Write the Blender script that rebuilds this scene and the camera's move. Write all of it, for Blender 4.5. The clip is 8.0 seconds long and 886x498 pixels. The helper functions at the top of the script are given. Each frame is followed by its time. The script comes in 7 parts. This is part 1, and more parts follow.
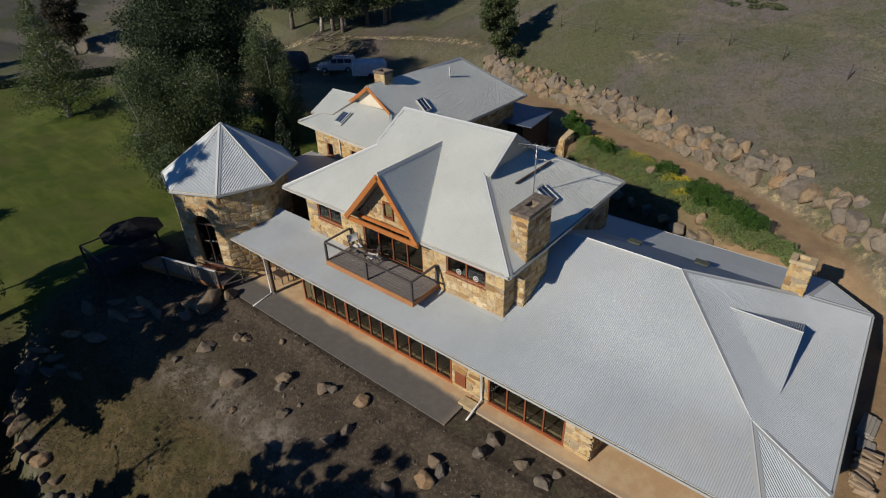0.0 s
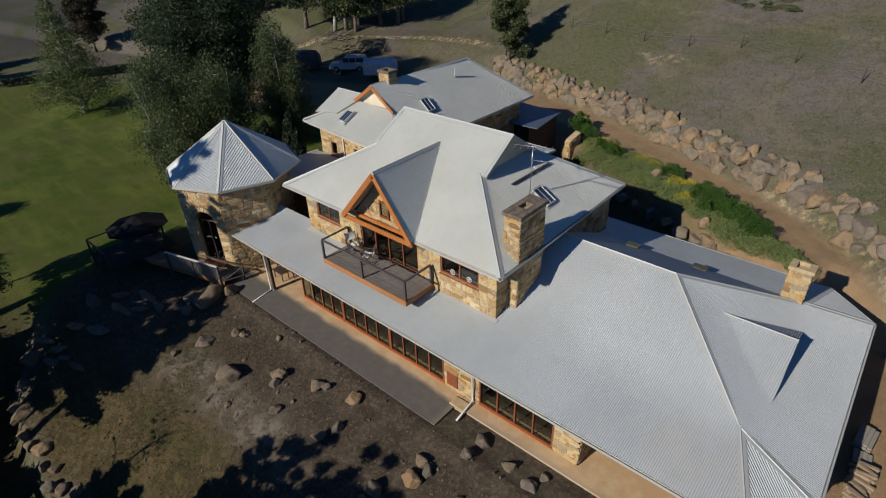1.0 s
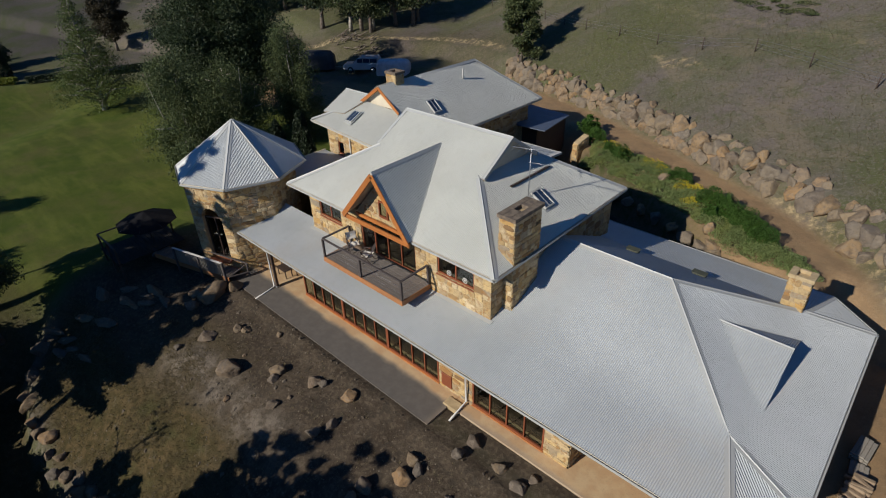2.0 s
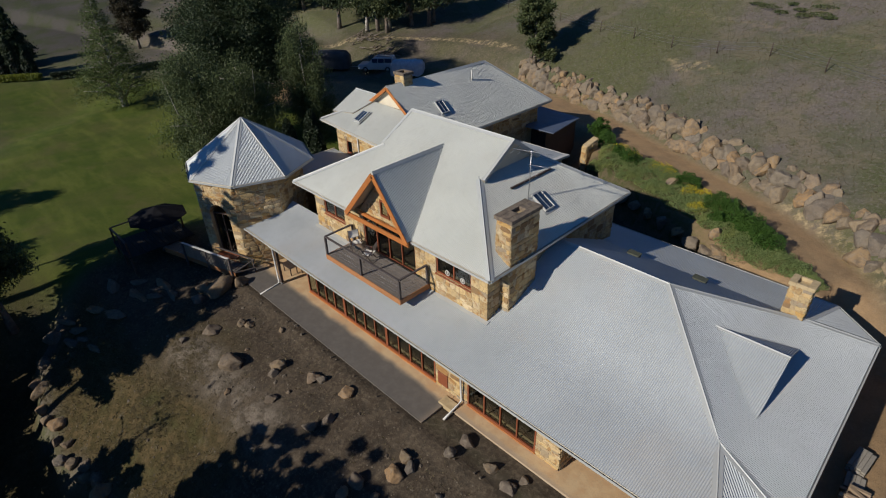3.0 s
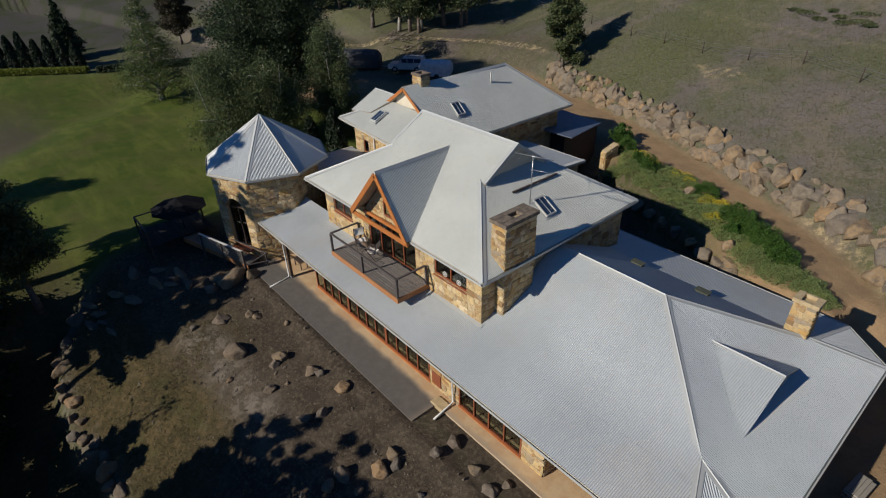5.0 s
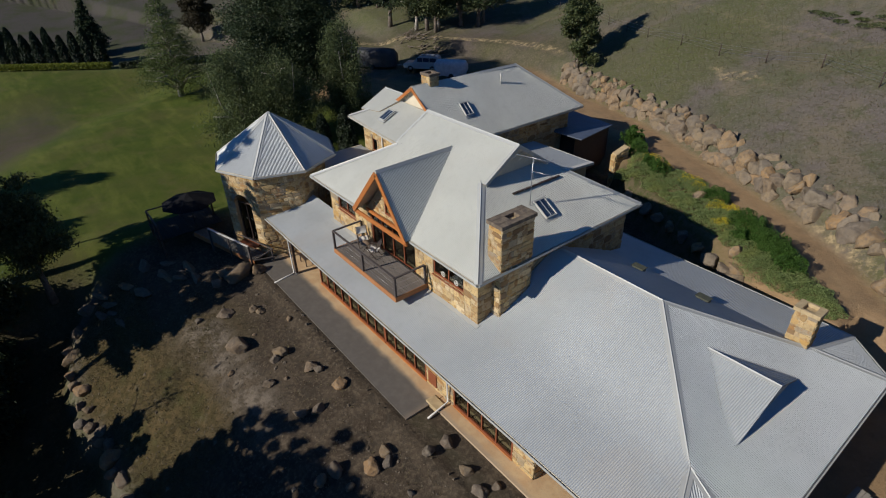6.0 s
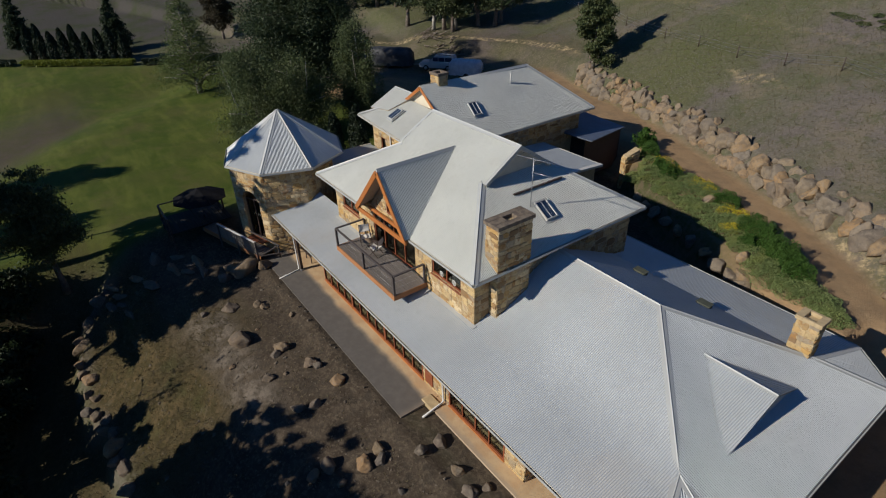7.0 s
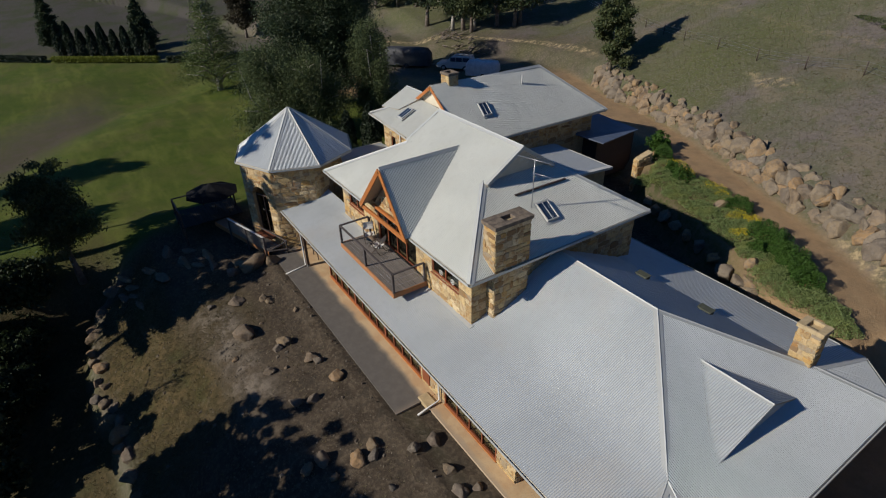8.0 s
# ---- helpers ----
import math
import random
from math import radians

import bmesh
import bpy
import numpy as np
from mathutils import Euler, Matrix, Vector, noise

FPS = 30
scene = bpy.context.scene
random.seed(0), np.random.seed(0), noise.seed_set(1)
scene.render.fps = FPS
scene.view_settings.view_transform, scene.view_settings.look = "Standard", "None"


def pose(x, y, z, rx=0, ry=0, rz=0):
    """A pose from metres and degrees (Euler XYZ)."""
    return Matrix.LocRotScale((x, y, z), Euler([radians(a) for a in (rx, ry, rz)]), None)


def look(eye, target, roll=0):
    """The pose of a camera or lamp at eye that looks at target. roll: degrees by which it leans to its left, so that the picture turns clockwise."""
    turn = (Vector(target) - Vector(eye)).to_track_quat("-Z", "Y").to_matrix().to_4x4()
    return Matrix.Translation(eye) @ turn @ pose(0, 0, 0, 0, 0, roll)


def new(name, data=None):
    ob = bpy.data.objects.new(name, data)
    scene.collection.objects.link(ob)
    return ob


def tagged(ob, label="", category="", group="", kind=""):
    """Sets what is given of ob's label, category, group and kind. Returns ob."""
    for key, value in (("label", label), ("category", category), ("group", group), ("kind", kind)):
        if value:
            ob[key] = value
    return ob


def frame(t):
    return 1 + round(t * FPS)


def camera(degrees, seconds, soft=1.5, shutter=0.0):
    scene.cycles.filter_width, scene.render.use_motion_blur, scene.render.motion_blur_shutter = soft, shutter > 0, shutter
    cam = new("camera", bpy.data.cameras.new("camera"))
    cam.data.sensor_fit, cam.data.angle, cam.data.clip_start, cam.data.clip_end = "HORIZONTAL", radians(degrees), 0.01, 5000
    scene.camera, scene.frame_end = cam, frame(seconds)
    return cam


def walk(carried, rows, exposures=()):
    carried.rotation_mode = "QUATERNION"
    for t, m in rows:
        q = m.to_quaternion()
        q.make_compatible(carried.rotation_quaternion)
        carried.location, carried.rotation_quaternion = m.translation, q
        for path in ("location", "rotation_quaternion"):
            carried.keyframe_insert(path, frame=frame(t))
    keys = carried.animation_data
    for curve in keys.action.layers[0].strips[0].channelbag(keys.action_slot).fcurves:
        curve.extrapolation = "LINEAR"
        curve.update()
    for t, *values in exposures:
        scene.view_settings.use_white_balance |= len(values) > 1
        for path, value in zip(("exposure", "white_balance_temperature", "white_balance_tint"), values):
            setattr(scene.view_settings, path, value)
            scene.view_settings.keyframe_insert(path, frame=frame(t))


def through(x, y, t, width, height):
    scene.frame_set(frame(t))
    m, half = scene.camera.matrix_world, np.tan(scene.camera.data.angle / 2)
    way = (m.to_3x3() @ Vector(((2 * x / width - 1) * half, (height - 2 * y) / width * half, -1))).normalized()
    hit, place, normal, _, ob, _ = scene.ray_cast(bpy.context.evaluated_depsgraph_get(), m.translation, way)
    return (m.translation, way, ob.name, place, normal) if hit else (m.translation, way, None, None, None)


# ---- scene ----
cam = camera(77.41, 8.0, 1.15)
PATH = [
    (0, (9.744, -12.745, 17.581), (8.653, -11.444, 16.524), -1.8),
    (0.5, (10.072, -12.45, 17.565), (8.961, -11.166, 16.509), -1.8),
    (1, (10.444, -12.16, 17.563), (9.31, -10.895, 16.507), -1.8),
    (1.5, (10.8, -11.907, 17.579), (9.643, -10.661, 16.525), -1.8),
    (3, (11.829, -11.249, 17.693), (10.605, -10.065, 16.643), -1.7),
    (3.5, (12.111, -11.024, 17.716), (10.867, -9.861, 16.667), -1.6),
    (4, (12.394, -10.76, 17.757), (11.129, -9.62, 16.708), -1.6),
    (4.5, (12.679, -10.498, 17.786), (11.393, -9.38, 16.738), -1.6),
    (6, (13.556, -9.568, 17.858), (12.208, -8.527, 16.81), -1.5),
    (6.5, (13.813, -9.244, 17.874), (12.446, -8.228, 16.825), -1.5),
    (7, (14.087, -8.894, 17.853), (12.699, -7.907, 16.805), -1.5),
    (7.5, (14.38, -8.566, 17.836), (12.971, -7.607, 16.789), -1.5),
    (8, (14.677, -8.203, 17.812), (13.246, -7.276, 16.767), -1.5),
]
walk(cam, [(t, look(eye, target, roll)) for t, eye, target, roll in PATH])

# ---- light ----
SUN_TRAVEL = (0.2, 1.0, -0.555)
world = bpy.data.worlds.new("sky")
scene.world = world
world.use_nodes = True
wn = world.node_tree.nodes
sky = wn.new("ShaderNodeTexSky")
sky.sky_type = "NISHITA"
sky.sun_disc = False
sky.altitude, sky.air_density, sky.dust_density, sky.ozone_density = 1500, 0.8, 0.1, 4.0
sky.sun_elevation = radians(28.6)
sky.sun_rotation = radians(191.3)
deep = wn.new("ShaderNodeMix")
deep.data_type, deep.blend_type = "RGBA", "MULTIPLY"
deep.inputs[0].default_value = 1.0
deep.inputs[7].default_value = (0.46, 0.95, 1.34, 1)
world.node_tree.links.new(sky.outputs[0], deep.inputs[6])
world.node_tree.links.new(deep.outputs[2], wn["Background"].inputs[0])
wn["Background"].inputs[1].default_value = 0.066
sun_data = bpy.data.lights.new("sun", "SUN")
sun_data.energy, sun_data.angle, sun_data.color = 4.95, radians(0.6), (1.0, 0.937, 0.83)
sun = new("sun", sun_data)
sun.matrix_world = look((0, 0, 60), (SUN_TRAVEL[0], SUN_TRAVEL[1], 60 + SUN_TRAVEL[2]))
scene.view_settings.exposure = 0.0

# ---- materials ----
class Nodes:
    """Short hand for a node material."""

    def __init__(self, name):
        self.mat = bpy.data.materials.new(name)
        self.mat.use_nodes = True
        self.nt = self.mat.node_tree
        self.bsdf = self.nt.nodes["Principled BSDF"]
        self.pos = self.nt.nodes.new("ShaderNodeNewGeometry").outputs["Position"]

    def link(self, a, b):
        self.nt.links.new(a, b)

    def put(self, socket, value):
        if hasattr(value, "is_linked") or hasattr(value, "links"):
            self.link(value, socket)
        else:
            socket.default_value = value

    def noise(self, scale, detail=4.0, rough=0.55, stretch=None, pos=None):
        n = self.nt.nodes.new("ShaderNodeTexNoise")
        n.inputs["Scale"].default_value, n.inputs["Detail"].default_value, n.inputs["Roughness"].default_value = scale, detail, rough
        src = pos or self.pos
        if stretch:
            m = self.nt.nodes.new("ShaderNodeMapping")
            m.inputs["Scale"].default_value = stretch
            self.link(src, m.inputs["Vector"])
            src = m.outputs[0]
        self.link(src, n.inputs["Vector"])
        return n.outputs["Fac"]

    def ramp(self, fac, stops):
        r = self.nt.nodes.new("ShaderNodeValToRGB")
        e = r.color_ramp.elements
        while len(e) < len(stops):
            e.new(0.5)
        for k, (p, c) in zip(e, stops):
            k.position = p
            k.color = (*c, 1) if len(c) == 3 else c
        self.link(fac, r.inputs[0])
        return r.outputs[0]

    def span(self, fac, lo, hi, a=0.0, b=1.0):
        m = self.nt.nodes.new("ShaderNodeMapRange")
        m.interpolation_type = "SMOOTHSTEP"
        for k, v in zip(("From Min", "From Max", "To Min", "To Max"), (lo, hi, a, b)):
            m.inputs[k].default_value = v
        self.link(fac, m.inputs[0])
        return m.outputs[0]

    def math(self, op, a, b=0.0):
        m = self.nt.nodes.new("ShaderNodeMath")
        m.operation = op
        self.put(m.inputs[0], a)
        self.put(m.inputs[1], b)
        return m.outputs[0]

    def mix(self, fac, a, b, blend="MIX"):
        m = self.nt.nodes.new("ShaderNodeMix")
        m.data_type, m.blend_type = "RGBA", blend
        self.put(m.inputs[0], fac)
        for s, v in ((m.inputs[6], a), (m.inputs[7], b)):
            if isinstance(v, tuple):
                s.default_value = (*v, 1)
            else:
                self.link(v, s)
        return m.outputs[2]

    def attr(self, name):
        a = self.nt.nodes.new("ShaderNodeAttribute")
        a.attribute_name = name
        return a.outputs["Fac"]

    def random(self):
        return self.nt.nodes.new("ShaderNodeObjectInfo").outputs["Random"]

    def island(self):
        return self.nt.nodes.new("ShaderNodeNewGeometry").outputs["Random Per Island"]

    def axis(self, k):
        s = self.nt.nodes.new("ShaderNodeSeparateXYZ")
        self.link(self.pos, s.inputs[0])
        return s.outputs[k]

    def done(self, color, rough=0.7, metal=0.0, bump=None, spec=0.5, **more):
        self.put(self.bsdf.inputs["Base Color"], (*color, 1) if isinstance(color, tuple) else color)
        self.put(self.bsdf.inputs["Roughness"], rough)
        self.put(self.bsdf.inputs["Metallic"], metal)
        self.bsdf.inputs["Specular IOR Level"].default_value = spec
        if bump:
            height, strength, distance = bump
            b = self.nt.nodes.new("ShaderNodeBump")
            b.inputs["Strength"].default_value, b.inputs["Distance"].default_value = strength, distance
            self.link(height, b.inputs["Height"])
            self.link(b.outputs[0], self.bsdf.inputs["Normal"])
        return self.mat


def plain(name, a, b, scale=3.0, rough=0.6, metal=0.0, fine=40.0, bump=0.2, distance=0.01, spec=0.5):
    """Two tones by broad noise, grain by fine noise."""
    n = Nodes(name)
    c = n.mix(n.span(n.noise(scale, 5), 0.35, 0.65), a, b)
    g = n.noise(fine, 3)
    c = n.mix(n.span(g, 0.3, 0.7, 0.0, 0.35), c, tuple(v * 0.6 for v in a))
    return n.done(c, rough, metal, (g, bump, distance), spec)


def roof_mat(name, base, dark):
    n = Nodes(name)
    broad, streak, fine = n.noise(0.35, 5), n.noise(2.2, 6, 0.65), n.noise(14.0, 4)
    c = n.mix(n.span(broad, 0.3, 0.7), base, tuple(v * 0.9 for v in base))
    c = n.mix(n.span(streak, 0.5, 0.75, 0, 0.35), c, dark)
    c = n.mix(n.span(n.noise(0.22, 6, 0.6), 0.54, 0.74, 0, 0.3), c, (0.47, 0.42, 0.36))
    c = n.mix(n.span(fine, 0.55, 0.8, 0, 0.16), c, (0.3, 0.26, 0.22))
    n.bsdf.inputs["Diffuse Roughness"].default_value = 0.1
    return n.done(c, n.span(streak, 0.3, 0.7, 0.54, 0.68), 0.3, (fine, 0.05, 0.004), 0.25)


def stone_mat():
    n = Nodes("sandstone")
    r = n.random()
    c = n.ramp(r, [(0.0, (0.36, 0.24, 0.11)), (0.13, (0.54, 0.4, 0.2)), (0.26, (0.42, 0.25, 0.08)), (0.4, (0.56, 0.45, 0.28)),
                   (0.55, (0.19, 0.11, 0.05)), (0.66, (0.48, 0.35, 0.17)), (0.8, (0.24, 0.2, 0.15)), (0.9, (0.52, 0.4, 0.22)), (1.0, (0.32, 0.17, 0.06))])
    big, fine = n.noise(3.5, 6, 0.6), n.noise(30.0, 5, 0.7)
    c = n.mix(n.span(big, 0.5, 0.66, 0, 0.75), c, (0.27, 0.13, 0.04))
    c = n.mix(n.span(n.noise(9.0, 6, 0.7), 0.5, 0.64, 0, 0.55), c, (0.2, 0.145, 0.09))
    c = n.mix(n.span(fine, 0.45, 0.75, 0, 0.4), c, (0.2, 0.14, 0.09))
    return n.done(c, 0.88, 0, (fine, 0.5, 0.02), 0.25)


def rock_mat(name, stops, moss):
    n = Nodes(name)
    c = n.ramp(n.random(), stops)
    big, fine, crack = n.noise(1.6, 7, 0.65), n.noise(11.0, 6, 0.7), n.noise(4.0, 8, 0.75)
    c = n.mix(n.span(big, 0.48, 0.66, 0, 0.5), c, moss)
    c = n.mix(n.span(fine, 0.5, 0.75, 0, 0.6), c, (0.09, 0.075, 0.065))
    c = n.mix(n.span(crack, 0.5, 0.62, 0, 0.5), c, (0.215, 0.18, 0.14))
    c = n.mix(n.span(n.noise(2.7, 7, 0.7), 0.5, 0.6, 0, 0.55), c, (0.1, 0.082, 0.066))
    return n.done(c, 0.92, 0, (fine, 0.7, 0.06), 0.2)


def leaf_mat(name, dark, light, tip, through=0.25):
    n = Nodes(name)
    c = n.mix(n.span(n.island(), 0.0, 1.0, 0.2, 0.8), dark, light)
    c = n.mix(n.span(n.noise(0.8, 3), 0.5, 0.7, 0, 0.5), c, tip)
    n.bsdf.inputs["Subsurface Weight"].default_value = 0.0
    out = n.nt.nodes["Material Output"]
    t = n.nt.nodes.new("ShaderNodeBsdfTranslucent")
    n.link(c, t.inputs[0])
    m = n.nt.nodes.new("ShaderNodeMixShader")
    m.inputs[0].default_value = through
    n.link(n.bsdf.outputs[0], m.inputs[1])
    n.link(t.outputs[0], m.inputs[2])
    n.link(m.outputs[0], out.inputs["Surface"])
    return n.done(c, 0.6, 0, None, 0.3)


def wood_mat(name, a, b, stretch, rough=0.6):
    n = Nodes(name)
    g = n.noise(6.0, 6, 0.7, stretch)
    c = n.mix(n.span(g, 0.3, 0.7), a, b)
    c = n.mix(n.span(n.noise(0.9, 4), 0.45, 0.75, 0, 0.45), c, tuple(v * 0.55 for v in a))
    c = n.mix(n.math("MULTIPLY", n.random(), 0.35), c, tuple(v * 0.5 for v in b))
    return n.done(c, rough, 0, (g, 0.3, 0.006), 0.3)


ROOF = roof_mat("zinc_roof", (0.485, 0.505, 0.505), (0.4, 0.41, 0.405))
ROOF_OLD = roof_mat("weathered_zinc_roof", (0.545, 0.548, 0.5), (0.44, 0.44, 0.4))
FLASH = roof_mat("zinc_flashing", (0.46, 0.465, 0.445), (0.38, 0.385, 0.37))
STONE = stone_mat()
MORTAR = plain("mortar", (0.46, 0.35, 0.2), (0.36, 0.27, 0.15), 4.0, 0.95)
CAPSTONE = plain("chimney_cap", (0.115, 0.088, 0.066), (0.2, 0.155, 0.11), 5.0, 0.95, 0, 25, 0.4)
ORANGE = wood_mat("oiled_cedar", (0.5, 0.19, 0.05), (0.36, 0.12, 0.035), (1, 8, 8), 0.45)
REDWOOD = wood_mat("red_timber", (0.28, 0.085, 0.035), (0.2, 0.06, 0.03), (1, 8, 8), 0.5)
DECK = wood_mat("weathered_deck", (0.2, 0.175, 0.155), (0.13, 0.112, 0.1), (0.6, 12, 12), 0.8)
DARKWOOD = wood_mat("dark_timber", (0.075, 0.05, 0.04), (0.05, 0.035, 0.03), (6, 6, 1), 0.6)
CREAM = plain("cream_paint", (0.62, 0.55, 0.42), (0.57, 0.5, 0.38), 2.0, 0.6)
WHITE = plain("white_paint", (0.6, 0.58, 0.54), (0.5, 0.485, 0.45), 2.0, 0.5)
BLACKMETAL = plain("dark_metal", (0.03, 0.03, 0.032), (0.05, 0.05, 0.05), 4.0, 0.5, 0.4)
STEEL = plain("galvanised_steel", (0.45, 0.46, 0.47), (0.36, 0.37, 0.38), 4.0, 0.4, 0.8)
SOFFIT = plain("eave_lining", (0.42, 0.36, 0.28), (0.36, 0.3, 0.23), 2.0, 0.8)
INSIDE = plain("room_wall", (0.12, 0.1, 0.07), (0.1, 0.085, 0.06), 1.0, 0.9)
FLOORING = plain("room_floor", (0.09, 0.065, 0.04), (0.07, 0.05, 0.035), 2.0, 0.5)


def glass_mat():
    n = Nodes("window_glass")
    clear, gloss, m = (n.nt.nodes.new("ShaderNode" + k) for k in ("BsdfTransparent", "BsdfGlossy", "MixShader"))
    clear.inputs[0].default_value = (0.62, 0.66, 0.63, 1)
    gloss.inputs["Roughness"].default_value = 0.03
    m.inputs[0].default_value = 0.07
    n.link(clear.outputs[0], m.inputs[1])
    n.link(gloss.outputs[0], m.inputs[2])
    n.link(m.outputs[0], n.nt.nodes["Material Output"].inputs["Surface"])
    return n.mat


GLASS = glass_mat()
DARKGLASS = plain("skylight_glass", (0.03, 0.05, 0.09), (0.035, 0.06, 0.1), 1.0, 0.06, 0.0, 40, 0.0, 0.001, 0.8)


def concrete_mat():
    n = Nodes("path_concrete")
    y, x = n.axis(1), n.axis(0)
    wob = n.math("MULTIPLY", n.math("SUBTRACT", n.noise(0.9, 4), 0.5), 0.5)
    edge = n.math("ADD", y, wob)
    worn = n.math("MULTIPLY", n.span(edge, 0.12, 0.52, 1, 0), n.span(x, -0.6, 0.4, 1, 0))
    tan = n.mix(n.span(n.noise(1.4, 5), 0.4, 0.65), (0.44, 0.29, 0.16), (0.5, 0.36, 0.21))
    grey = n.mix(n.span(n.noise(2.5, 6, 0.65), 0.35, 0.7), (0.103, 0.091, 0.08), (0.124, 0.11, 0.096))
    outer = n.span(edge, 0.25, 0.5, 0.55, 0)
    c = n.mix(outer, tan, (0.3, 0.25, 0.2))
    c = n.mix(worn, c, grey)
    fine = n.noise(22.0, 4)
    c = n.mix(n.span(fine, 0.5, 0.8, 0, 0.3), c, (0.12, 0.1, 0.08))
    return n.done(c, 0.85, 0, (fine, 0.2, 0.008), 0.3)


CONCRETE = concrete_mat()


def ground_mat():
    n = Nodes("ground")
    a, b, c3, d = n.noise(0.12, 5), n.noise(0.9, 6, 0.65), n.noise(6.0, 6, 0.7), n.noise(28.0, 4, 0.7)
    dry = n.mix(n.span(a, 0.38, 0.62), (0.118, 0.1, 0.09), (0.082, 0.088, 0.042))
    dry = n.mix(n.span(n.noise(0.3, 5, 0.6), 0.48, 0.66, 0, 0.75), dry, (0.15, 0.125, 0.085))
    dry = n.mix(n.span(n.noise(0.07, 5, 0.6), 0.47, 0.6, 0, 0.75), dry, (0.08, 0.088, 0.03))
    dry = n.mix(n.span(b, 0.48, 0.68, 0, 0.75), dry, (0.068, 0.075, 0.034))
    dry = n.mix(n.span(c3, 0.48, 0.66, 0, 0.75), dry, (0.165, 0.145, 0.122))
    dry = n.mix(n.span(n.noise(2.4, 6, 0.75), 0.52, 0.62, 0, 0.55), dry, (0.06, 0.058, 0.038))
    lawn = n.mix(n.span(b, 0.3, 0.7), (0.046, 0.072, 0.009), (0.072, 0.094, 0.014))
    lawn = n.mix(n.span(a, 0.42, 0.65, 0, 0.8), lawn, (0.082, 0.086, 0.022))
    lawn = n.mix(n.span(n.noise(0.35, 6, 0.65), 0.5, 0.66, 0, 0.6), lawn, (0.095, 0.088, 0.03))
    lawn = n.mix(n.span(n.noise(0.5, 4, 0.6, (0.35, 1.5, 1)), 0.44, 0.72, 0, 0.7), lawn, (0.115, 0.13, 0.026))
    lawn = n.mix(n.span(n.noise(0.16, 5, 0.6), 0.5, 0.64, 0, 0.5), lawn, (0.04, 0.062, 0.01))
    lawn = n.mix(n.span(c3, 0.45, 0.75, 0, 0.4), lawn, (0.036, 0.052, 0.009))
    drive = n.mix(n.span(b, 0.35, 0.65), (0.3, 0.198, 0.108), (0.235, 0.158, 0.09))
    drive = n.mix(n.span(c3, 0.5, 0.72, 0, 0.5), drive, (0.31, 0.23, 0.145))
    soil = n.mix(n.span(b, 0.35, 0.65), (0.08, 0.061, 0.043), (0.046, 0.034, 0.024))
    soil = n.mix(n.span(c3, 0.46, 0.64, 0, 0.8), soil, (0.122, 0.096, 0.068))
    soil = n.mix(n.span(n.noise(2.0, 7, 0.75), 0.5, 0.6, 0, 0.7), soil, (0.045, 0.037, 0.028))
    straw = n.mix(n.span(n.noise(3.2, 6, 0.7), 0.42, 0.62), (0.046, 0.036, 0.015), (0.094, 0.066, 0.032))
    straw = n.mix(n.span(d, 0.45, 0.7, 0, 0.6), straw, (0.036, 0.038, 0.014))
    straw = n.mix(n.span(n.noise(0.8, 6, 0.7), 0.52, 0.68, 0, 0.6), straw, (0.042, 0.047, 0.016))
    straw = n.mix(n.span(n.noise(1.3, 7, 0.75), 0.55, 0.68, 0, 0.6), straw, (0.11, 0.092, 0.06))
    soil = n.mix(n.attr("straw"), soil, straw)
    worn = n.mix(n.span(n.noise(1.7, 7, 0.7), 0.42, 0.6), (0.165, 0.136, 0.106), (0.08, 0.066, 0.05))
    soil = n.mix(n.math("MULTIPLY", n.attr("pale"), n.span(n.noise(0.9, 6, 0.7), 0.38, 0.55)), soil, worn)
    bed = n.mix(n.span(n.noise(2.2, 6, 0.7), 0.4, 0.6), (0.05, 0.06, 0.02), (0.1, 0.082, 0.05))
    fallow = n.mix(n.span(n.noise(0.2, 6, 0.65), 0.42, 0.62), (0.062, 0.057, 0.05), (0.046, 0.052, 0.027))
    dry = n.mix(n.attr("fallow"), dry, fallow)
    mauve = n.mix(n.span(b, 0.35, 0.65), (0.078, 0.06, 0.05), (0.066, 0.058, 0.033))
    lawn = n.mix(n.attr("bare"), lawn, mauve)
    c = n.mix(n.attr("lawn"), dry, lawn)
    c = n.mix(n.attr("soil"), c, soil)
    c = n.mix(n.attr("bed"), c, bed)
    c = n.mix(n.attr("drive"), c, drive)
    sand = n.mix(n.span(c3, 0.4, 0.65), (0.4, 0.31, 0.18), (0.22, 0.17, 0.095))
    c = n.mix(n.math("MULTIPLY", n.attr("sand"), n.span(n.noise(1.7, 7, 0.75), 0.46, 0.6, 0.05, 1)), c, sand)
    c = n.mix(n.span(d, 0.45, 0.75, 0, 0.4), c, (0.06, 0.052, 0.038))
    h = n.math("ADD", n.math("MULTIPLY", c3, 0.7), n.math("MULTIPLY", d, 0.3))
    return n.done(c, 0.97, 0, (h, 0.8, 0.08), 0.1)


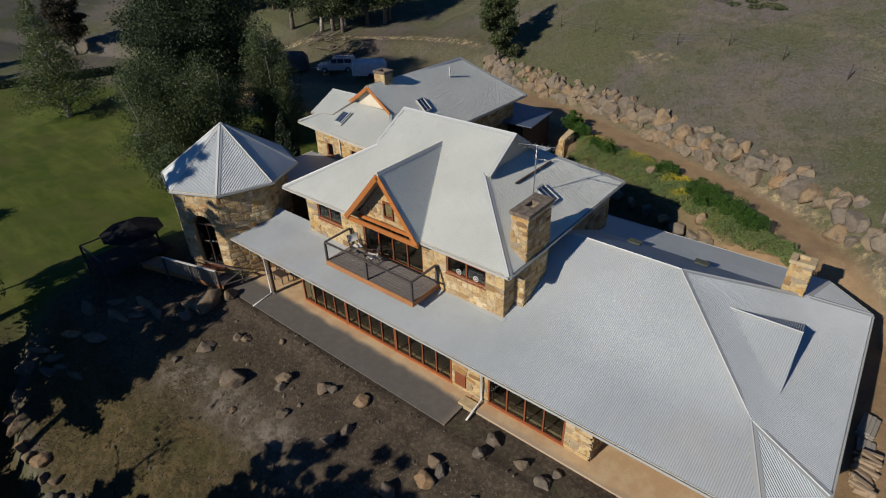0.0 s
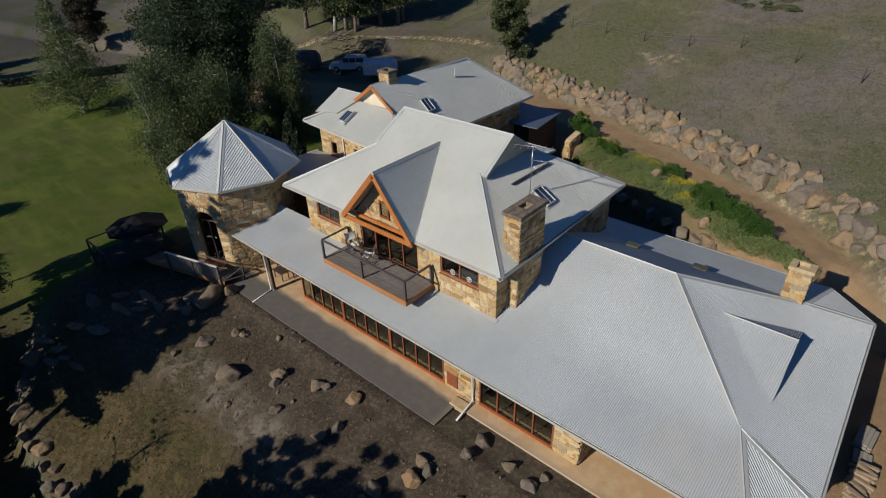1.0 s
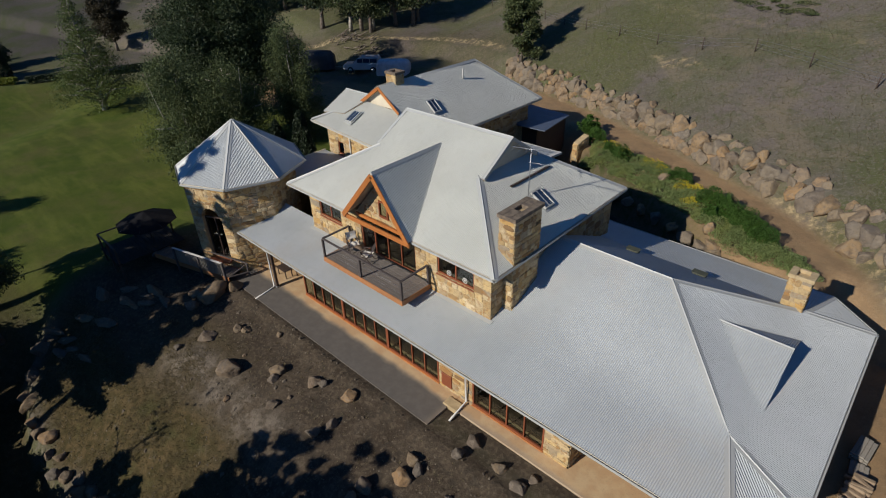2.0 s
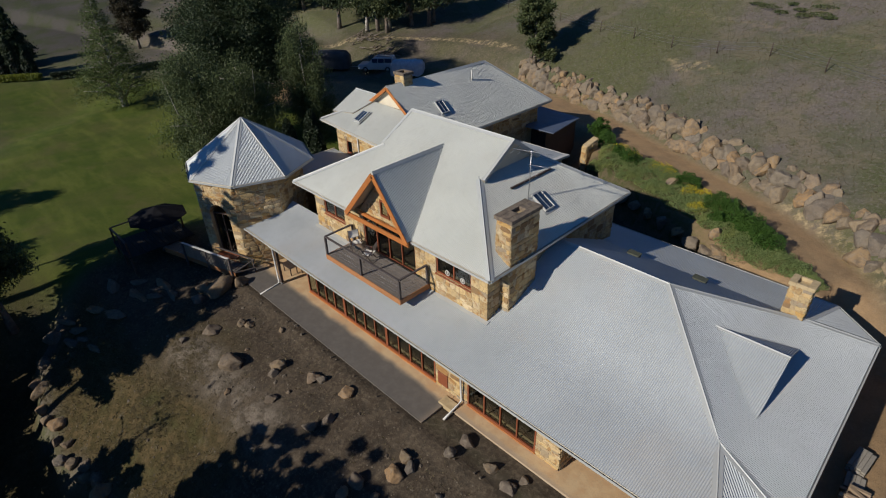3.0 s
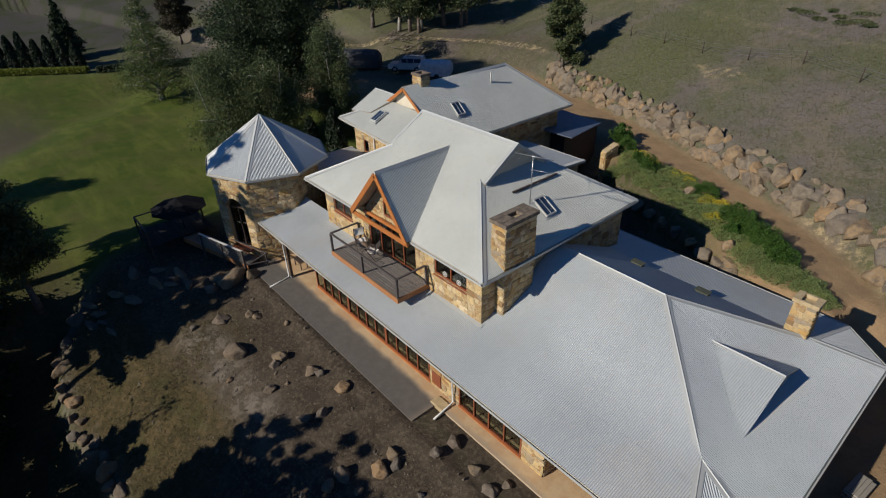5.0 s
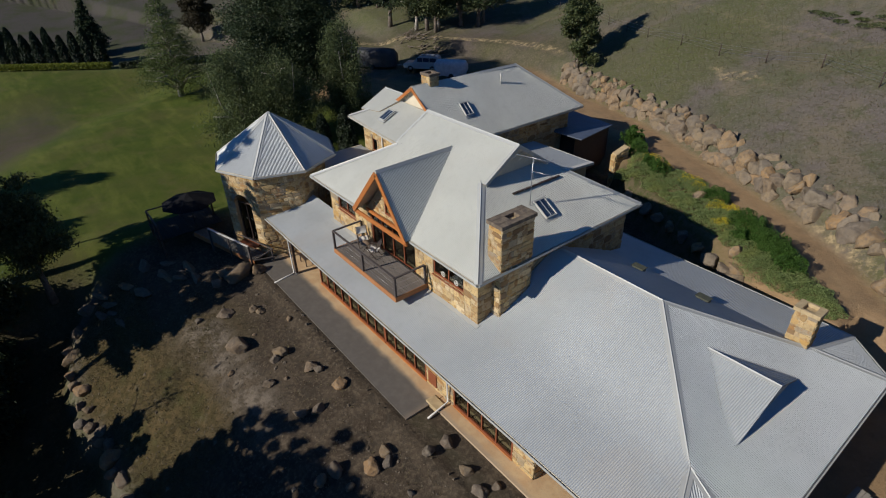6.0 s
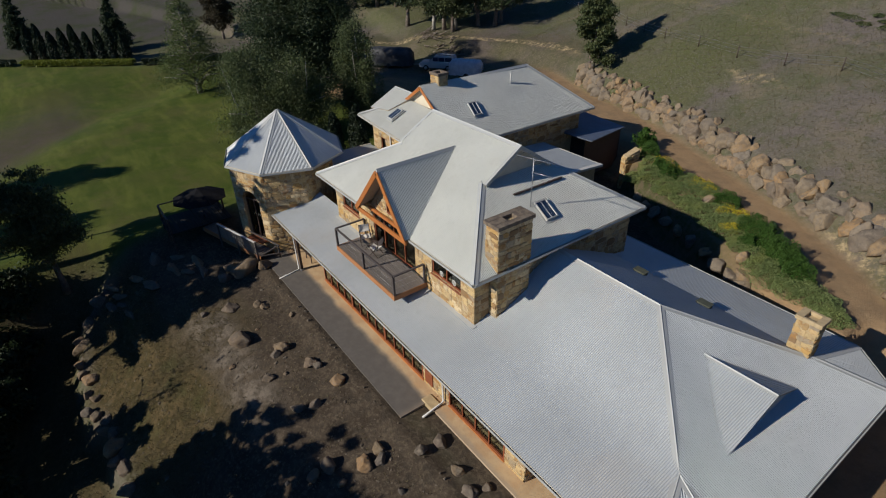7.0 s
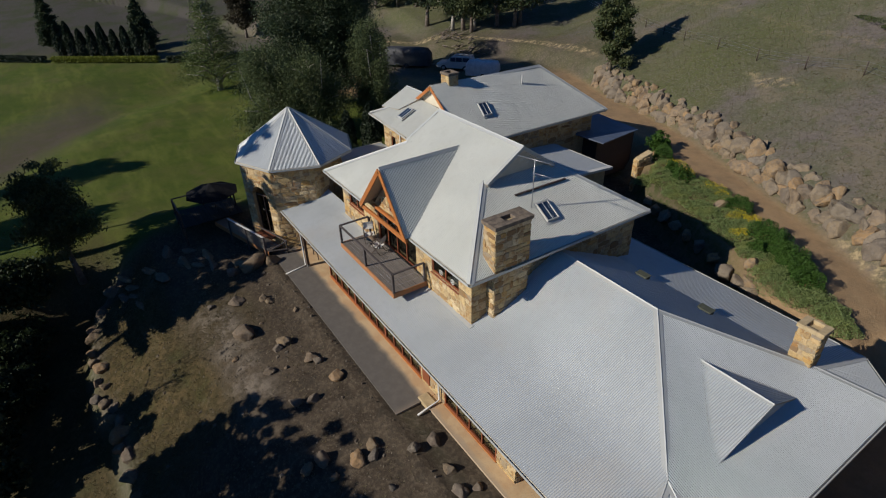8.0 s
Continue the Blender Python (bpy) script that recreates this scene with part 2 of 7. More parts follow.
GROUND = ground_mat()
ROCK = rock_mat("boulder_rock", [(0, (0.15, 0.122, 0.094)), (0.2, (0.27, 0.178, 0.09)), (0.4, (0.165, 0.137, 0.105)), (0.6, (0.22, 0.165, 0.102)), (0.8, (0.18, 0.152, 0.118)), (1, (0.3, 0.185, 0.085))], (0.13, 0.115, 0.1))
BASALT = rock_mat("garden_rock", [(0, (0.13, 0.1, 0.075)), (0.4, (0.19, 0.135, 0.08)), (0.7, (0.11, 0.095, 0.08)), (1, (0.23, 0.145, 0.075))], (0.1, 0.085, 0.068))
BARK = plain("bark", (0.12, 0.09, 0.07), (0.2, 0.17, 0.14), 3.0, 0.9, 0, 20, 0.6, 0.03)
PALEBARK = plain("pale_bark", (0.42, 0.39, 0.34), (0.25, 0.22, 0.18), 2.0, 0.8, 0, 14, 0.4, 0.02)
LEAF_DARK = leaf_mat("dark_leaf", (0.022, 0.036, 0.016), (0.045, 0.066, 0.026), (0.062, 0.075, 0.03))
LEAF_GUM = leaf_mat("gum_leaf", (0.04, 0.055, 0.02), (0.085, 0.105, 0.04), (0.115, 0.115, 0.045))
LEAF_BIRCH = leaf_mat("birch_leaf", (0.05, 0.07, 0.026), (0.095, 0.122, 0.046), (0.13, 0.14, 0.055), 0.3)
LEAF_YOUNG = leaf_mat("young_leaf", (0.055, 0.08, 0.022), (0.1, 0.13, 0.038), (0.135, 0.15, 0.045), 0.3)
LEAF_RUST = leaf_mat("rusty_leaf", (0.03, 0.026, 0.014), (0.055, 0.045, 0.022), (0.07, 0.05, 0.028))
LEAF_CYPRESS = leaf_mat("cypress_leaf", (0.012, 0.02, 0.01), (0.025, 0.04, 0.018), (0.03, 0.045, 0.015), 0.1)
LEAF_BUSH = leaf_mat("bush_leaf", (0.03, 0.075, 0.01), (0.055, 0.115, 0.016), (0.06, 0.115, 0.02))
LEAF_PALE = leaf_mat("pale_shrub_leaf", (0.12, 0.165, 0.055), (0.2, 0.245, 0.09), (0.25, 0.26, 0.07))
LEAF_HEDGE = leaf_mat("hedge_leaf", (0.13, 0.15, 0.018), (0.2, 0.22, 0.028), (0.16, 0.18, 0.022))
FLOWER = leaf_mat("yellow_flower", (0.45, 0.36, 0.02), (0.55, 0.45, 0.03), (0.5, 0.45, 0.05))
STRAW = leaf_mat("dry_grass", (0.1, 0.08, 0.04), (0.17, 0.135, 0.072), (0.085, 0.085, 0.03))

CEDARFACE = wood_mat("faded_cedar", (0.4, 0.17, 0.06), (0.28, 0.13, 0.06), (1, 8, 8), 0.6)
RAILWOOD = wood_mat("grey_rail", (0.1, 0.085, 0.08), (0.06, 0.05, 0.048), (3, 3, 3), 0.7)
PALEWOOD = wood_mat("pale_timber", (0.3, 0.22, 0.15), (0.22, 0.15, 0.1), (4, 4, 4), 0.6)
CANVAS = plain("canvas", (0.78, 0.74, 0.66), (0.7, 0.66, 0.58), 4.0, 0.9)
# Near-black timber: the deep shade on the terrace deck is put into its colour.
DECKSHADE = wood_mat("shaded_deck_timber", (0.018, 0.015, 0.013), (0.01, 0.009, 0.008), (1, 8, 8), 0.8)
BLACKCLOTH = plain("black_cloth", (0.01, 0.01, 0.012), (0.015, 0.015, 0.017), 3.0, 0.95, 0.0, 40, 0.2, 0.01, 0.1)
DARKTARP = plain("dark_tarpaulin", (0.05, 0.052, 0.06), (0.03, 0.032, 0.038), 2.0, 0.6)
TARP = plain("grey_tarpaulin", (0.55, 0.57, 0.6), (0.42, 0.44, 0.48), 2.5, 0.5)
CARPAINT = plain("car_paint", (0.5, 0.52, 0.54), (0.48, 0.5, 0.52), 1.0, 0.25, 0.1, 60, 0.0)
# The shade lying on the lean-to roof is painted in as this dark blue.
SHADEROOF = plain("shaded_roof_blue", (0.1, 0.125, 0.175), (0.08, 0.1, 0.145), 1.5, 0.5, 0.1)
RUBBER = plain("rubber", (0.02, 0.02, 0.02), (0.03, 0.03, 0.03), 6.0, 0.8)
GREYBOARD = wood_mat("weathered_board", (0.3, 0.27, 0.23), (0.22, 0.2, 0.17), (8, 1, 8), 0.85)
FIREWOOD = wood_mat("split_firewood", (0.36, 0.27, 0.18), (0.25, 0.18, 0.12), (1, 1, 1), 0.85)



def pebble_mat():
    n = Nodes("pebble")
    c = n.mix(n.island(), (0.075, 0.06, 0.046), (0.17, 0.14, 0.105))
    return n.done(c, 0.95, 0, None, 0.2)


PEBBLE = pebble_mat()

# ---- building kit ----
def mesh_from(name, verts, faces, smooth=False):
    me = bpy.data.meshes.new(name)
    me.from_pydata([tuple(v) for v in verts], [], faces)
    if smooth:
        me.polygons.foreach_set("use_smooth", [True] * len(me.polygons))
    me.update()
    return me


def bm_mesh(name, bm, smooth=False):
    me = bpy.data.meshes.new(name)
    bmesh.ops.recalc_face_normals(bm, faces=bm.faces)
    bm.normal_update()
    bm.to_mesh(me)
    bm.free()
    if smooth:
        me.polygons.foreach_set("use_smooth", [True] * len(me.polygons))
    return me


ORIGIN = {}


def thing(name, at, label, category, group="", kind=""):
    """An Empty at the base of a thing; its parts are built in world places."""
    ob = tagged(new(name), label, category, group, kind)
    ob.empty_display_size = 0.2
    ob.location = at
    ORIGIN[ob.name] = Matrix.Translation(at)
    return ob


def under(ob, parent):
    """Hangs ob, built in world places, under parent."""
    m = ORIGIN[parent.name]
    ob.parent = parent
    ob.matrix_parent_inverse = m.inverted()
    ORIGIN[ob.name] = Matrix.Identity(4)
    return ob


def part(name, me, material, parent=None, label=""):
    me.materials.clear()
    me.materials.append(material)
    ob = new(name, me)
    ORIGIN[ob.name] = Matrix.Identity(4)
    if label:
        tagged(ob, label)
    return under(ob, parent) if parent else ob


def box_bm(bm, lo, hi, bevel=0.0, m=None):
    made = bmesh.ops.create_cube(bm, size=1.0)["verts"]
    s = [b - a for a, b in zip(lo, hi)]
    c = [(a + b) / 2 for a, b in zip(lo, hi)]
    for v in made:
        v.co = Vector((v.co[0] * s[0] + c[0], v.co[1] * s[1] + c[1], v.co[2] * s[2] + c[2]))
    if bevel:
        es = list({e for v in made for e in v.link_edges})
        made = bmesh.ops.bevel(bm, geom=es, offset=bevel, segments=1, affect="EDGES")["verts"]
    if m:
        for v in made:
            v.co = m @ v.co
    return made


def box(name, lo, hi, material, parent=None, bevel=0.006, label=""):
    bm = bmesh.new()
    box_bm(bm, lo, hi, bevel)
    return part(name, bm_mesh(name, bm), material, parent, label)


def bar_mesh(name, a, b, w, h, bevel=0.0):
    """A squared bar from a to b; h is measured upwards."""
    a, b = Vector(a), Vector(b)
    d = b - a
    side = d.cross(Vector((0, 0, 1)))
    side = side.normalized() if side.length > 1e-6 else Vector((1, 0, 0))
    up = side.cross(d).normalized()
    m = Matrix((side, d.normalized(), up)).transposed().to_4x4()
    m.translation = (a + b) / 2
    bm = bmesh.new()
    box_bm(bm, (-w / 2, -d.length / 2, -h / 2), (w / 2, d.length / 2, h / 2), bevel, m)
    return bm_mesh(name, bm)


def bar(name, a, b, w, h, material, parent=None, bevel=0.004, label=""):
    return part(name, bar_mesh(name, a, b, w, h, bevel), material, parent, label)


def tube_data(path, radii, sides=8):
    """Rings along a path; gives verts and faces."""
    verts, faces = [], []
    path = [Vector(p) for p in path]
    ref = Vector((0.31, 0.17, 0.93))
    for i, p in enumerate(path):
        d = (path[min(i + 1, len(path) - 1)] - path[max(i - 1, 0)]).normalized()
        s = d.cross(ref)
        s = s.normalized() if s.length > 1e-3 else Vector((1, 0, 0))
        t = d.cross(s)
        for k in range(sides):
            a = 2 * math.pi * k / sides
            verts.append(p + radii[i] * (math.cos(a) * s + math.sin(a) * t))
    n = len(path)
    for i in range(n - 1):
        for k in range(sides):
            faces.append((i * sides + k, i * sides + (k + 1) % sides, (i + 1) * sides + (k + 1) % sides, (i + 1) * sides + k))
    faces.append(tuple(range(sides))[::-1])
    faces.append(tuple((n - 1) * sides + k for k in range(sides)))
    return verts, faces


def tube(name, path, radii, material, parent=None, sides=8, label=""):
    if not isinstance(radii, (list, tuple)):
        radii = [radii] * len(path)
    return part(name, mesh_from(name, *tube_data(path, radii, sides), smooth=True), material, parent, label)


def plane_of(poly):
    """Newell normal (upward) and a point of a polygon."""
    n = Vector()
    for a, b in zip(poly, poly[1:] + poly[:1]):
        n += Vector(((a[1] - b[1]) * (a[2] + b[2]), (a[2] - b[2]) * (a[0] + b[0]), (a[0] - b[0]) * (a[1] + b[1])))
    n.normalize()
    return (-n if n.z < 0 else n), sum((Vector(p) for p in poly), Vector()) / len(poly)


def corrugated(name, poly, fall, parent, material=None, pitch=0.076, depth=0.0145, seg=6, label=""):
    """A sheet of corrugated iron over a polygon, its ribs running down the fall (x, y)."""
    n, c = plane_of(poly)
    f = Vector((fall[0], fall[1], 0))
    v = (f - n * f.dot(n)).normalized()
    u = v.cross(n).normalized()
    c = c - u * c.dot(u)
    flat = [((Vector(p) - c).dot(u), (Vector(p) - c).dot(v)) for p in poly]
    us = sorted(p[0] for p in flat)
    step = pitch / seg
    cuts = set(us)
    k = math.ceil(us[0] / step)
    while k * step < us[-1]:
        cuts.add(k * step)
        k += 1
    cuts = sorted(cuts)
    cuts = [a for i, a in enumerate(cuts) if i == 0 or a - cuts[i - 1] > 1e-4]

    def crossings(x):
        found = []
        for (x0, y0), (x1, y1) in zip(flat, flat[1:] + flat[:1]):
            if (x0 <= x) != (x1 <= x):
                found.append(y0 + (y1 - y0) * (x - x0) / (x1 - x0))
        return sorted(found)

    verts, faces, known = [], [], {}

    def vert(x, y):
        key = (round(x, 4), round(y, 3))
        if key not in known:
            known[key] = len(verts)
            verts.append(c + u * x + v * y + n * depth * math.sin(2 * math.pi * x / pitch))
        return known[key]

    for a, b in zip(cuts, cuts[1:]):
        left, right = crossings(a + 2e-5), crossings(b - 2e-5)
        for i in range(0, min(len(left), len(right)) - 1, 2):
            q = [vert(a, left[i]), vert(b, right[i]), vert(b, right[i + 1]), vert(a, left[i + 1])]
            q = list(dict.fromkeys(q))
            if len(q) > 2:
                faces.append(q[::-1])
    return part(name, mesh_from(name, verts, faces, True), material or ROOF, parent, label)


def slab(name, poly, thick, material, parent=None, drop=0.0, label=""):
    """A polygon made thick downwards, square to its plane, drop metres under it."""
    n, c = plane_of(poly)
    top = [Vector(p) - n * (drop + (Vector(p) - c).dot(n)) for p in poly] if drop else [Vector(p) for p in poly]
    low = [p - n * thick for p in top]
    k = len(poly)
    faces = [tuple(range(k)), tuple(range(2 * k - 1, k - 1, -1))]
    faces += [(i, i + k, (i + 1) % k + k, (i + 1) % k) for i in range(k)]
    bm = bmesh.new()
    vs = [bm.verts.new(p) for p in top + low]
    for f in faces:
        bm.faces.new([vs[i] for i in f])
    bmesh.ops.recalc_face_normals(bm, faces=bm.faces)
    return part(name, bm_mesh(name, bm), material, parent, label)


def cap(name, a, b, parent, n1, n2, width=0.16, rise=0.022, roll=0.03, material=None):
    """Ridge or hip capping: two flanges lying on the planes with normals n1 and n2, and a roll between."""
    a, b = Vector(a), Vector(b)
    d = (b - a).normalized()
    outs = []
    for n, s in ((Vector(n1), 1), (Vector(n2), -1)):
        w = d.cross(n).normalized()
        w = w if w.dot(Vector(n2) - Vector(n1)) * s < 0 else -w
        outs.append((w, n))
    up = (outs[0][1] + outs[1][1]).normalized()
    prof = lambda p: [p + outs[0][0] * width + outs[0][1] * 0.008, p + outs[0][0] * width + outs[0][1] * rise, p + outs[0][0] * roll + outs[0][1] * (rise + 0.004),
                      p + up * (rise + roll), p + outs[1][0] * roll + outs[1][1] * (rise + 0.004), p + outs[1][0] * width + outs[1][1] * rise, p + outs[1][0] * width + outs[1][1] * 0.008]
    verts = prof(a) + prof(b)
    k = 7
    faces = [(i, i + 1, i + 1 + k, i + k) for i in range(k - 1)] + [tuple(range(k)), tuple(range(2 * k - 1, k - 1, -1))]
    return part(name, mesh_from(name, verts, faces), material or FLASH, parent)


def gutter(name, a, b, parent, out, size=0.095, material=None):
    """An open gutter along an eave; out is the way it faces."""
    a, b, o = Vector(a), Vector(b), Vector((*out, 0)).normalized()
    z = Vector((0, 0, 1))
    prof = [(-0.005, 0.0), (-0.005, -size), (size, -size), (size, 0.01), (size - 0.014, 0.01), (size - 0.014, -size + 0.012), (0.008, -size + 0.012), (0.008, 0.0)]
    verts = [p + o * x + z * (y - 0.015) for p in (a, b) for x, y in prof]
    k = len(prof)
    faces = [(i, (i + 1) % k, (i + 1) % k + k, i + k) for i in range(k)] + [tuple(range(k)), tuple(range(2 * k - 1, k - 1, -1))]
    return part(name, mesh_from(name, verts, faces), material or FLASH, parent)


def fascia(name, a, b, parent, deep=0.2, material=None, thick=0.03):
    a, b = Vector(a), Vector(b)
    z = Vector((0, 0, deep / 2 + 0.02))
    return bar(name, a - z, b - z, thick, deep, material or CREAM, parent)


def stone_shape(seed):
    """A dressed stone face of one metre by one, four units proud."""
    r = random.Random(seed)
    pts = []
    for cx, cy in ((-1, -1), (1, -1), (1, 1), (-1, 1)):
        cut = r.uniform(0.04, 0.34)
        ax, ay = cx * (0.5 - r.uniform(-0.02, 0.1)), cy * (0.5 - r.uniform(-0.02, 0.1))
        pair = [(ax - cx * cut, ay), (ax, ay - cy * cut)]
        pts += pair if cx * cy < 0 else pair[::-1]
    ang = lambda p: math.atan2(p[1], p[0])
    pts.sort(key=ang)
    k = len(pts)
    low = [(x, y, -1.0) for x, y in pts]
    mid = [(x, y, 0.55) for x, y in pts]
    top = [(x * 0.86 + r.uniform(-0.02, 0.02), y * 0.86 + r.uniform(-0.02, 0.02), 1.0 + r.uniform(-0.25, 0.25)) for x, y in pts]
    verts = low + mid + top + [(r.uniform(-0.1, 0.1), r.uniform(-0.1, 0.1), r.uniform(0.9, 1.4))]
    faces = [(i, (i + 1) % k, (i + 1) % k + k, i + k) for i in range(k)] + [(i + k, (i + 1) % k + k, (i + 1) % k + 2 * k, i + 2 * k) for i in range(k)]
    faces += [(i + 2 * k, (i + 1) % k + 2 * k, 3 * k) for i in range(k)]
    me = mesh_from("stone", verts, faces)
    me.materials.append(STONE)
    return me


STONES = [stone_shape(i) for i in range(14)]


def stonework(parent, origin, along, out, width, height, holes=(), seed=1, size=1.0, roof=None, name="stone"):
    """Rubble stones over a wall face; holes are (u0, u1, v0, v1); roof(u) gives the top at u."""
    r = random.Random(seed)
    o, u, n = Vector(origin), Vector(along).normalized(), Vector(out).normalized()
    up = Vector((0, 0, 1))
    marks = sorted({0.0, height, *(v for h in holes for v in h[2:] if 0 < v < height)})
    rows = []
    for a, b in zip(marks, marks[1:]):
        k = max(1, round((b - a) / (0.31 * size)))
        ws = [r.uniform(0.7, 1.3) for _ in range(k)]
        v = a
        for w in ws:
            rows.append((v, v + w * (b - a) / sum(ws)))
            v = rows[-1][1]
    basis = Matrix((u, up, n)).transposed()
    inv = ORIGIN[parent.name].inverted()
    for v0, v1 in rows:
        free = [(0.0, width)]
        for h0, h1, g0, g1 in holes:
            if g0 < (v0 + v1) / 2 < g1:
                free = [s for a, b in free for s in ((a, min(b, h0)), (max(a, h1), b)) if s[1] - s[0] > 0.04]
        for a, b in free:
            x = a
            while x < b - 0.02:
                w = r.choice((r.uniform(0.18, 0.4), r.uniform(0.35, 0.95))) * size
                if b - (x + w) < 0.2 * size:
                    w = b - x
                cells = [(x, x + w, v0, v1)]
                if v1 - v0 > 0.24 * size and r.random() < 0.38:
                    m = v0 + (v1 - v0) * r.uniform(0.35, 0.65)
                    cells = [(x, x + w, v0, m), (x, x + w, m, v1)]
                x += w
                for p, q, s, t in cells:
                    if roof:
                        t = min(t, roof(p + 0.05), roof(q - 0.05))
                        if t - s < 0.06:
                            continue
                    ob = bpy.data.objects.new(name, r.choice(STONES))
                    scene.collection.objects.link(ob)
                    lift = r.uniform(-0.05, 0.05) * (t - s) if 0.05 < s and t < height - 0.05 else 0.0
                    centre = o + u * (p + q) / 2 + up * ((s + t) / 2 + lift)
                    flip = Matrix.Diagonal((1 if r.random() < 0.5 else -1, 1 if r.random() < 0.5 else -1, 1))
                    tilt = Matrix.Rotation(r.uniform(-0.12, 0.12), 3, "Z") if 0.1 < s and t < height - 0.1 and p > 0.05 and q < width - 0.05 else Matrix.Identity(3)
                    m = (basis @ tilt @ flip @ Matrix.Diagonal((q - p + 0.012, t - s + 0.008, r.uniform(0.012, 0.038)))).to_4x4()
                    m.translation = centre
                    ob.parent = parent
                    ob.matrix_parent_inverse = inv
                    ob.matrix_basis = m


def wall_boxes(name, origin, along, out, width, height, thick, holes, material, parent):
    """A wall with real openings, as one mesh; its outer face lies on the origin's line."""
    o, u, n = Vector(origin), Vector(along).normalized(), Vector(out).normalized()
    us = sorted({0.0, width, *(min(max(v, 0), width) for h in holes for v in h[:2])})
    vs = sorted({0.0, height, *(min(max(v, 0), height) for h in holes for v in h[2:])})
    bm = bmesh.new()
    basis = Matrix((u, n, Vector((0, 0, 1)))).transposed().to_4x4()
    basis.translation = o
    solid = {}
    for i in range(len(us) - 1):
        for j in range(len(vs) - 1):
            x, z = (us[i] + us[i + 1]) / 2, (vs[j] + vs[j + 1]) / 2
            solid[i, j] = not any(h[0] < x < h[1] and h[2] < z < h[3] for h in holes)

    def quad(*ps):
        bm.faces.new([bm.verts.new(basis @ Vector(p)) for p in ps])

    for (i, j), s in solid.items():
        if not s:
            continue
        a, b, c, d = us[i], us[i + 1], vs[j], vs[j + 1]
        quad((a, 0, c), (b, 0, c), (b, 0, d), (a, 0, d))
        quad((a, -thick, c), (a, -thick, d), (b, -thick, d), (b, -thick, c))
        if not solid.get((i - 1, j)):
            quad((a, 0, c), (a, 0, d), (a, -thick, d), (a, -thick, c))
        if not solid.get((i + 1, j)):
            quad((b, 0, c), (b, -thick, c), (b, -thick, d), (b, 0, d))
        if not solid.get((i, j - 1)):
            quad((a, 0, c), (a, -thick, c), (b, -thick, c), (b, 0, c))
        if not solid.get((i, j + 1)):
            quad((a, 0, d), (b, 0, d), (b, -thick, d), (a, -thick, d))
    bmesh.ops.remove_doubles(bm, verts=bm.verts, dist=1e-4)
    bmesh.ops.recalc_face_normals(bm, faces=bm.faces)
    return part(name, bm_mesh(name, bm), material, parent)

# ---- ground ----
WALL_FOOT = [(-120, 8), (-65.8, 26.0), (-56.3, 30.8), (-48.8, 35.5), (-40.7, 39.6), (-31.7, 38.8), (-26.4, 36.8), (-22.2, 35.0), (-16.7, 33.5), (-11.1, 31.6), (-4.7, 28.3), (-2.9, 27.4), (2.8, 24.4), (4.4, 23.5), (7.3, 21.5), (10.1, 18.8), (13.3, 14.6), (16.2, 8.9), (18, 2), (18.5, -40)]
BED_EDGE = [(-70, 36), (-27.9, 28.9), (-9.4, 24.6), (-7.3, 22.1), (0.2, 18.6), (4.2, 17.0), (7.5, 15.6), (9.6, 14.6), (12.5, 14.2), (14.4, 10.8), (16, 4), (16.2, -40)]
LAWN_BANK = [(-30, -32), (-41, -14.5), (-48, -8.9), (-58.5, 3), (-68, 14), (-80, 26)]
TERRACE = [(-70, 22), (-44, 6), (-30, -3.0), (-25.5, -5.5), (-22.8, -8.6), (-20.8, -11.2), (-17.8, -12.2), (-13.8, -12.3), (-11.4, -11.7), (-7.9, -11.5), (-3, -11.9), (30, -12.5)]
FRONT_FALL = [(0.0, -0.42), (1.1, -0.43), (3.5, -0.74), (5.2, -1.0), (6.2, -1.3), (8.5, -2.5), (10.0, -3.5), (12.0, -4.6), (15.0, -5.3), (24.0, -6.6), (60.0, -8.0)]


def side_of(px, py, line):
    """Signed distance to an open line, positive on its left."""
    best, sign = np.full(px.shape, 1e9), np.ones(px.shape)
    for (ax, ay), (bx, by) in zip(line, line[1:]):
        dx, dy = bx - ax, by - ay
        t = np.clip(((px - ax) * dx + (py - ay) * dy) / (dx * dx + dy * dy), 0, 1)
        ex, ey = px - ax - t * dx, py - ay - t * dy
        d = np.hypot(ex, ey)
        near = d < best - 1e-9
        best = np.where(near, d, best)
        sign = np.where(near, np.sign(dx * (py - ay) - dy * (px - ax) + 1e-12), sign)
    return best * sign


def smooth(v, lo, hi):
    t = np.clip((v - lo) / (hi - lo), 0, 1)
    return t * t * (3 - 2 * t)


def ripple(x, y, k, seed):
    """Gentle unevenness from a few crossed waves."""
    r = random.Random(seed)
    z = 0 * x
    for _ in range(7):
        a, f, p = r.uniform(0, 6.28), k * r.uniform(0.5, 1.9), r.uniform(0, 6.28)
        z = z + np.sin((x * math.cos(a) + y * math.sin(a)) * f + p) / 7
    return z


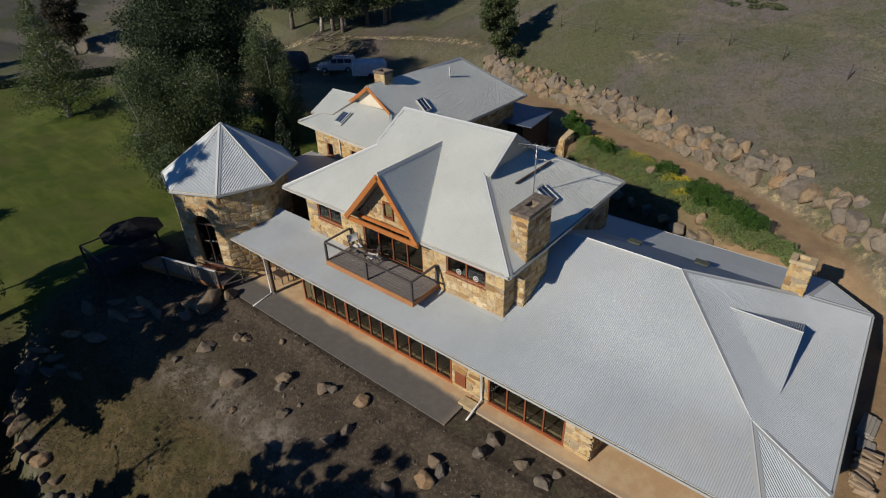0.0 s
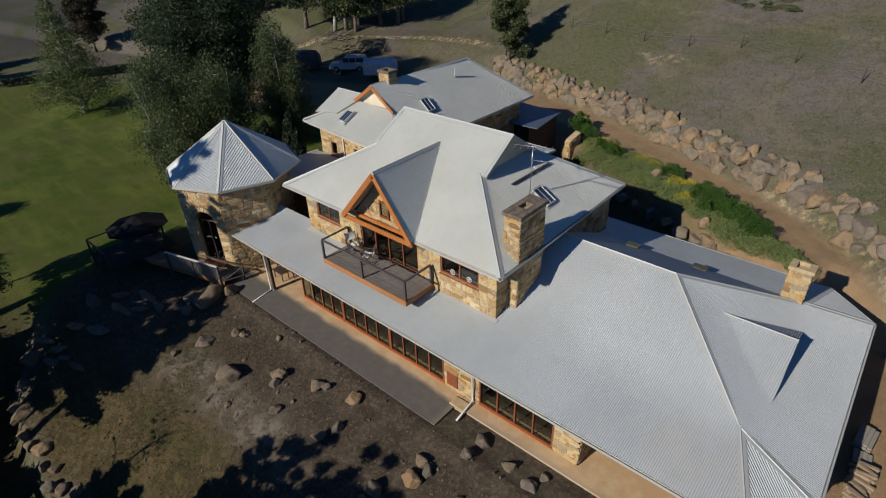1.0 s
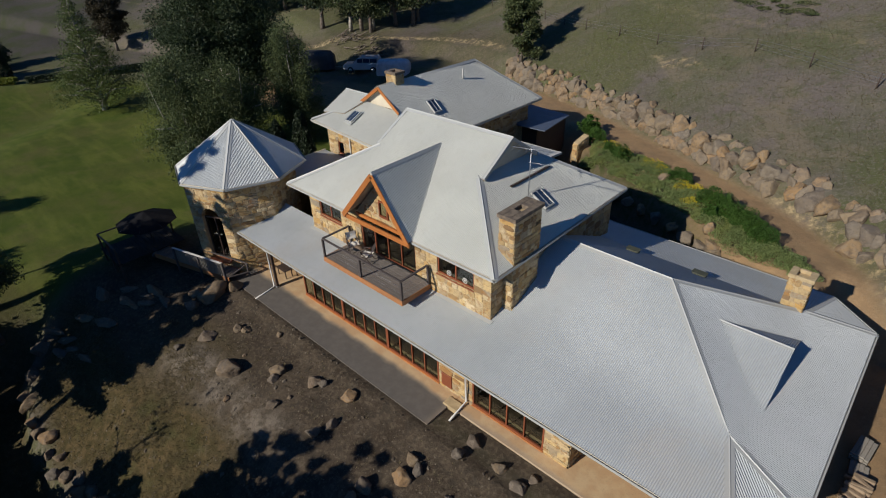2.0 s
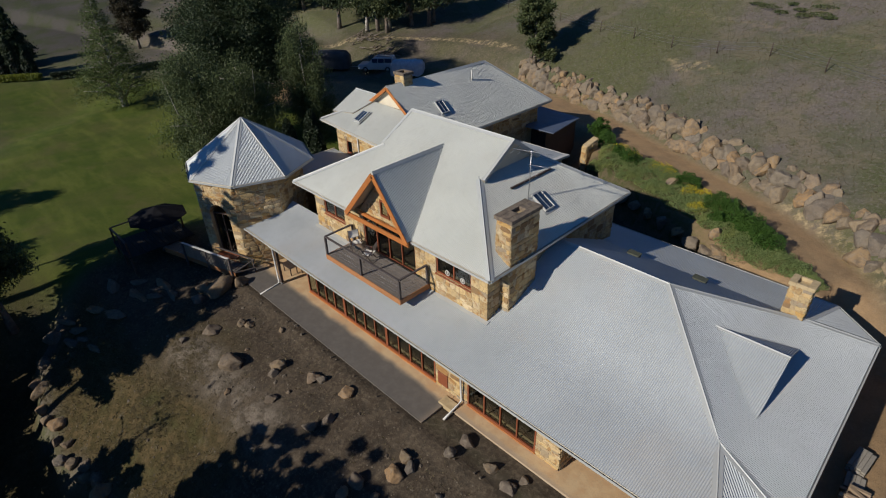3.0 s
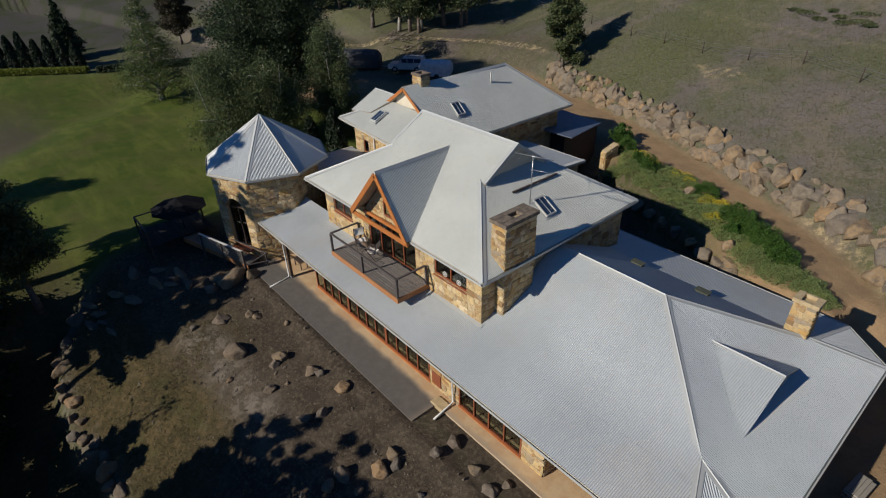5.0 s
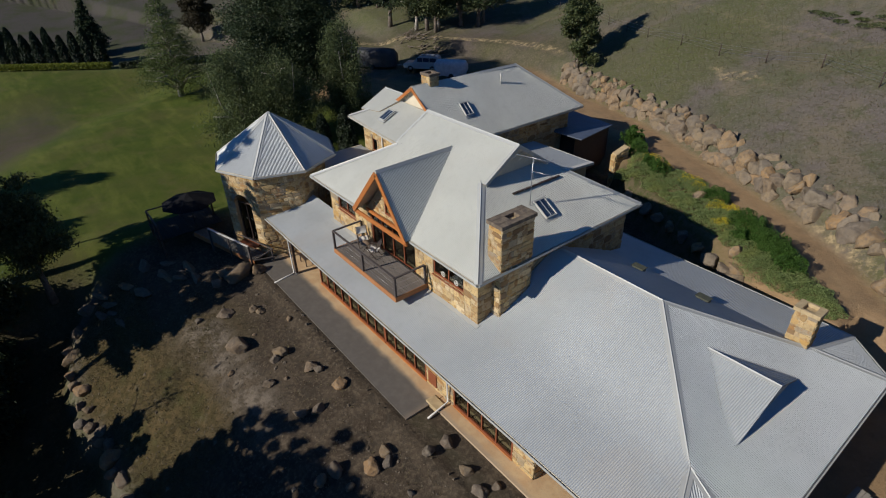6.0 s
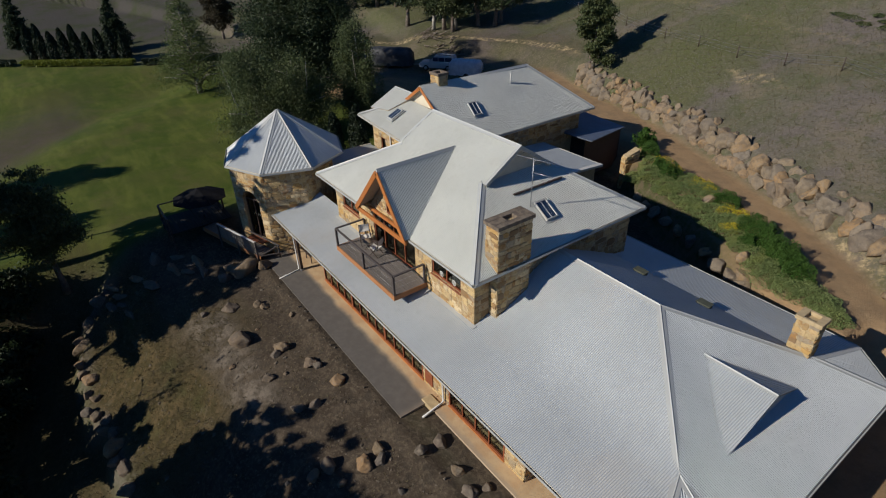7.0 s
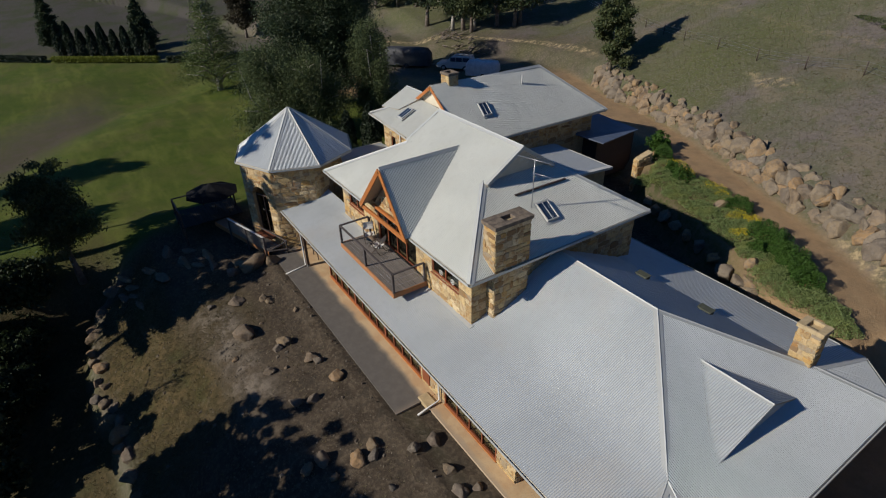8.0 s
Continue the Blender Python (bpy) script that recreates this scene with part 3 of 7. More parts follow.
def land(x, y):
    """Height of the ground and the masks of its covers."""
    x, y = np.asarray(x, float), np.asarray(y, float)
    dw, de, dt = side_of(x, y, WALL_FOOT), side_of(x, y, BED_EDGE), side_of(x, y, TERRACE)
    width = np.where((x > -9.5) & (x < 9.5), 0.6, 3.5)
    z = (1.2 + 0.55 * smooth(x, -46, -30)) * smooth(de / width, 0, 1)
    z = z + 1.5 * smooth(dw, 0.1, 1.9) + (0.16 + 0.27 * smooth(x, -48, -26)) * np.clip(dw - 1.5, 0, 45) + 0.12 * np.clip(dw - 46, 0, 400)
    z = z + smooth(dw, 1, 8) * 0.5 * ripple(x, y, 0.25, 3)
    # lawn, a little lower than the house
    z = z - 0.85 * smooth(-x, 22, 29) * smooth(-y, -14, -2) - 0.06 * smooth(-x, 22, 29) * np.clip(-y - 9, 0, 60)
    z = z - 1.0 * smooth(side_of(x, y, LAWN_BANK) + 1.2 * ripple(x, y, 0.3, 21), -1.5, 7.0) * smooth(-x, 33, 40) * smooth(x, -78, -66)
    # front garden: a shelf by the house, then a bank down to a rough ledge
    front = smooth(-y, 0.9, 2.0) * smooth(x, -27, -20.5)
    fall = np.interp(-y - 1.2 * smooth(-x, 15, 19) * smooth(-y, 5, 8), [d for d, _ in FRONT_FALL], [h for _, h in FRONT_FALL])
    z = z * (1 - front) + front * (fall + (0.1 + 0.16 * smooth(-y, 5, 8)) * ripple(x, y, 0.8, 5) + (0.07 + 0.07 * smooth(-x, 13, 17)) * ripple(x, y, 2.3, 15))
    ledge = smooth(-dt + 0.5 * ripple(x, y, 1.3, 17), 0.0, 0.9) * smooth(-y, 6, 10) * smooth(x, -27, -21.5)
    z = z - 0.9 * ledge
    far = smooth(np.hypot(x, y), 60, 130)
    z = z + far * smooth(-x, 20, 90) * 0.05 * np.clip(-x - 70, 0, 300)
    z = z + smooth(-x, 26, 40) * 0.25 * ripple(x, y, 0.12, 9)
    pad = smooth(x, -23.5, -20.5) * smooth(-x, -15, -12.7) * smooth(y, -1.7, -1.1)
    z = np.where(z < 0.3, z * (1 - pad) - 0.46 * pad, z)
    wob = 0.5 * ripple(x, y, 1.1, 11)
    lawn = smooth(-x + wob, 21.5, 24.5) * smooth(-dw, 9, 14) * smooth(x - 0.85 * y, -90, -79) * smooth(y + 0.6 * wob, -26, -20)
    lawn = np.maximum(lawn, smooth(-dt + wob, 0.1, 1.2) * smooth(-y, 4, 7) * smooth(x, -60, -40) * 0.85)
    dl = side_of(x, y, LAWN_BANK)
    bare = smooth(dl + 1.2 * wob, 0.5, 7) * smooth(-dl - 2 * wob, -20, -10) * smooth(-y + wob, 3, 9)
    bare = np.maximum(bare * (0.75 + 0.25 * smooth(-dl, -12, -4)), 0.55 * smooth(-dt + wob, 0.1, 1.2) * smooth(-y, 8, 11) * smooth(x, -27, -22))
    fallow = smooth(-x - 0.5 * y, 78, 92)
    drive = smooth(dw + wob * 0.5, -6.0, -4.4) * smooth(-dw, -0.7, 0.2) * smooth(x, -37, -28)
    east = smooth(x, 10.0, 12.5) * smooth(de + 0.8 * wob, -6.5, -5.0) * smooth(-dw, -0.7, 0.2)
    court = smooth(dw, -20, -16) * smooth(-x, 24, 28) * smooth(-dw + wob, 7.0, 10.0) * smooth(x, -60, -48)
    drive = np.clip(np.maximum(np.maximum(drive * smooth(x, -60, -50), 0.36 * east * (1 - 0.5 * smooth(x, 10, 12) * smooth(-y, -13, -9))), court), 0, 1)
    soil = smooth(-y + wob, 0.2, 1.2) * smooth(x + wob, -26, -22) * smooth(dt + wob, -0.6, 0.9)
    soil = np.maximum(soil, smooth(x, -23, -20) * smooth(-de, -0.2, 0.4) * smooth(y, -2, 0))
    soil = np.maximum(soil, 0.45 * smooth(dw + 0.4 * wob, -0.6, 0.6) * smooth(-dw + wob, -6.5, -3.5) * smooth(-x, 26, 30) * smooth(x, -75, -65))
    soil = np.maximum(soil, 0.9 * smooth(-dt + wob, 0.1, 1.2) * smooth(-y, 8, 11) * smooth(x, -27, -22))
    bed = smooth(de, -0.3, 0.3) * smooth(-dw - wob * 0.5, 4.2, 5.4) * smooth(x, -10.5, -9) * smooth(-x, -11.2, -9.8)
    bed = np.maximum(bed, 0.6 * smooth(-x, 20, 22) * smooth(x, -27, -24) * smooth(y, 1, 4) * smooth(-y, -22, -16))
    bank = smooth(dw + 0.3 * wob, 2.1, 2.5) * smooth(-dw - 0.3 * wob, -3.5, -3.0) * smooth(-x, 27, 31) * smooth(x, -75, -65)
    patch = 0.8 * smooth(-np.hypot((x + 7.9) / 2.6, (y - 37.7 + 0.35 * (x + 7.9)) / 0.9) + wob * 0.5 + 1.1 * ripple(x, y, 2.6, 13), -1.0, -0.3)
    track = 0.5 * smooth(-np.abs(dw - 14 - 1.2 * wob), -0.5, -0.15) + 0.45 * smooth(-np.abs(dw + 1.1 + 0.3 * wob), -0.35, -0.1) * smooth(x, -12, 2)
    crest = 0.95 * smooth(-np.abs(dw - 0.55 - 0.3 * wob), -0.6, -0.1) * smooth(x, 3.5, 6.0) * smooth(-x, -16, -12)
    sand = np.clip(np.maximum(np.maximum(np.maximum(bank, patch), track * 0.6), crest), 0, 1)
    straw = smooth(-x + 1.5 * wob, 3.5, 7.5) * smooth(x, -26, -20) * smooth(-y + 0.8 * wob - 0.25 * np.clip(-x - 9, 0, 4), 5.6, 7.2) * soil
    straw = np.maximum(straw, 0.5 * smooth(-x + wob, 8, 12) * smooth(-y + wob, 3, 4.2) * smooth(x, -18, -14) * soil)
    pale = smooth(-np.abs(y + 5.6 + 0.9 * wob), -1.5, -0.3) * smooth(x, -15, -12.5) * smooth(-x, 2.5, 5.5)
    return z, {"bare": bare, "fallow": fallow, "straw": straw, "pale": pale, "sand": sand, "lawn": lawn, "drive": drive, "soil": soil, "bed": bed}


def level(x, y):
    return float(land(np.array([x]), np.array([y]))[0][0])


def steps(fine_lo, fine_hi, step, reach, grow=1.13):
    out = list(np.arange(fine_lo, fine_hi + step / 2, step))
    s, v = step, fine_hi
    while v < reach:
        s *= grow
        v += s
        out.append(v)
    s, v = step, fine_lo
    while v > -reach:
        s *= grow
        v -= s
        out.insert(0, v)
    return np.array(out)


gx, gy = steps(-108, 20, 0.36, 1500, 1.1), steps(-26, 56, 0.33, 1500, 1.1)
GX, GY = np.meshgrid(gx, gy)
GZ, masks = land(GX.ravel(), GY.ravel())
nx, ny = len(gx), len(gy)
ids = np.arange(nx * ny).reshape(ny, nx)
quads = np.stack([ids[:-1, :-1], ids[:-1, 1:], ids[1:, 1:], ids[1:, :-1]], -1).reshape(-1, 4)
gme = bpy.data.meshes.new("ground")
gme.vertices.add(nx * ny)
gme.vertices.foreach_set("co", np.stack([GX.ravel(), GY.ravel(), GZ], -1).ravel())
gme.loops.add(len(quads) * 4)
gme.loops.foreach_set("vertex_index", quads.ravel())
gme.polygons.add(len(quads))
gme.polygons.foreach_set("loop_start", np.arange(0, len(quads) * 4, 4))
gme.polygons.foreach_set("use_smooth", np.ones(len(quads), bool))
for key, value in masks.items():
    gme.attributes.new(key, "FLOAT", "POINT").data.foreach_set("value", np.clip(value, 0, 1))
gme.update()
gme.materials.append(GROUND)
ground = tagged(new("ground", gme), "dry grassed hillside, green lawn, bare soil and sandy drive", "ground", kind="structure")

# ---- main house: roofs ----
house = thing("main_house", (-6, 7, 0), "two-storey sandstone house with grey corrugated iron roofs", "house")

# upper roof: hips with a gablet at each end
UE, UR, UY = 5.4, 8.84, 7.45
U_FL, U_FR, U_BR, U_BL = (-13.4, 2.1, UE), (0.48, 2.2, UE), (0.48, 12.8, UE), (-13.4, 12.8, UE)
U_KL, U_KR, U_KBL, U_KBR = (-9.5, 5.45, 7.52), (-3.0, 5.45, 7.52), (-9.5, 9.45, 7.52), (-3.0, 9.45, 7.52)
U_RL, U_RR = (-9.5, UY, UR), (-2.72, UY, UR)
U_VL, U_VR, U_VBL, U_VBR = (-9.72, 5.45, 7.52), (-2.72, 5.45, 7.52), (-9.72, 9.45, 7.52), (-2.72, 9.45, 7.52)
# front gable set into the front slope
G_L, G_R, G_A, G_B = (-8.4, 2.12, 5.4), (-4.0, 2.17, 5.4), (-6.02, 1.9, 8.1), (-6.08, 6.3, 8.1)
G_LF, G_RF = (-8.4, 1.9, 5.4), (-4.0, 1.9, 5.4)
front_u = [U_FL, G_L, G_B, G_R, U_FR, U_KR, U_VR, U_RR, U_RL, U_VL, U_KL]
back_u = [U_BR, U_BL, U_KBL, U_VBL, U_RL, U_RR, U_VBR, U_KBR]
right_u = [U_FR, U_BR, U_KBR, U_KR]
left_u = [U_BL, U_FL, U_KL, U_KBL]
gab_l = [G_LF, G_A, G_B, G_L]
gab_r = [G_RF, G_A, G_B, G_R]
for poly, fall in ((front_u, (0, -1)), (back_u, (0, 1)), (right_u, (1, 0)), (left_u, (-1, 0)), (gab_l, (-1, 0)), (gab_r, (1, 0))):
    corrugated("roof", poly, fall, house, ROOF_OLD)
    slab("roof_lining", poly, 0.07, SOFFIT, house, 0.03)
NF, NB, NR, NL = (plane_of(p)[0] for p in (front_u, back_u, right_u, left_u))
NGL, NGR = plane_of(gab_l)[0], plane_of(gab_r)[0]
cap("ridge_cap", U_RL, U_RR, house, NF, NB)
for a, b, p, q in ((U_FR, U_KR, NF, NR), (U_FL, U_KL, NF, NL), (U_BR, U_KBR, NB, NR), (U_BL, U_KBL, NB, NL)):
    cap("hip_cap", a, b, house, p, q, 0.17)
cap("ridge_cap", G_A, G_B, house, NGL, NGR, 0.12)
Z1 = Vector((0, 0, 1))
for a, b, n1 in ((G_B, G_L, NGL), (G_B, G_R, NGR)):
    cap("valley_tray", Vector(a) + Z1 * 0.0, Vector(b) + Z1 * 0.0, house, NF, n1, 0.1, 0.012, 0.02)
for v, r, n1 in ((U_VR, U_RR, NF), (U_VL, U_RL, NF), (U_VBR, U_RR, NB), (U_VBL, U_RL, NB)):
    s = 1 if v[0] > -5 else -1
    cap("verge_flashing", v, r, house, n1, (s, 0, 0), 0.13, 0.02, 0.02)
# gablet walls
for x, s in ((-3.0, 1), (-9.3, -1)):
    slab_pts = [(x, 5.5, 7.5), (x, 9.4, 7.5), (x, UY, 8.72)]
    verts = [Vector(p) + Vector((d, 0, 0)) for d in (0, -0.1 * s) for p in slab_pts]
    part("gablet_wall", mesh_from("gablet_wall", verts, [(0, 1, 2), (5, 4, 3), (0, 3, 4, 1), (1, 4, 5, 2), (2, 5, 3, 0)]), CREAM, house)
    xs = x + 0.24 * s
    for y0 in (5.5, 9.4):
        bar("verge_board", (xs, y0, 7.44), (xs, UY, 8.72), 0.03, 0.16, CREAM, house)
    cap("apron_flashing", (x, 5.45, 7.52), (x, 9.45, 7.52), house, (s, 0, 0.0), NR if s > 0 else NL, 0.12, 0.012, 0.012)
for a, b, o in ((U_FL, G_L, (0, -1)), (G_R, U_FR, (0, -1)), (U_FR, U_BR, (1, 0)), (U_BR, U_BL, (0, 1)), (U_BL, U_FL, (-1, 0))):
    fascia("fascia", a, b, house, 0.17)
    gutter("gutter", a, b, house, o)

# lower roof: a hipped core with a flatter verandah skirt round it
LE, LV, LR_Z, LR_Y = 2.28, 2.97, 4.95, 7.29
L_RL, L_RR = (-0.2, LR_Y, LR_Z), (5.34, LR_Y, LR_Z)
V_F, V_B = (9.47, 3.03, LV), (9.55, 11.55, LV)
C_A, C_B = (10.71, 0.03, LE), (12.04, 2.12, LE)
D_A, D_B = (10.09, 14.58, LE), (11.98, 12.85, LE)


def bent(x0, x1, y):
    """Two points of the front slope at depth y, between x0 and the hip."""
    steep, flat = (LR_Z - LV) / (LR_Y - 3.03), (LV - LE) / 3.0
    t = min(max((y - 2.2) / 1.72, 0.0), 1.0)
    z = LE + flat * (y - 0.03) + (steep - flat) * (0.86 * t * t if y < 3.92 else y - 3.06)
    hip = L_RR[0] + (V_F[0] - L_RR[0]) * (LR_Y - y) / (LR_Y - V_F[1]) if y > V_F[1] else V_F[0] + (C_A[0] - V_F[0]) * (V_F[1] - y) / (V_F[1] - C_A[1])
    return (x0, y, z), (min(x1, hip), y, z)


front_rows = [2.2 + 0.215 * k for k in range(9)]
front_core = [*bent(-0.2, 99, 3.92), L_RR, L_RL]
back_core = [V_B, (-0.2, 11.55, LV), L_RL, L_RR]


def bent_right(x):
    """The ends of a level line across the right slope at x, between its two hips."""
    steep, flat = (LR_Z - LV) / (9.51 - L_RR[0]), (LV - LE) / 2.51
    t = min(max((x - 8.65) / 1.72, 0.0), 1.0)
    z = LV - steep * (x - 9.51) if x <= 8.65 else LV - flat * (x - 9.51) if x >= 10.37 else LV + steep * 0.86 - steep * 1.72 * t + (steep - flat) * 0.86 * t * t
    ends = []
    for v, c in ((V_F, C_B), (V_B, D_B)):
        a, b = (L_RR, v) if x < v[0] else (v, c)
        ends.append((x, a[1] + (b[1] - a[1]) * (x - a[0]) / (b[0] - a[0]), z))
    return ends


right_rows = [8.65 + 0.215 * k for k in range(9)]
right_bend = [[*bent_right(a), *bent_right(b)[::-1]] for a, b in zip(right_rows, right_rows[1:])]
right_core = [*bent_right(8.65), L_RR]
FRONT_L = (-16.85, 0.03, LE + 0.02)
front_skirt = [FRONT_L, C_A, *bent(-16.6, 99, 2.2)[::-1]]
front_bend = []
for a, b in zip(front_rows, front_rows[1:]):
    for x0, x1 in (((-16.6, 99),) if b < 2.7 else ((-0.2, 99), (-16.6, -12.36)) if b < 3.2 else ((-0.2, 99),)):
        front_bend.append([*bent(x0, x1, a), *bent(x0, x1, b)[::-1]])
right_skirt = [C_B, D_B, *bent_right(10.37)[::-1]]
back_skirt = [D_A, (-4.0, 14.58, LE), (-4.0, 11.55, LV), V_B]
cham_f, cham_b = [C_A, C_B, V_F], [D_B, D_A, V_B]
lower = ((front_core, (0, -1)), (back_core, (0, 1)), (right_core, (1, 0)), (front_skirt, (0, -1)), (right_skirt, (1, 0)), (back_skirt, (0, 1)), (cham_f, (1, -1)), (cham_b, (1, 1)))
NORM = []
for poly, fall in lower:
    corrugated("roof", poly, fall, house)
    slab("roof_lining", poly, 0.06, SOFFIT, house, 0.07)
    NORM.append(plane_of(poly)[0])
FC, BC, RC, FS, RS, BS, CF, CB = NORM
for poly, fall in [(p, (0, -1)) for p in front_bend] + [(p, (1, 0)) for p in right_bend]:
    corrugated("roof", poly, fall, house)
    slab("roof_lining", poly, 0.06, SOFFIT, house, 0.07)
lift = Vector((0, 0, 0.024))
low_edge, high_edge = bent(-12.5, 0.16, 2.43), bent(-12.5, 0.16, 2.625)
slab("wall_flashing", [tuple(Vector(p) + lift) for p in (*low_edge, *high_edge[::-1])], 0.006, FLASH, house)
cap("ridge_cap", (0.0, LR_Y, LR_Z), L_RR, house, FC, BC, 0.15)
cap("hip_cap", L_RR, V_F, house, FC, RC, 0.15)
cap("hip_cap", L_RR, V_B, house, BC, RC, 0.15)
cap("hip_cap", V_F, C_A, house, FS, CF, 0.15)
cap("hip_cap", V_F, C_B, house, CF, RS, 0.15)
cap("hip_cap", V_B, D_A, house, BS, CB, 0.15)
cap("hip_cap", V_B, D_B, house, CB, RS, 0.15)
for a, b, o in ((FRONT_L, C_A, (0, -1)), (C_A, C_B, (1, -1)), (C_B, D_B, (1, 0)), (D_B, D_A, (1, 1)), (D_A, (-4.0, 14.58, LE), (0, 1)), ((-16.5, 3.15, LV - 0.02), FRONT_L, (-1, 0))):
    fascia("fascia", a, b, house, 0.16, CREAM)
    gutter("gutter", a, b, house, o)

# gabled vent on the right slope
R_A, R_T, R_F, R_N = (7.36, 7.33, 3.96), (9.92, 7.62, 3.78), (9.88, 9.62, 2.86), (9.97, 4.65, 2.76)
vent_n, vent_f = [R_N, R_T, R_A], [R_F, R_T, R_A]
for poly, fall in ((vent_n, (0, -1)), (vent_f, (0, 1))):
    corrugated("vent_roof", poly, fall, house)
    slab("vent_lining", poly, 0.04, SOFFIT, house, 0.03)
cap("vent_ridge_cap", R_A, R_T, house, plane_of(vent_n)[0], plane_of(vent_f)[0], 0.1)
cap("vent_flashing", R_A, R_N, house, RC, plane_of(vent_n)[0], 0.09, 0.012, 0.015)
cap("vent_flashing", R_A, R_F, house, RC, plane_of(vent_f)[0], 0.09, 0.012, 0.015)
verts = [(9.86, 4.82, 2.66), (9.8, 9.5, 2.66), (9.82, 7.6, 3.7), (9.78, 4.82, 2.66), (9.72, 9.5, 2.66), (9.74, 7.6, 3.7)]
part("vent_gable", mesh_from("vent_gable", verts, [(0, 1, 2), (5, 4, 3), (0, 3, 4, 1), (1, 4, 5, 2), (2, 5, 3, 0)]), FLASH, house)

# ---- main house: walls ----
def window(parent, origin, along, out, u0, u1, v0, v1, lights, frame_mat, sill=True, deep=0.08, inset=0.12, name="window"):
    """A timber window: frame with mullions, panes, sill. Its back stands inset metres inside the wall's face."""
    o, u, n = Vector(origin), Vector(along).normalized(), Vector(out).normalized()
    basis = Matrix((u, n, Vector((0, 0, 1)))).transposed().to_4x4()
    basis.translation = o
    bm = bmesh.new()
    f = 0.07
    loops = []
    for y in (-inset, -inset + deep):
        for e in (0, f):
            loops.append([bm.verts.new(basis @ Vector((a, y, b))) for a, b in ((u0 + e, v0 + e), (u1 - e, v0 + e), (u1 - e, v1 - e), (u0 + e, v1 - e))])
    for p, q in ((0, 1), (3, 2), (2, 0), (1, 3)):
        for i in range(4):
            bm.faces.new((loops[p][i], loops[p][(i + 1) % 4], loops[q][(i + 1) % 4], loops[q][i]))
    inner = (u1 - u0 - 2 * f) / lights
    bars = []
    for k in range(1, lights):
        x = u0 + f + k * inner
        mid = bmesh.new()
        box_bm(mid, (x - 0.03, -inset, v0 + f), (x + 0.03, -inset + deep, v1 - f), 0.005, basis)
        bars.append(bm_mesh("mullion", mid))
    ob = part(name, bm_mesh("window_frame", bm), frame_mat, parent)
    for me in bars:
        part("mullion", me, frame_mat, ob)
    for k in range(lights):
        x = u0 + f + k * inner
        bm = bmesh.new()
        box_bm(bm, (x + 0.005, -inset + deep * 0.4, v0 + f), (x + inner - 0.005, -inset + deep * 0.4 + 0.008, v1 - f), 0, basis)
        p = part("pane", bm_mesh("pane", bm), GLASS, ob)
        p.visible_shadow = False
    if sill:
        bm = bmesh.new()
        box_bm(bm, (u0 - 0.03, -inset, v0 - 0.06), (u1 + 0.03, 0.07, v0 - 0.004), 0.008, basis)
        part("window_sill", bm_mesh("window_sill", bm), ORANGE if name == "window_wall" else frame_mat, ob)
    return ob


X, Y = Vector((1, 0, 0)), Vector((0, 1, 0))
# upper front wall, from its left end to the corner
UW, UZ0, UH = 12.35, 2.74, 2.54
holes_u = [(0.85, 2.65, 1.19, 2.09), (4.2, 8.0, 0.46, 2.39), (9.35, 11.45, 1.24, 2.09)]
wall = wall_boxes("front_wall", (-UW, 2.63, UZ0), X, -Y, UW, UH, 0.35, holes_u, MORTAR, house)
stonework(wall, (-UW, 2.63, UZ0), X, -Y, UW - 0.42, UH, holes_u, 5)
window(house, (-UW, 2.63, UZ0), X, -Y, 0.85, 2.65, 1.19, 2.09, 2, REDWOOD)
window(house, (-UW, 2.63, UZ0), X, -Y, 9.35, 11.45, 1.24, 2.09, 2, REDWOOD)
window(house, (-UW, 2.63, UZ0), X, -Y, 4.2, 8.0, 0.46, 2.39, 4, REDWOOD, False, 0.1, 0.14, "glass_door")
# gable wall above the doors, recessed under the verge
gw = Vector((-8.3, 2.63, UZ0 + UH))
gtop = lambda q: max(0.0, min(q, 4.2 - q) * 1.2 - 0.12)
verts = [gw, gw + X * 4.2, gw + X * 2.1 + Z1 * 2.4]
verts += [v + Y * 0.3 for v in verts]
gwall = part("gable_wall", mesh_from("gable_wall", verts, [(0, 1, 2), (5, 4, 3), (0, 3, 4, 1), (1, 4, 5, 2), (2, 5, 3, 0)]), MORTAR, house)
stonework(gwall, gw, X, -Y, 4.2, 2.4, [(1.75, 2.35, 0.3, 1.1)], 8, 0.9, gtop)
window(house, gw, X, -Y, 1.75, 2.35, 0.3, 1.1, 1, REDWOOD, True, 0.09, -0.0, "gable_window")
# verge boards and tie beam of the gable
for a in (G_LF, G_RF):
    bar("verge_board", Vector(a) + Vector((0, -0.03, -0.1)), Vector(G_A) + Vector((0, -0.03, -0.13)), 0.05, 0.24, ORANGE, house, 0.006)
bar("tie_beam", (-8.5, 1.95, 5.27), (-3.95, 1.95, 5.27), 0.09, 0.22, ORANGE, house, 0.008)
bar("head_beam", (-8.2, 2.5, 5.2), (-4.1, 2.5, 5.2), 0.12, 0.16, ORANGE, house, 0.008)
# upper side walls and back
side = wall_boxes("side_wall", (0, 2.63, 2.7), Y, X, 9.8, 2.6, 0.35, [], MORTAR, house)
stonework(side, (0, 2.63, 2.7), Y, X, 9.8, 2.6, [(0.0, 0.8, 0, 2.6)], 9)
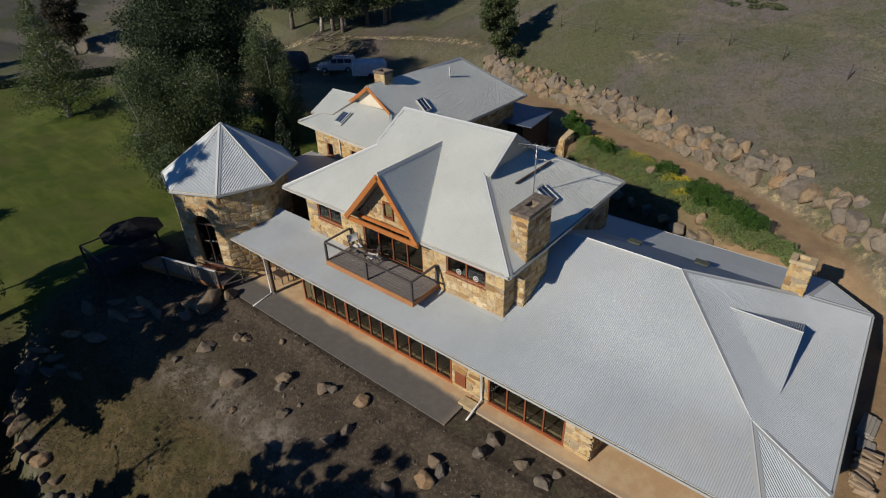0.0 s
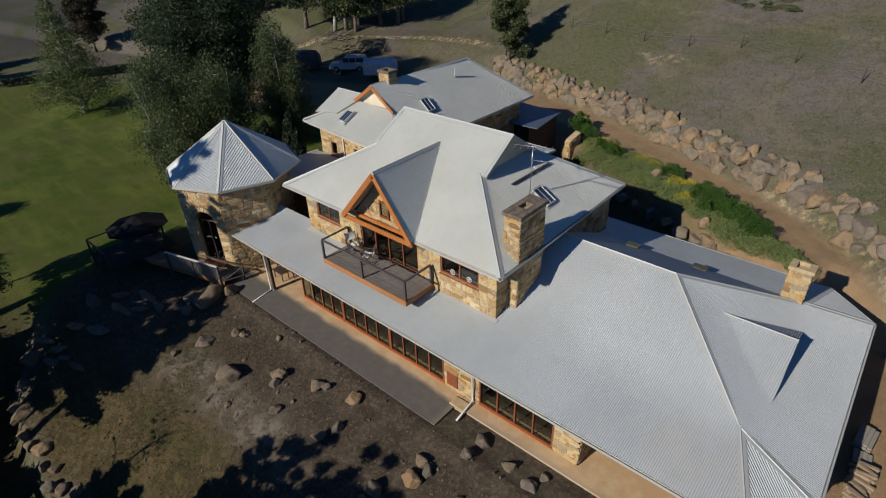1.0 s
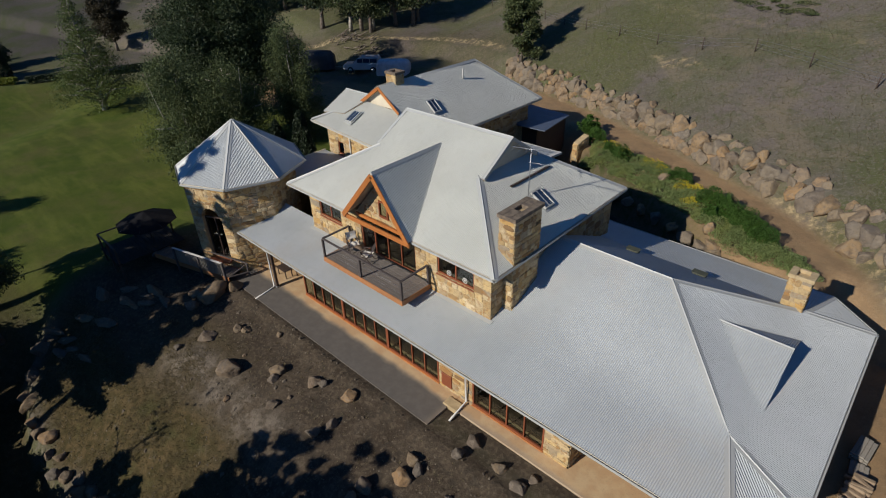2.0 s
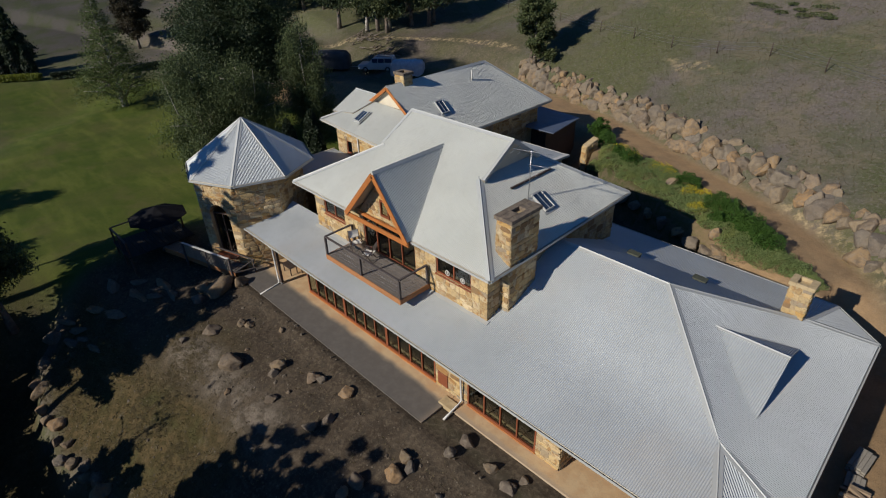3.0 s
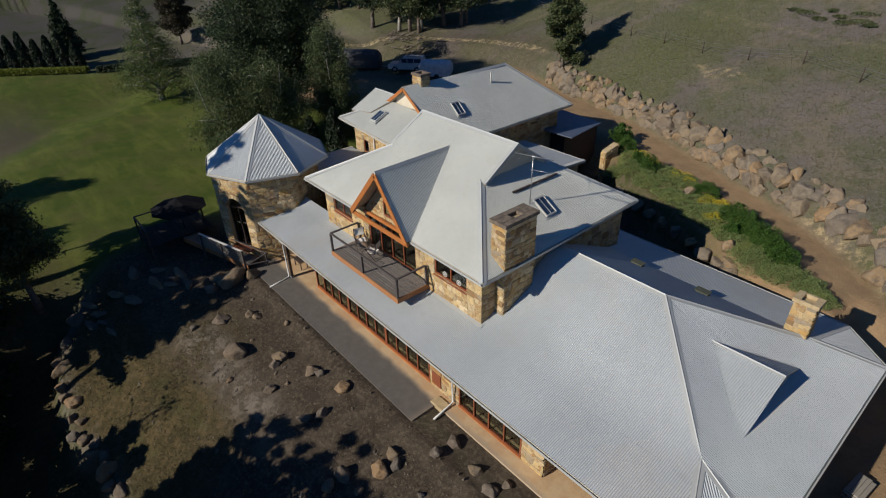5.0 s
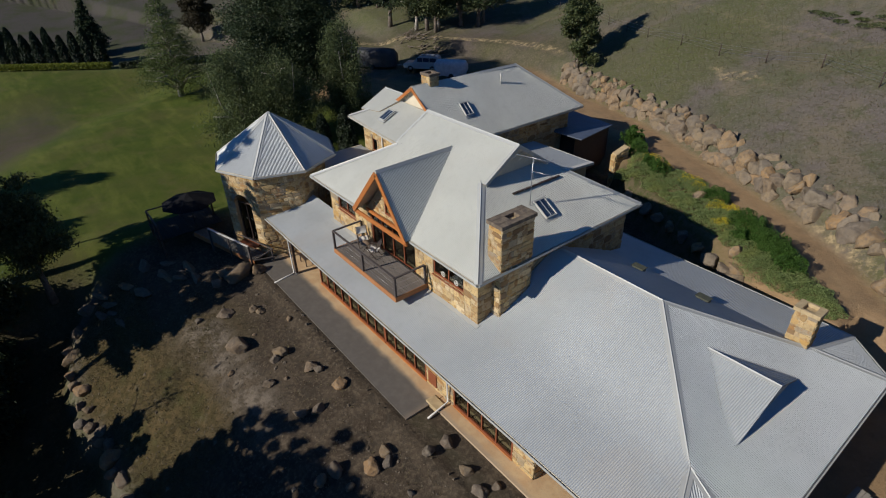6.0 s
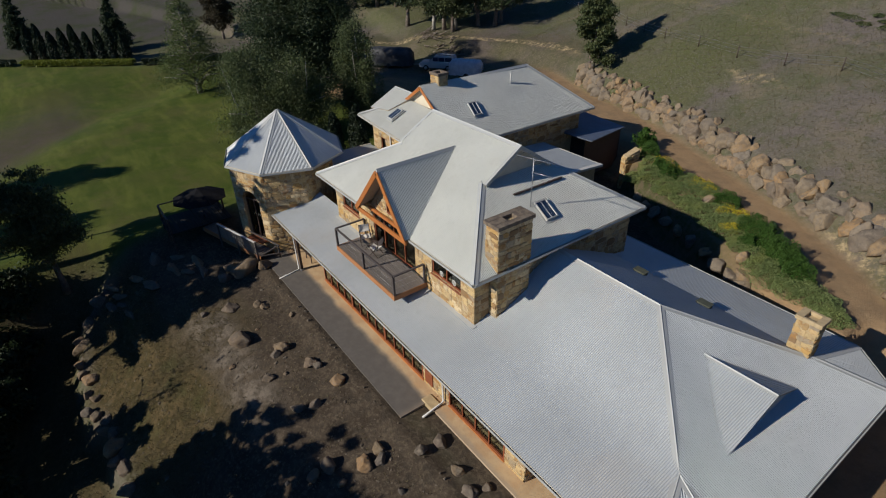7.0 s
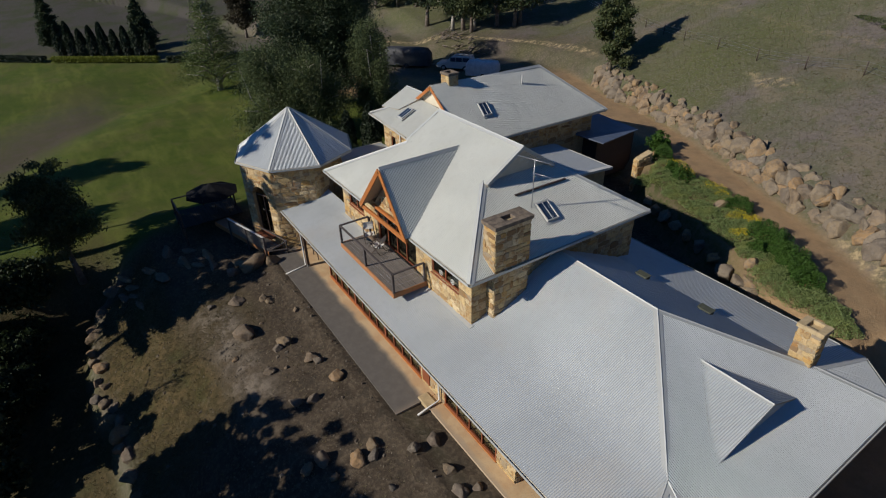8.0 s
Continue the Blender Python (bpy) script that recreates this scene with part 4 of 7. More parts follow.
# long and short quoins at the front corner
zq, rq = UZ0 - 0.08, random.Random(31)
while zq < UZ0 + UH - 0.1:
    hq = min(rq.uniform(0.22, 0.36), UZ0 + UH - zq)
    long = rq.uniform(0.38, 0.44)
    bm = bmesh.new()
    deep = rq.uniform(2.85, 3.15)
    box_bm(bm, (-long, 2.607, zq), (0.022, deep, zq + hq - 0.008), 0.012)
    part("quoin_stone", bm_mesh("quoin_stone", bm), STONE, side)
    bm = bmesh.new()
    box_bm(bm, (-0.05, deep + 0.01, zq + rq.uniform(0, 0.03)), (rq.uniform(0.012, 0.024), 3.4, zq + hq - 0.02), 0.012)
    part("quoin_stone", bm_mesh("quoin_stone", bm), STONE, side)
    zq += hq
wall_boxes("back_wall", (-UW, 12.43, 2.0), X, Y, UW, 3.3, 0.35, [], MORTAR, house)
wall_boxes("side_wall", (-UW, 2.98, 2.7), Y, -X, 9.1, 2.6, 0.35, [], MORTAR, house)
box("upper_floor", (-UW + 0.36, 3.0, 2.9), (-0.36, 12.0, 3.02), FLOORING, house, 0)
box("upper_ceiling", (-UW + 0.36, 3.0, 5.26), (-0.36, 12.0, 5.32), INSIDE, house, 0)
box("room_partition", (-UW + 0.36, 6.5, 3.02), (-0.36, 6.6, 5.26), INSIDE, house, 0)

# lower front wall
LX0, LX1, LY, LH, FZ = -11.4, 5.2, 0.85, 2.55, -0.35
holes_l = [(0.0, 10.04, 0.08, 2.35), (11.95, 15.48, 0.08, 2.35), (10.22, 10.8, 0.2, 0.9)]
lw = wall_boxes("lower_front_wall", (LX0, LY, FZ), X, -Y, LX1 - LX0, LH, 0.35, holes_l, MORTAR, house)
stonework(lw, (LX0, LY, FZ), X, -Y, LX1 - LX0, LH, holes_l, 11)
for k in range(3):
    u0 = k * 3.345
    window(house, (LX0, LY, FZ), X, -Y, u0, u0 + 3.335, 0.1, 2.33, 4, REDWOOD, True, 0.1, 0.08, "window_wall")
window(house, (LX0, LY, FZ), X, -Y, 11.95, 15.48, 0.1, 2.33, 4, REDWOOD, True, 0.1, 0.08, "window_wall")
box("meter_box", (LX0 + 10.22, LY - 0.06, FZ + 0.2), (LX0 + 10.8, LY + 0.1, FZ + 0.9), REDWOOD, house, 0.01, "small red timber meter box door")
sw = wall_boxes("lower_end_wall", (LX1, LY, FZ), Y, X, 2.4, LH, 0.35, [], MORTAR, house)
stonework(sw, (LX1, LY, FZ), Y, X, 2.4, LH, [], 12)
wall_boxes("lower_end_wall", (LX0, LY + 0.36, FZ), Y, -X, 2.0, LH, 0.3, [], MORTAR, house)
# core walls under the skirt
wall_boxes("core_wall", (9.4, 3.05, FZ), Y, X, 8.4, 2.85, 0.3, [], MORTAR, house)
wall_boxes("core_wall", (LX1, 3.05, FZ), X, -Y, 9.4 - LX1, 2.85, 0.3, [], MORTAR, house)
wall_boxes("core_wall", (-4.0, 13.6, FZ), X, Y, 13.4, 2.5, 0.3, [], MORTAR, house)
wall_boxes("porch_wall", (-17.0, 2.63, FZ), X, -Y, 5.5, 2.9, 0.3, [(1.2, 2.3, 0.05, 2.1)], MORTAR, house)
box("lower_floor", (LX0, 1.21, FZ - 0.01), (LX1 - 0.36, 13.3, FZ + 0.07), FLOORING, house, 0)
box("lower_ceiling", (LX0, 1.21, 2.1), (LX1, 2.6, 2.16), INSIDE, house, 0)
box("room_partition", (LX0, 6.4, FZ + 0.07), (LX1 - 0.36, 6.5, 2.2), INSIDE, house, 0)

# chimneys
def chimney(name, x0, x1, y0, y1, z0, z1, seed, size, cap_over, parent, cap_mat=None):
    cap_mat = cap_mat or CAPSTONE
    bm = bmesh.new()
    box_bm(bm, (x0, y0, z0), (x1, y1, z1), 0.02)
    ob = part(name, bm_mesh(name, bm), MORTAR, parent, "sandstone chimney stack with a thick stone cap")
    h = z1 - z0
    stonework(ob, (x0, y0, z0), X, -Y, x1 - x0, h, (), seed, size)
    stonework(ob, (x1, y0, z0), Y, X, y1 - y0, h, (), seed + 1, size)
    stonework(ob, (x1, y1, z0), -X, Y, x1 - x0, h, (), seed + 2, size)
    stonework(ob, (x0, y1, z0), -Y, -X, y1 - y0, h, (), seed + 3, size)
    bm = bmesh.new()
    c = cap_over
    ym = (y0 + y1) / 2
    for lo, hi in (((x0 - c, y0 - c, z1), (x0 + 0.2, y1 + c, z1 + 0.17)), ((x1 - 0.2, y0 - c, z1), (x1 + c, y1 + c, z1 + 0.17)),
                   ((x0 + 0.2, y0 - c, z1), (x1 - 0.2, ym - 0.25, z1 + 0.17)), ((x0 + 0.2, ym + 0.25, z1), (x1 - 0.2, y1 + c, z1 + 0.17))):
        box_bm(bm, lo, hi, 0.015)
    part("chimney_cap", bm_mesh("chimney_cap", bm), cap_mat, ob)
    return ob


chimney("chimney", -0.3, 0.46, 3.42, 5.22, 2.7, 7.35, 20, 0.85, 0.08, house)
chimney("chimney", 8.6, 9.42, 11.2, 11.8, 2.2, 4.5, 30, 0.8, 0.07, house, MORTAR)

# ---- turret ----
turret = thing("turret", (-18.35, 2.1, 0), "eight-sided sandstone turret with a pointed corrugated iron roof", "turret")
T_C, T_R, T_Z, T_A = Vector((-18.6, 2.25, 0)), 3.74, 5.12, Vector((-18.42, 2.2, 7.76))
T_N = 8


def ring(radius, z, turn=-42.8):
    return [T_C + Vector((radius * math.cos(radians(turn + 45 * k)), radius * math.sin(radians(turn + 45 * k)), z)) for k in range(T_N)]


eave = ring(T_R, T_Z)
tris = [[eave[k], eave[(k + 1) % T_N], T_A] for k in range(T_N)]
tn = [plane_of([tuple(p) for p in t])[0] for t in tris]
for k, t in enumerate(tris):
    mid = (t[0] + t[1]) / 2 - T_C
    corrugated("roof", [tuple(p) for p in t], (mid.x, mid.y), turret)
    slab("roof_lining", [tuple(p) for p in t], 0.05, SOFFIT, turret, 0.03)
    gutter("gutter", t[0], t[1], turret, (mid.x, mid.y), 0.1)
    fascia("fascia", t[0], t[1], turret, 0.14, CREAM)
    cap("hip_cap", t[0], T_A, turret, tn[k - 1], tn[k], 0.13)
foot = [p + Vector((-0.1, -0.24, 0)) for p in ring(T_R - 0.42, -0.6)]
for k in range(T_N):
    a, b = foot[k], foot[(k + 1) % T_N]
    along = (b - a).normalized()
    out = Vector((along.y, -along.x, 0))
    width = (b - a).length
    holes = [(0.64, 1.96, 0.95, 3.62), (0.67, 1.93, 3.62, 3.84), (0.75, 1.85, 3.84, 4.04), (0.88, 1.72, 4.04, 4.19), (1.05, 1.55, 4.19, 4.27)] if k == 7 else []
    w = wall_boxes("turret_wall", a, along, out, width, 5.65, 0.35, holes, MORTAR, turret)
    if k in (5, 6, 7, 0, 1):
        stonework(w, a, along, out, width, 5.65, holes, 40 + k)
    if holes:
        window(turret, a, along, out, 0.65, 1.95, 0.98, 3.6, 2, DARKWOOD, False, 0.1, 0.3, "arched_window")
        sill = a + along * 1.3 + out * 0.12
        bar("threshold", sill - along * 0.72 + Z1 * 0.93, sill + along * 0.72 + Z1 * 0.93, 0.5, 0.09, REDWOOD, turret, label="red-stained timber threshold")
        basis = Matrix((along, out, Z1)).transposed().to_4x4()
        basis.translation = a
        for j in range(11):
            bm = bmesh.new()
            a0, a1 = math.pi * j / 11, math.pi * (j + 1) / 11 - 0.03
            pts = [(1.3 + rr * math.cos(t), yy, 3.62 + rr * math.sin(t)) for yy in (0.05, -0.3) for rr, t in ((0.63, a0), (0.63, a1), (0.87, a1), (0.87, a0))]
            vs = [bm.verts.new(basis @ Vector(p)) for p in pts]
            for f in ((0, 1, 2, 3), (7, 6, 5, 4), (0, 4, 5, 1), (2, 6, 7, 3), (1, 5, 6, 2), (3, 7, 4, 0)):
                bm.faces.new([vs[i] for i in f])
            bmesh.ops.recalc_face_normals(bm, faces=bm.faces)
            part("arch_stone", bm_mesh("arch_stone", bm), STONE, turret)

# ---- back wing ----
wing = thing("back_wing", (-15.6, 15, 0), "stone rear wing with a steep corrugated iron roof and gablet", "house")
BX, BR, BE = -15.6, 8.14, 5.1
B_A, B_Z = (BX - 0.15, 10.85, BR), (BX, 20.04, BR)
B_GR, B_GL = (-13.95, 10.85, 6.82), (-17.75, 10.85, 6.82)
B_FR, B_FL = (-12.0, 8.4, 5.3), (-19.95, 8.4, 5.85)
B_BR, B_BL = (-12.1, 23.8, BE), (-19.2, 23.8, BE)
B_HL, B_HR = (-17.75, 11.05, 6.85), (-13.95, 11.05, 6.82)
right_b = [B_A, B_Z, B_BR, (-12.1, 8.6, BE), B_GR]
left_b = [B_Z, B_A, B_GL, (-19.3, 10.6, 5.55), B_BL]
hip_b = [B_FL, B_FR, B_HR, B_HL]
end_b = [B_BL, B_BR, B_Z]
side_b = [(-19.75, 11.4, 7.23), (-17.0, 11.4, 7.23), (-17.9, 9.6, 6.33), (-19.75, 9.3, 6.2)]
for poly, fall in ((right_b, (1, 0)), (left_b, (-1, 0)), (hip_b, (0, -1)), (end_b, (0, 1)), (side_b, (0, -1))):
    corrugated("roof", poly, fall, wing, ROOF_OLD)
    slab("roof_lining", poly, 0.07, SOFFIT, wing, 0.04)
BN = [plane_of(p)[0] for p in (right_b, left_b, hip_b, end_b)]
cap("ridge_cap", B_A, B_Z, wing, BN[0], BN[1])
cap("hip_cap", B_Z, B_BR, wing, BN[0], BN[3])
cap("hip_cap", B_HL, B_FL, wing, BN[2], BN[1], 0.12)
cap("ridge_cap", (-19.75, 11.4, 7.23), (-17.0, 11.4, 7.23), wing, (0, -0.44, 0.9), (0, 0.44, 0.9), 0.12)
slab("roof", [(-19.75, 11.4, 7.23), (-17.0, 11.4, 7.23), (-17.6, 13.2, 6.3), (-19.75, 13.4, 6.2)], 0.05, ROOF, wing)
verts = [(-17.6, 11.15, 6.8), (-14.1, 11.15, 6.8), (BX - 0.15, 11.15, 8.0)]
verts += [(x, y + 0.1, z) for x, y, z in verts]
part("gablet_wall", mesh_from("gablet_wall", verts, [(0, 1, 2), (5, 4, 3), (0, 3, 4, 1), (1, 4, 5, 2), (2, 5, 3, 0)]), CREAM, wing, "cream boarded gablet wall")
for g in (B_GR, B_GL):
    bar("verge_board", Vector(g) + Vector((0, -0.03, -0.08)), Vector(B_A) + Vector((0, -0.03, -0.09)), 0.05, 0.2, ORANGE, wing)
for a, b, o in ((B_FL, B_FR, (0, -1)), ((-12.1, 8.6, BE), B_BR, (1, 0)), (B_BR, B_BL, (0, 1))):
    fascia("fascia", a, b, wing, 0.17)
    gutter("gutter", a, b, wing, o)
holes_b = [(1.0, 1.6, 3.6, 4.5), (3.3, 4.4, 3.3, 4.5)]
w = wall_boxes("wing_front_wall", (-19.3, 9.1, 0), X, -Y, 6.5, 5.6, 0.3, holes_b, MORTAR, wing)
stonework(w, (-19.3, 9.1, 2.8), X, -Y, 6.5, 2.8, [(1.0, 1.6, 0.8, 1.7), (3.3, 4.4, 0.5, 1.7)], 60)
window(wing, (-19.3, 9.1, 0), X, -Y, 1.0, 1.6, 3.6, 4.5, 1, REDWOOD)
window(wing, (-19.3, 9.1, 0), X, -Y, 3.3, 4.4, 3.3, 4.5, 1, REDWOOD)
w = wall_boxes("wing_side_wall", (-12.8, 9.4, 0), Y, X, 13.7, 5.1, 0.3, [], MORTAR, wing)
stonework(w, (-12.8, 9.4, 2.6), Y, X, 13.7, 2.5, (), 61, 1.2)
wall_boxes("wing_side_wall", (-19.3, 9.4, 0), Y, -X, 13.7, 5.0, 0.3, [], MORTAR, wing)
wall_boxes("wing_back_wall", (-19.0, 23.1, 0), X, Y, 5.9, 5.0, 0.3, [], MORTAR, wing)
tube("downpipe", [(-16.9, 9.02, 5.2), (-16.9, 9.02, 2.2)], 0.045, WHITE, wing)
tube("vent_pipe", [(-14.73, 17.76, 7.2), (-14.73, 17.76, 8.05)], 0.05, WHITE, wing, label="white plumbing vent pipe")
chimney("chimney", -16.35, -15.45, 12.1, 12.85, 6.6, 8.62, 70, 0.8, 0.06, wing)
# low link roofs behind the upper storey
for poly, fall in (([(-12.8, 13.0, 3.7), (-12.8, 19.4, 3.2), (-7.5, 19.4, 3.2), (-7.5, 12.9, 3.7)], (0, 1)),
                   ([(-19.85, 4.4, 3.55), (-12.5, 4.4, 3.55), (-12.5, 9.05, 3.5), (-19.85, 9.05, 3.5)], (0, 1))):
    corrugated("link_roof", poly, fall, wing)
    slab("roof_lining", poly, 0.08, SOFFIT, wing, 0.04)
wall_boxes("link_wall", (-19.6, 4.9, -0.6), Y, -X, 4.1, 4.0, 0.25, [], MORTAR, wing)
bar("link_verge", (-19.88, 4.9, 3.5), (-19.88, 9.1, 3.46), 0.1, 0.18, CREAM, wing)
wall_boxes("link_wall", (-7.7, 13.2, 0), Y, X, 6.0, 3.05, 0.25, [], MORTAR, wing)
wall_boxes("link_wall", (-12.8, 19.2, 0), X, Y, 5.0, 3.05, 0.25, [], MORTAR, wing)
lean = [(-12.45, 21.2, 3.62), (-16.5, 27.4, 3.1), (-11.25, 26.7, 3.15), (-10.3, 21.8, 3.42)]
slab("lean_to_roof", lean, 0.07, SHADEROOF, wing, 0.0, "smooth lean-to roof with blue shade put into its colour")
# These walls get the dark timber colour in place of the lean-to's shade.
wall_boxes("link_wall", (-11.4, 22.4, 0), Y, X, 4.0, 3.0, 0.25, [], DARKWOOD, wing)
wall_boxes("link_wall", (-12.75, 22.4, 0), X, -Y, 1.1, 3.05, 0.2, [], DARKWOOD, wing)
wall_boxes("link_wall", (-16.5, 26.6, 0), X, Y, 5.0, 2.9, 0.25, [], DARKWOOD, wing)
gutter("gutter", (-12.8, 19.4, 3.2), (-7.5, 19.4, 3.2), wing, (0, 1), 0.12)
bar("link_verge", (-7.42, 13.0, 3.7), (-7.42, 19.4, 3.2), 0.3, 0.16, WHITE, wing)


# ---- things on the roofs ----
def on_plane(n, p, x, y):
    """Height of a plane with normal n through p at x, y."""
    return p[2] - (n[0] * (x - p[0]) + n[1] * (y - p[1])) / n[2]


def skylight(at, n, along, w, h, label, up=0.12):
    """An opening roof window: steel frame round dark glass, lying on a roof with normal n."""
    n = Vector(n).normalized()
    u = Vector(along)
    u = (u - n * u.dot(n)).normalized()
    v = n.cross(u)
    m = Matrix((u, v, n)).transposed().to_4x4()
    m.translation = at
    ob = thing("skylight", at, label, "skylight", "roof windows")
    bm = bmesh.new()
    for lo, hi in (((-w / 2, -h / 2, 0), (-w / 2 + 0.06, h / 2, up)), ((w / 2 - 0.06, -h / 2, 0), (w / 2, h / 2, up)),
                   ((-w / 2 + 0.06, -h / 2, 0), (w / 2 - 0.06, -h / 2 + 0.06, up)), ((-w / 2 + 0.06, h / 2 - 0.06, 0), (w / 2 - 0.06, h / 2, up))):
        box_bm(bm, lo, hi, 0.01, m)
    part("frame", bm_mesh("frame", bm), FLASH, ob)
    bm = bmesh.new()
    box_bm(bm, (-w / 2 + 0.06, -h / 2 + 0.06, up * 0.5), (w / 2 - 0.06, h / 2 - 0.06, up * 0.62), 0, m)
    part("pane", bm_mesh("pane", bm), DARKGLASS, ob)
    bm = bmesh.new()
    box_bm(bm, (-0.025, -h / 2 + 0.06, up * 0.63), (0.025, h / 2 - 0.06, up * 0.9), 0.005, m)
    part("glazing_bar", bm_mesh("glazing_bar", bm), STEEL, ob)
    bm = bmesh.new()
    box_bm(bm, (-w / 2 - 0.07, -h / 2 - 0.14, 0.012), (w / 2 + 0.07, h / 2 + 0.07, 0.026), 0.004, m)
    part("flashing", bm_mesh("flashing", bm), FLASH, ob)
    return ob


skylight((-1.02, 7.5, on_plane(NR, U_FR, -1.02, 7.5)), NR, (0, 1, 0), 0.7, 1.0, "steel-framed skylight with dark glass on the upper roof")
skylight((-13.75, 13.75, on_plane(BN[0], B_Z, -13.75, 13.75)), BN[0], (0, 1, 0), 0.7, 1.0, "steel-framed skylight with dark glass on the rear roof")
skylight((-16.95, 9.6, on_plane(BN[2], B_FL, -16.95, 9.6)), BN[2], (1, 0, 0), 0.6, 1.0, "steel-framed skylight with dark glass on the rear hip")


def roof_vent(x, y):
    z = on_plane(BC, L_RR, x, y)
    ob = thing("roof_vent", (x, y, z), "low green-brown metal vent cowl on the back roof slope", "roof vent", "roof vents")
    bm = bmesh.new()
    box_bm(bm, (x - 0.28, y - 0.16, z - 0.05), (x + 0.28, y + 0.16, z + 0.14), 0.02)
    part("cowl", bm_mesh("cowl", bm), VENTGREEN, ob)
    bm = bmesh.new()
    box_bm(bm, (x - 0.32, y - 0.19, z + 0.141), (x + 0.32, y + 0.19, z + 0.165), 0.01)
    part("lid", bm_mesh("lid", bm), VENTGREEN, ob)


VENTGREEN = plain("vent_paint", (0.05, 0.055, 0.038), (0.075, 0.078, 0.052), 5.0, 0.7)
roof_vent(2.27, 10.6)
roof_vent(5.38, 10.75)
bar_z = on_plane(NR, U_FR, -2.03, 8.0)
rail = thing("snow_rail", (-2.03, 8.0, bar_z), "dark timber batten lying across the upper roof slope", "batten")
bar("batten", (-2.05, 6.5, bar_z + 0.07), (-2.02, 9.5, bar_z + 0.07), 0.1, 0.06, DARKWOOD, rail)
for y in (6.8, 8.0, 9.2):
    box("bracket", (-2.07, y - 0.03, bar_z - 0.01), (-1.99, y + 0.03, bar_z + 0.045), STEEL, rail, 0.004)

# television antenna on a thin mast
az = on_plane(NR, U_FR, -1.37, 6.9)
mast = thing("antenna", (-1.37, 6.9, az), "tall steel television antenna mast on the upper roof", "antenna")
tube("mast", [(-1.37, 6.9, az - 0.02), (-1.33, 6.88, az + 2.33)], 0.022, STEEL, mast, 6)
for z, before, after, k, wide in ((2.28, 0.85, 0.95, 6, 0.5), (1.68, 0.1, 0.95, 4, 0.2)):
    way, across = Vector((0.96, 0.28, 0.0)), Vector((-0.28, 0.96, 0.0))
    top = Vector((-1.33, 6.88, az + z))
    tube("boom", [top - way * before, top + way * after], 0.016, STEEL, mast, 5)
    for i in range(k):
        c = top + way * (-before + (before + after) * (i + 0.4) / k)
        tube("element", [c - across * (wide - 0.03 * i), c + across * (wide - 0.03 * i)], 0.01, STEEL, mast, 4)
for dx, dy in ((1.2, 0.6), (-0.6, 1.6), (0.3, -1.5)):
    fx, fy = -1.37 + dx, 6.9 + dy
    tube("guy_wire", [(-1.34, 6.88, az + 1.6), (fx, fy, on_plane(NR, U_FR, fx, fy) + 0.02)], 0.004, STEEL, mast, 4)

# ---- balcony ----
balcony = thing("balcony", (-6.2, 1.7, 3.0), "weathered timber balcony with a dark post-and-rail edge", "balcony")
BYF, BYB, BX0, BX1, BZ = 0.8, 2.6, -9.0, -3.4, 3.2
n_planks = 13
for k in range(n_planks):
    y0 = BYF + 0.05 + k * (BYB - BYF - 0.05) / n_planks
    bm = bmesh.new()
    box_bm(bm, (BX0 + 0.03, y0, BZ - 0.03), (BX1 - 0.03, y0 + (BYB - BYF - 0.05) / n_planks - 0.012, BZ), 0.004)
    part("plank", bm_mesh("plank", bm), DECK, balcony)
box("fascia", (BX0, BYF, BZ - 0.26), (BX1, BYF + 0.045, BZ + 0.005), CEDARFACE, balcony, 0.006, "faded orange timber fascia")
for x in (BX0, BX1 - 0.045):
    box("fascia", (x, BYF + 0.046, BZ - 0.26), (x + 0.045, BYB, BZ + 0.004), CEDARFACE, balcony, 0.006, "faded orange timber fascia")
for x in (-8.0, -6.6, -5.2, -4.2):
    box("joist", (x, BYF + 0.05, BZ - 0.2), (x + 0.06, BYB, BZ - 0.032), DARKWOOD, balcony, 0)
posts = [(BX0 + 0.06, BYF + 0.06), (-6.2, BYF + 0.06), (BX1 - 0.06, BYF + 0.06), (BX0 + 0.06, BYB - 0.1), (BX1 - 0.06, BYB - 0.1)]
for x, y in posts:
    box("post", (x - 0.05, y - 0.05, BZ - 0.02), (x + 0.05, y + 0.05, BZ + 0.98), RAILWOOD, balcony, 0.008)
rail_runs = [(posts[0], posts[1]), (posts[1], posts[2]), (posts[0], posts[3]), (posts[2], posts[4])]
for (x0, y0), (x1, y1) in rail_runs:
    bar("rail", (x0, y0, BZ + 1.015), (x1, y1, BZ + 1.015), 0.11, 0.06, RAILWOOD, balcony, 0.008)
    for z in (0.35, 0.68):
        tube("wire", [(x0, y0, BZ + z), (x1, y1, BZ + z)], 0.004, STEEL, balcony, 4)


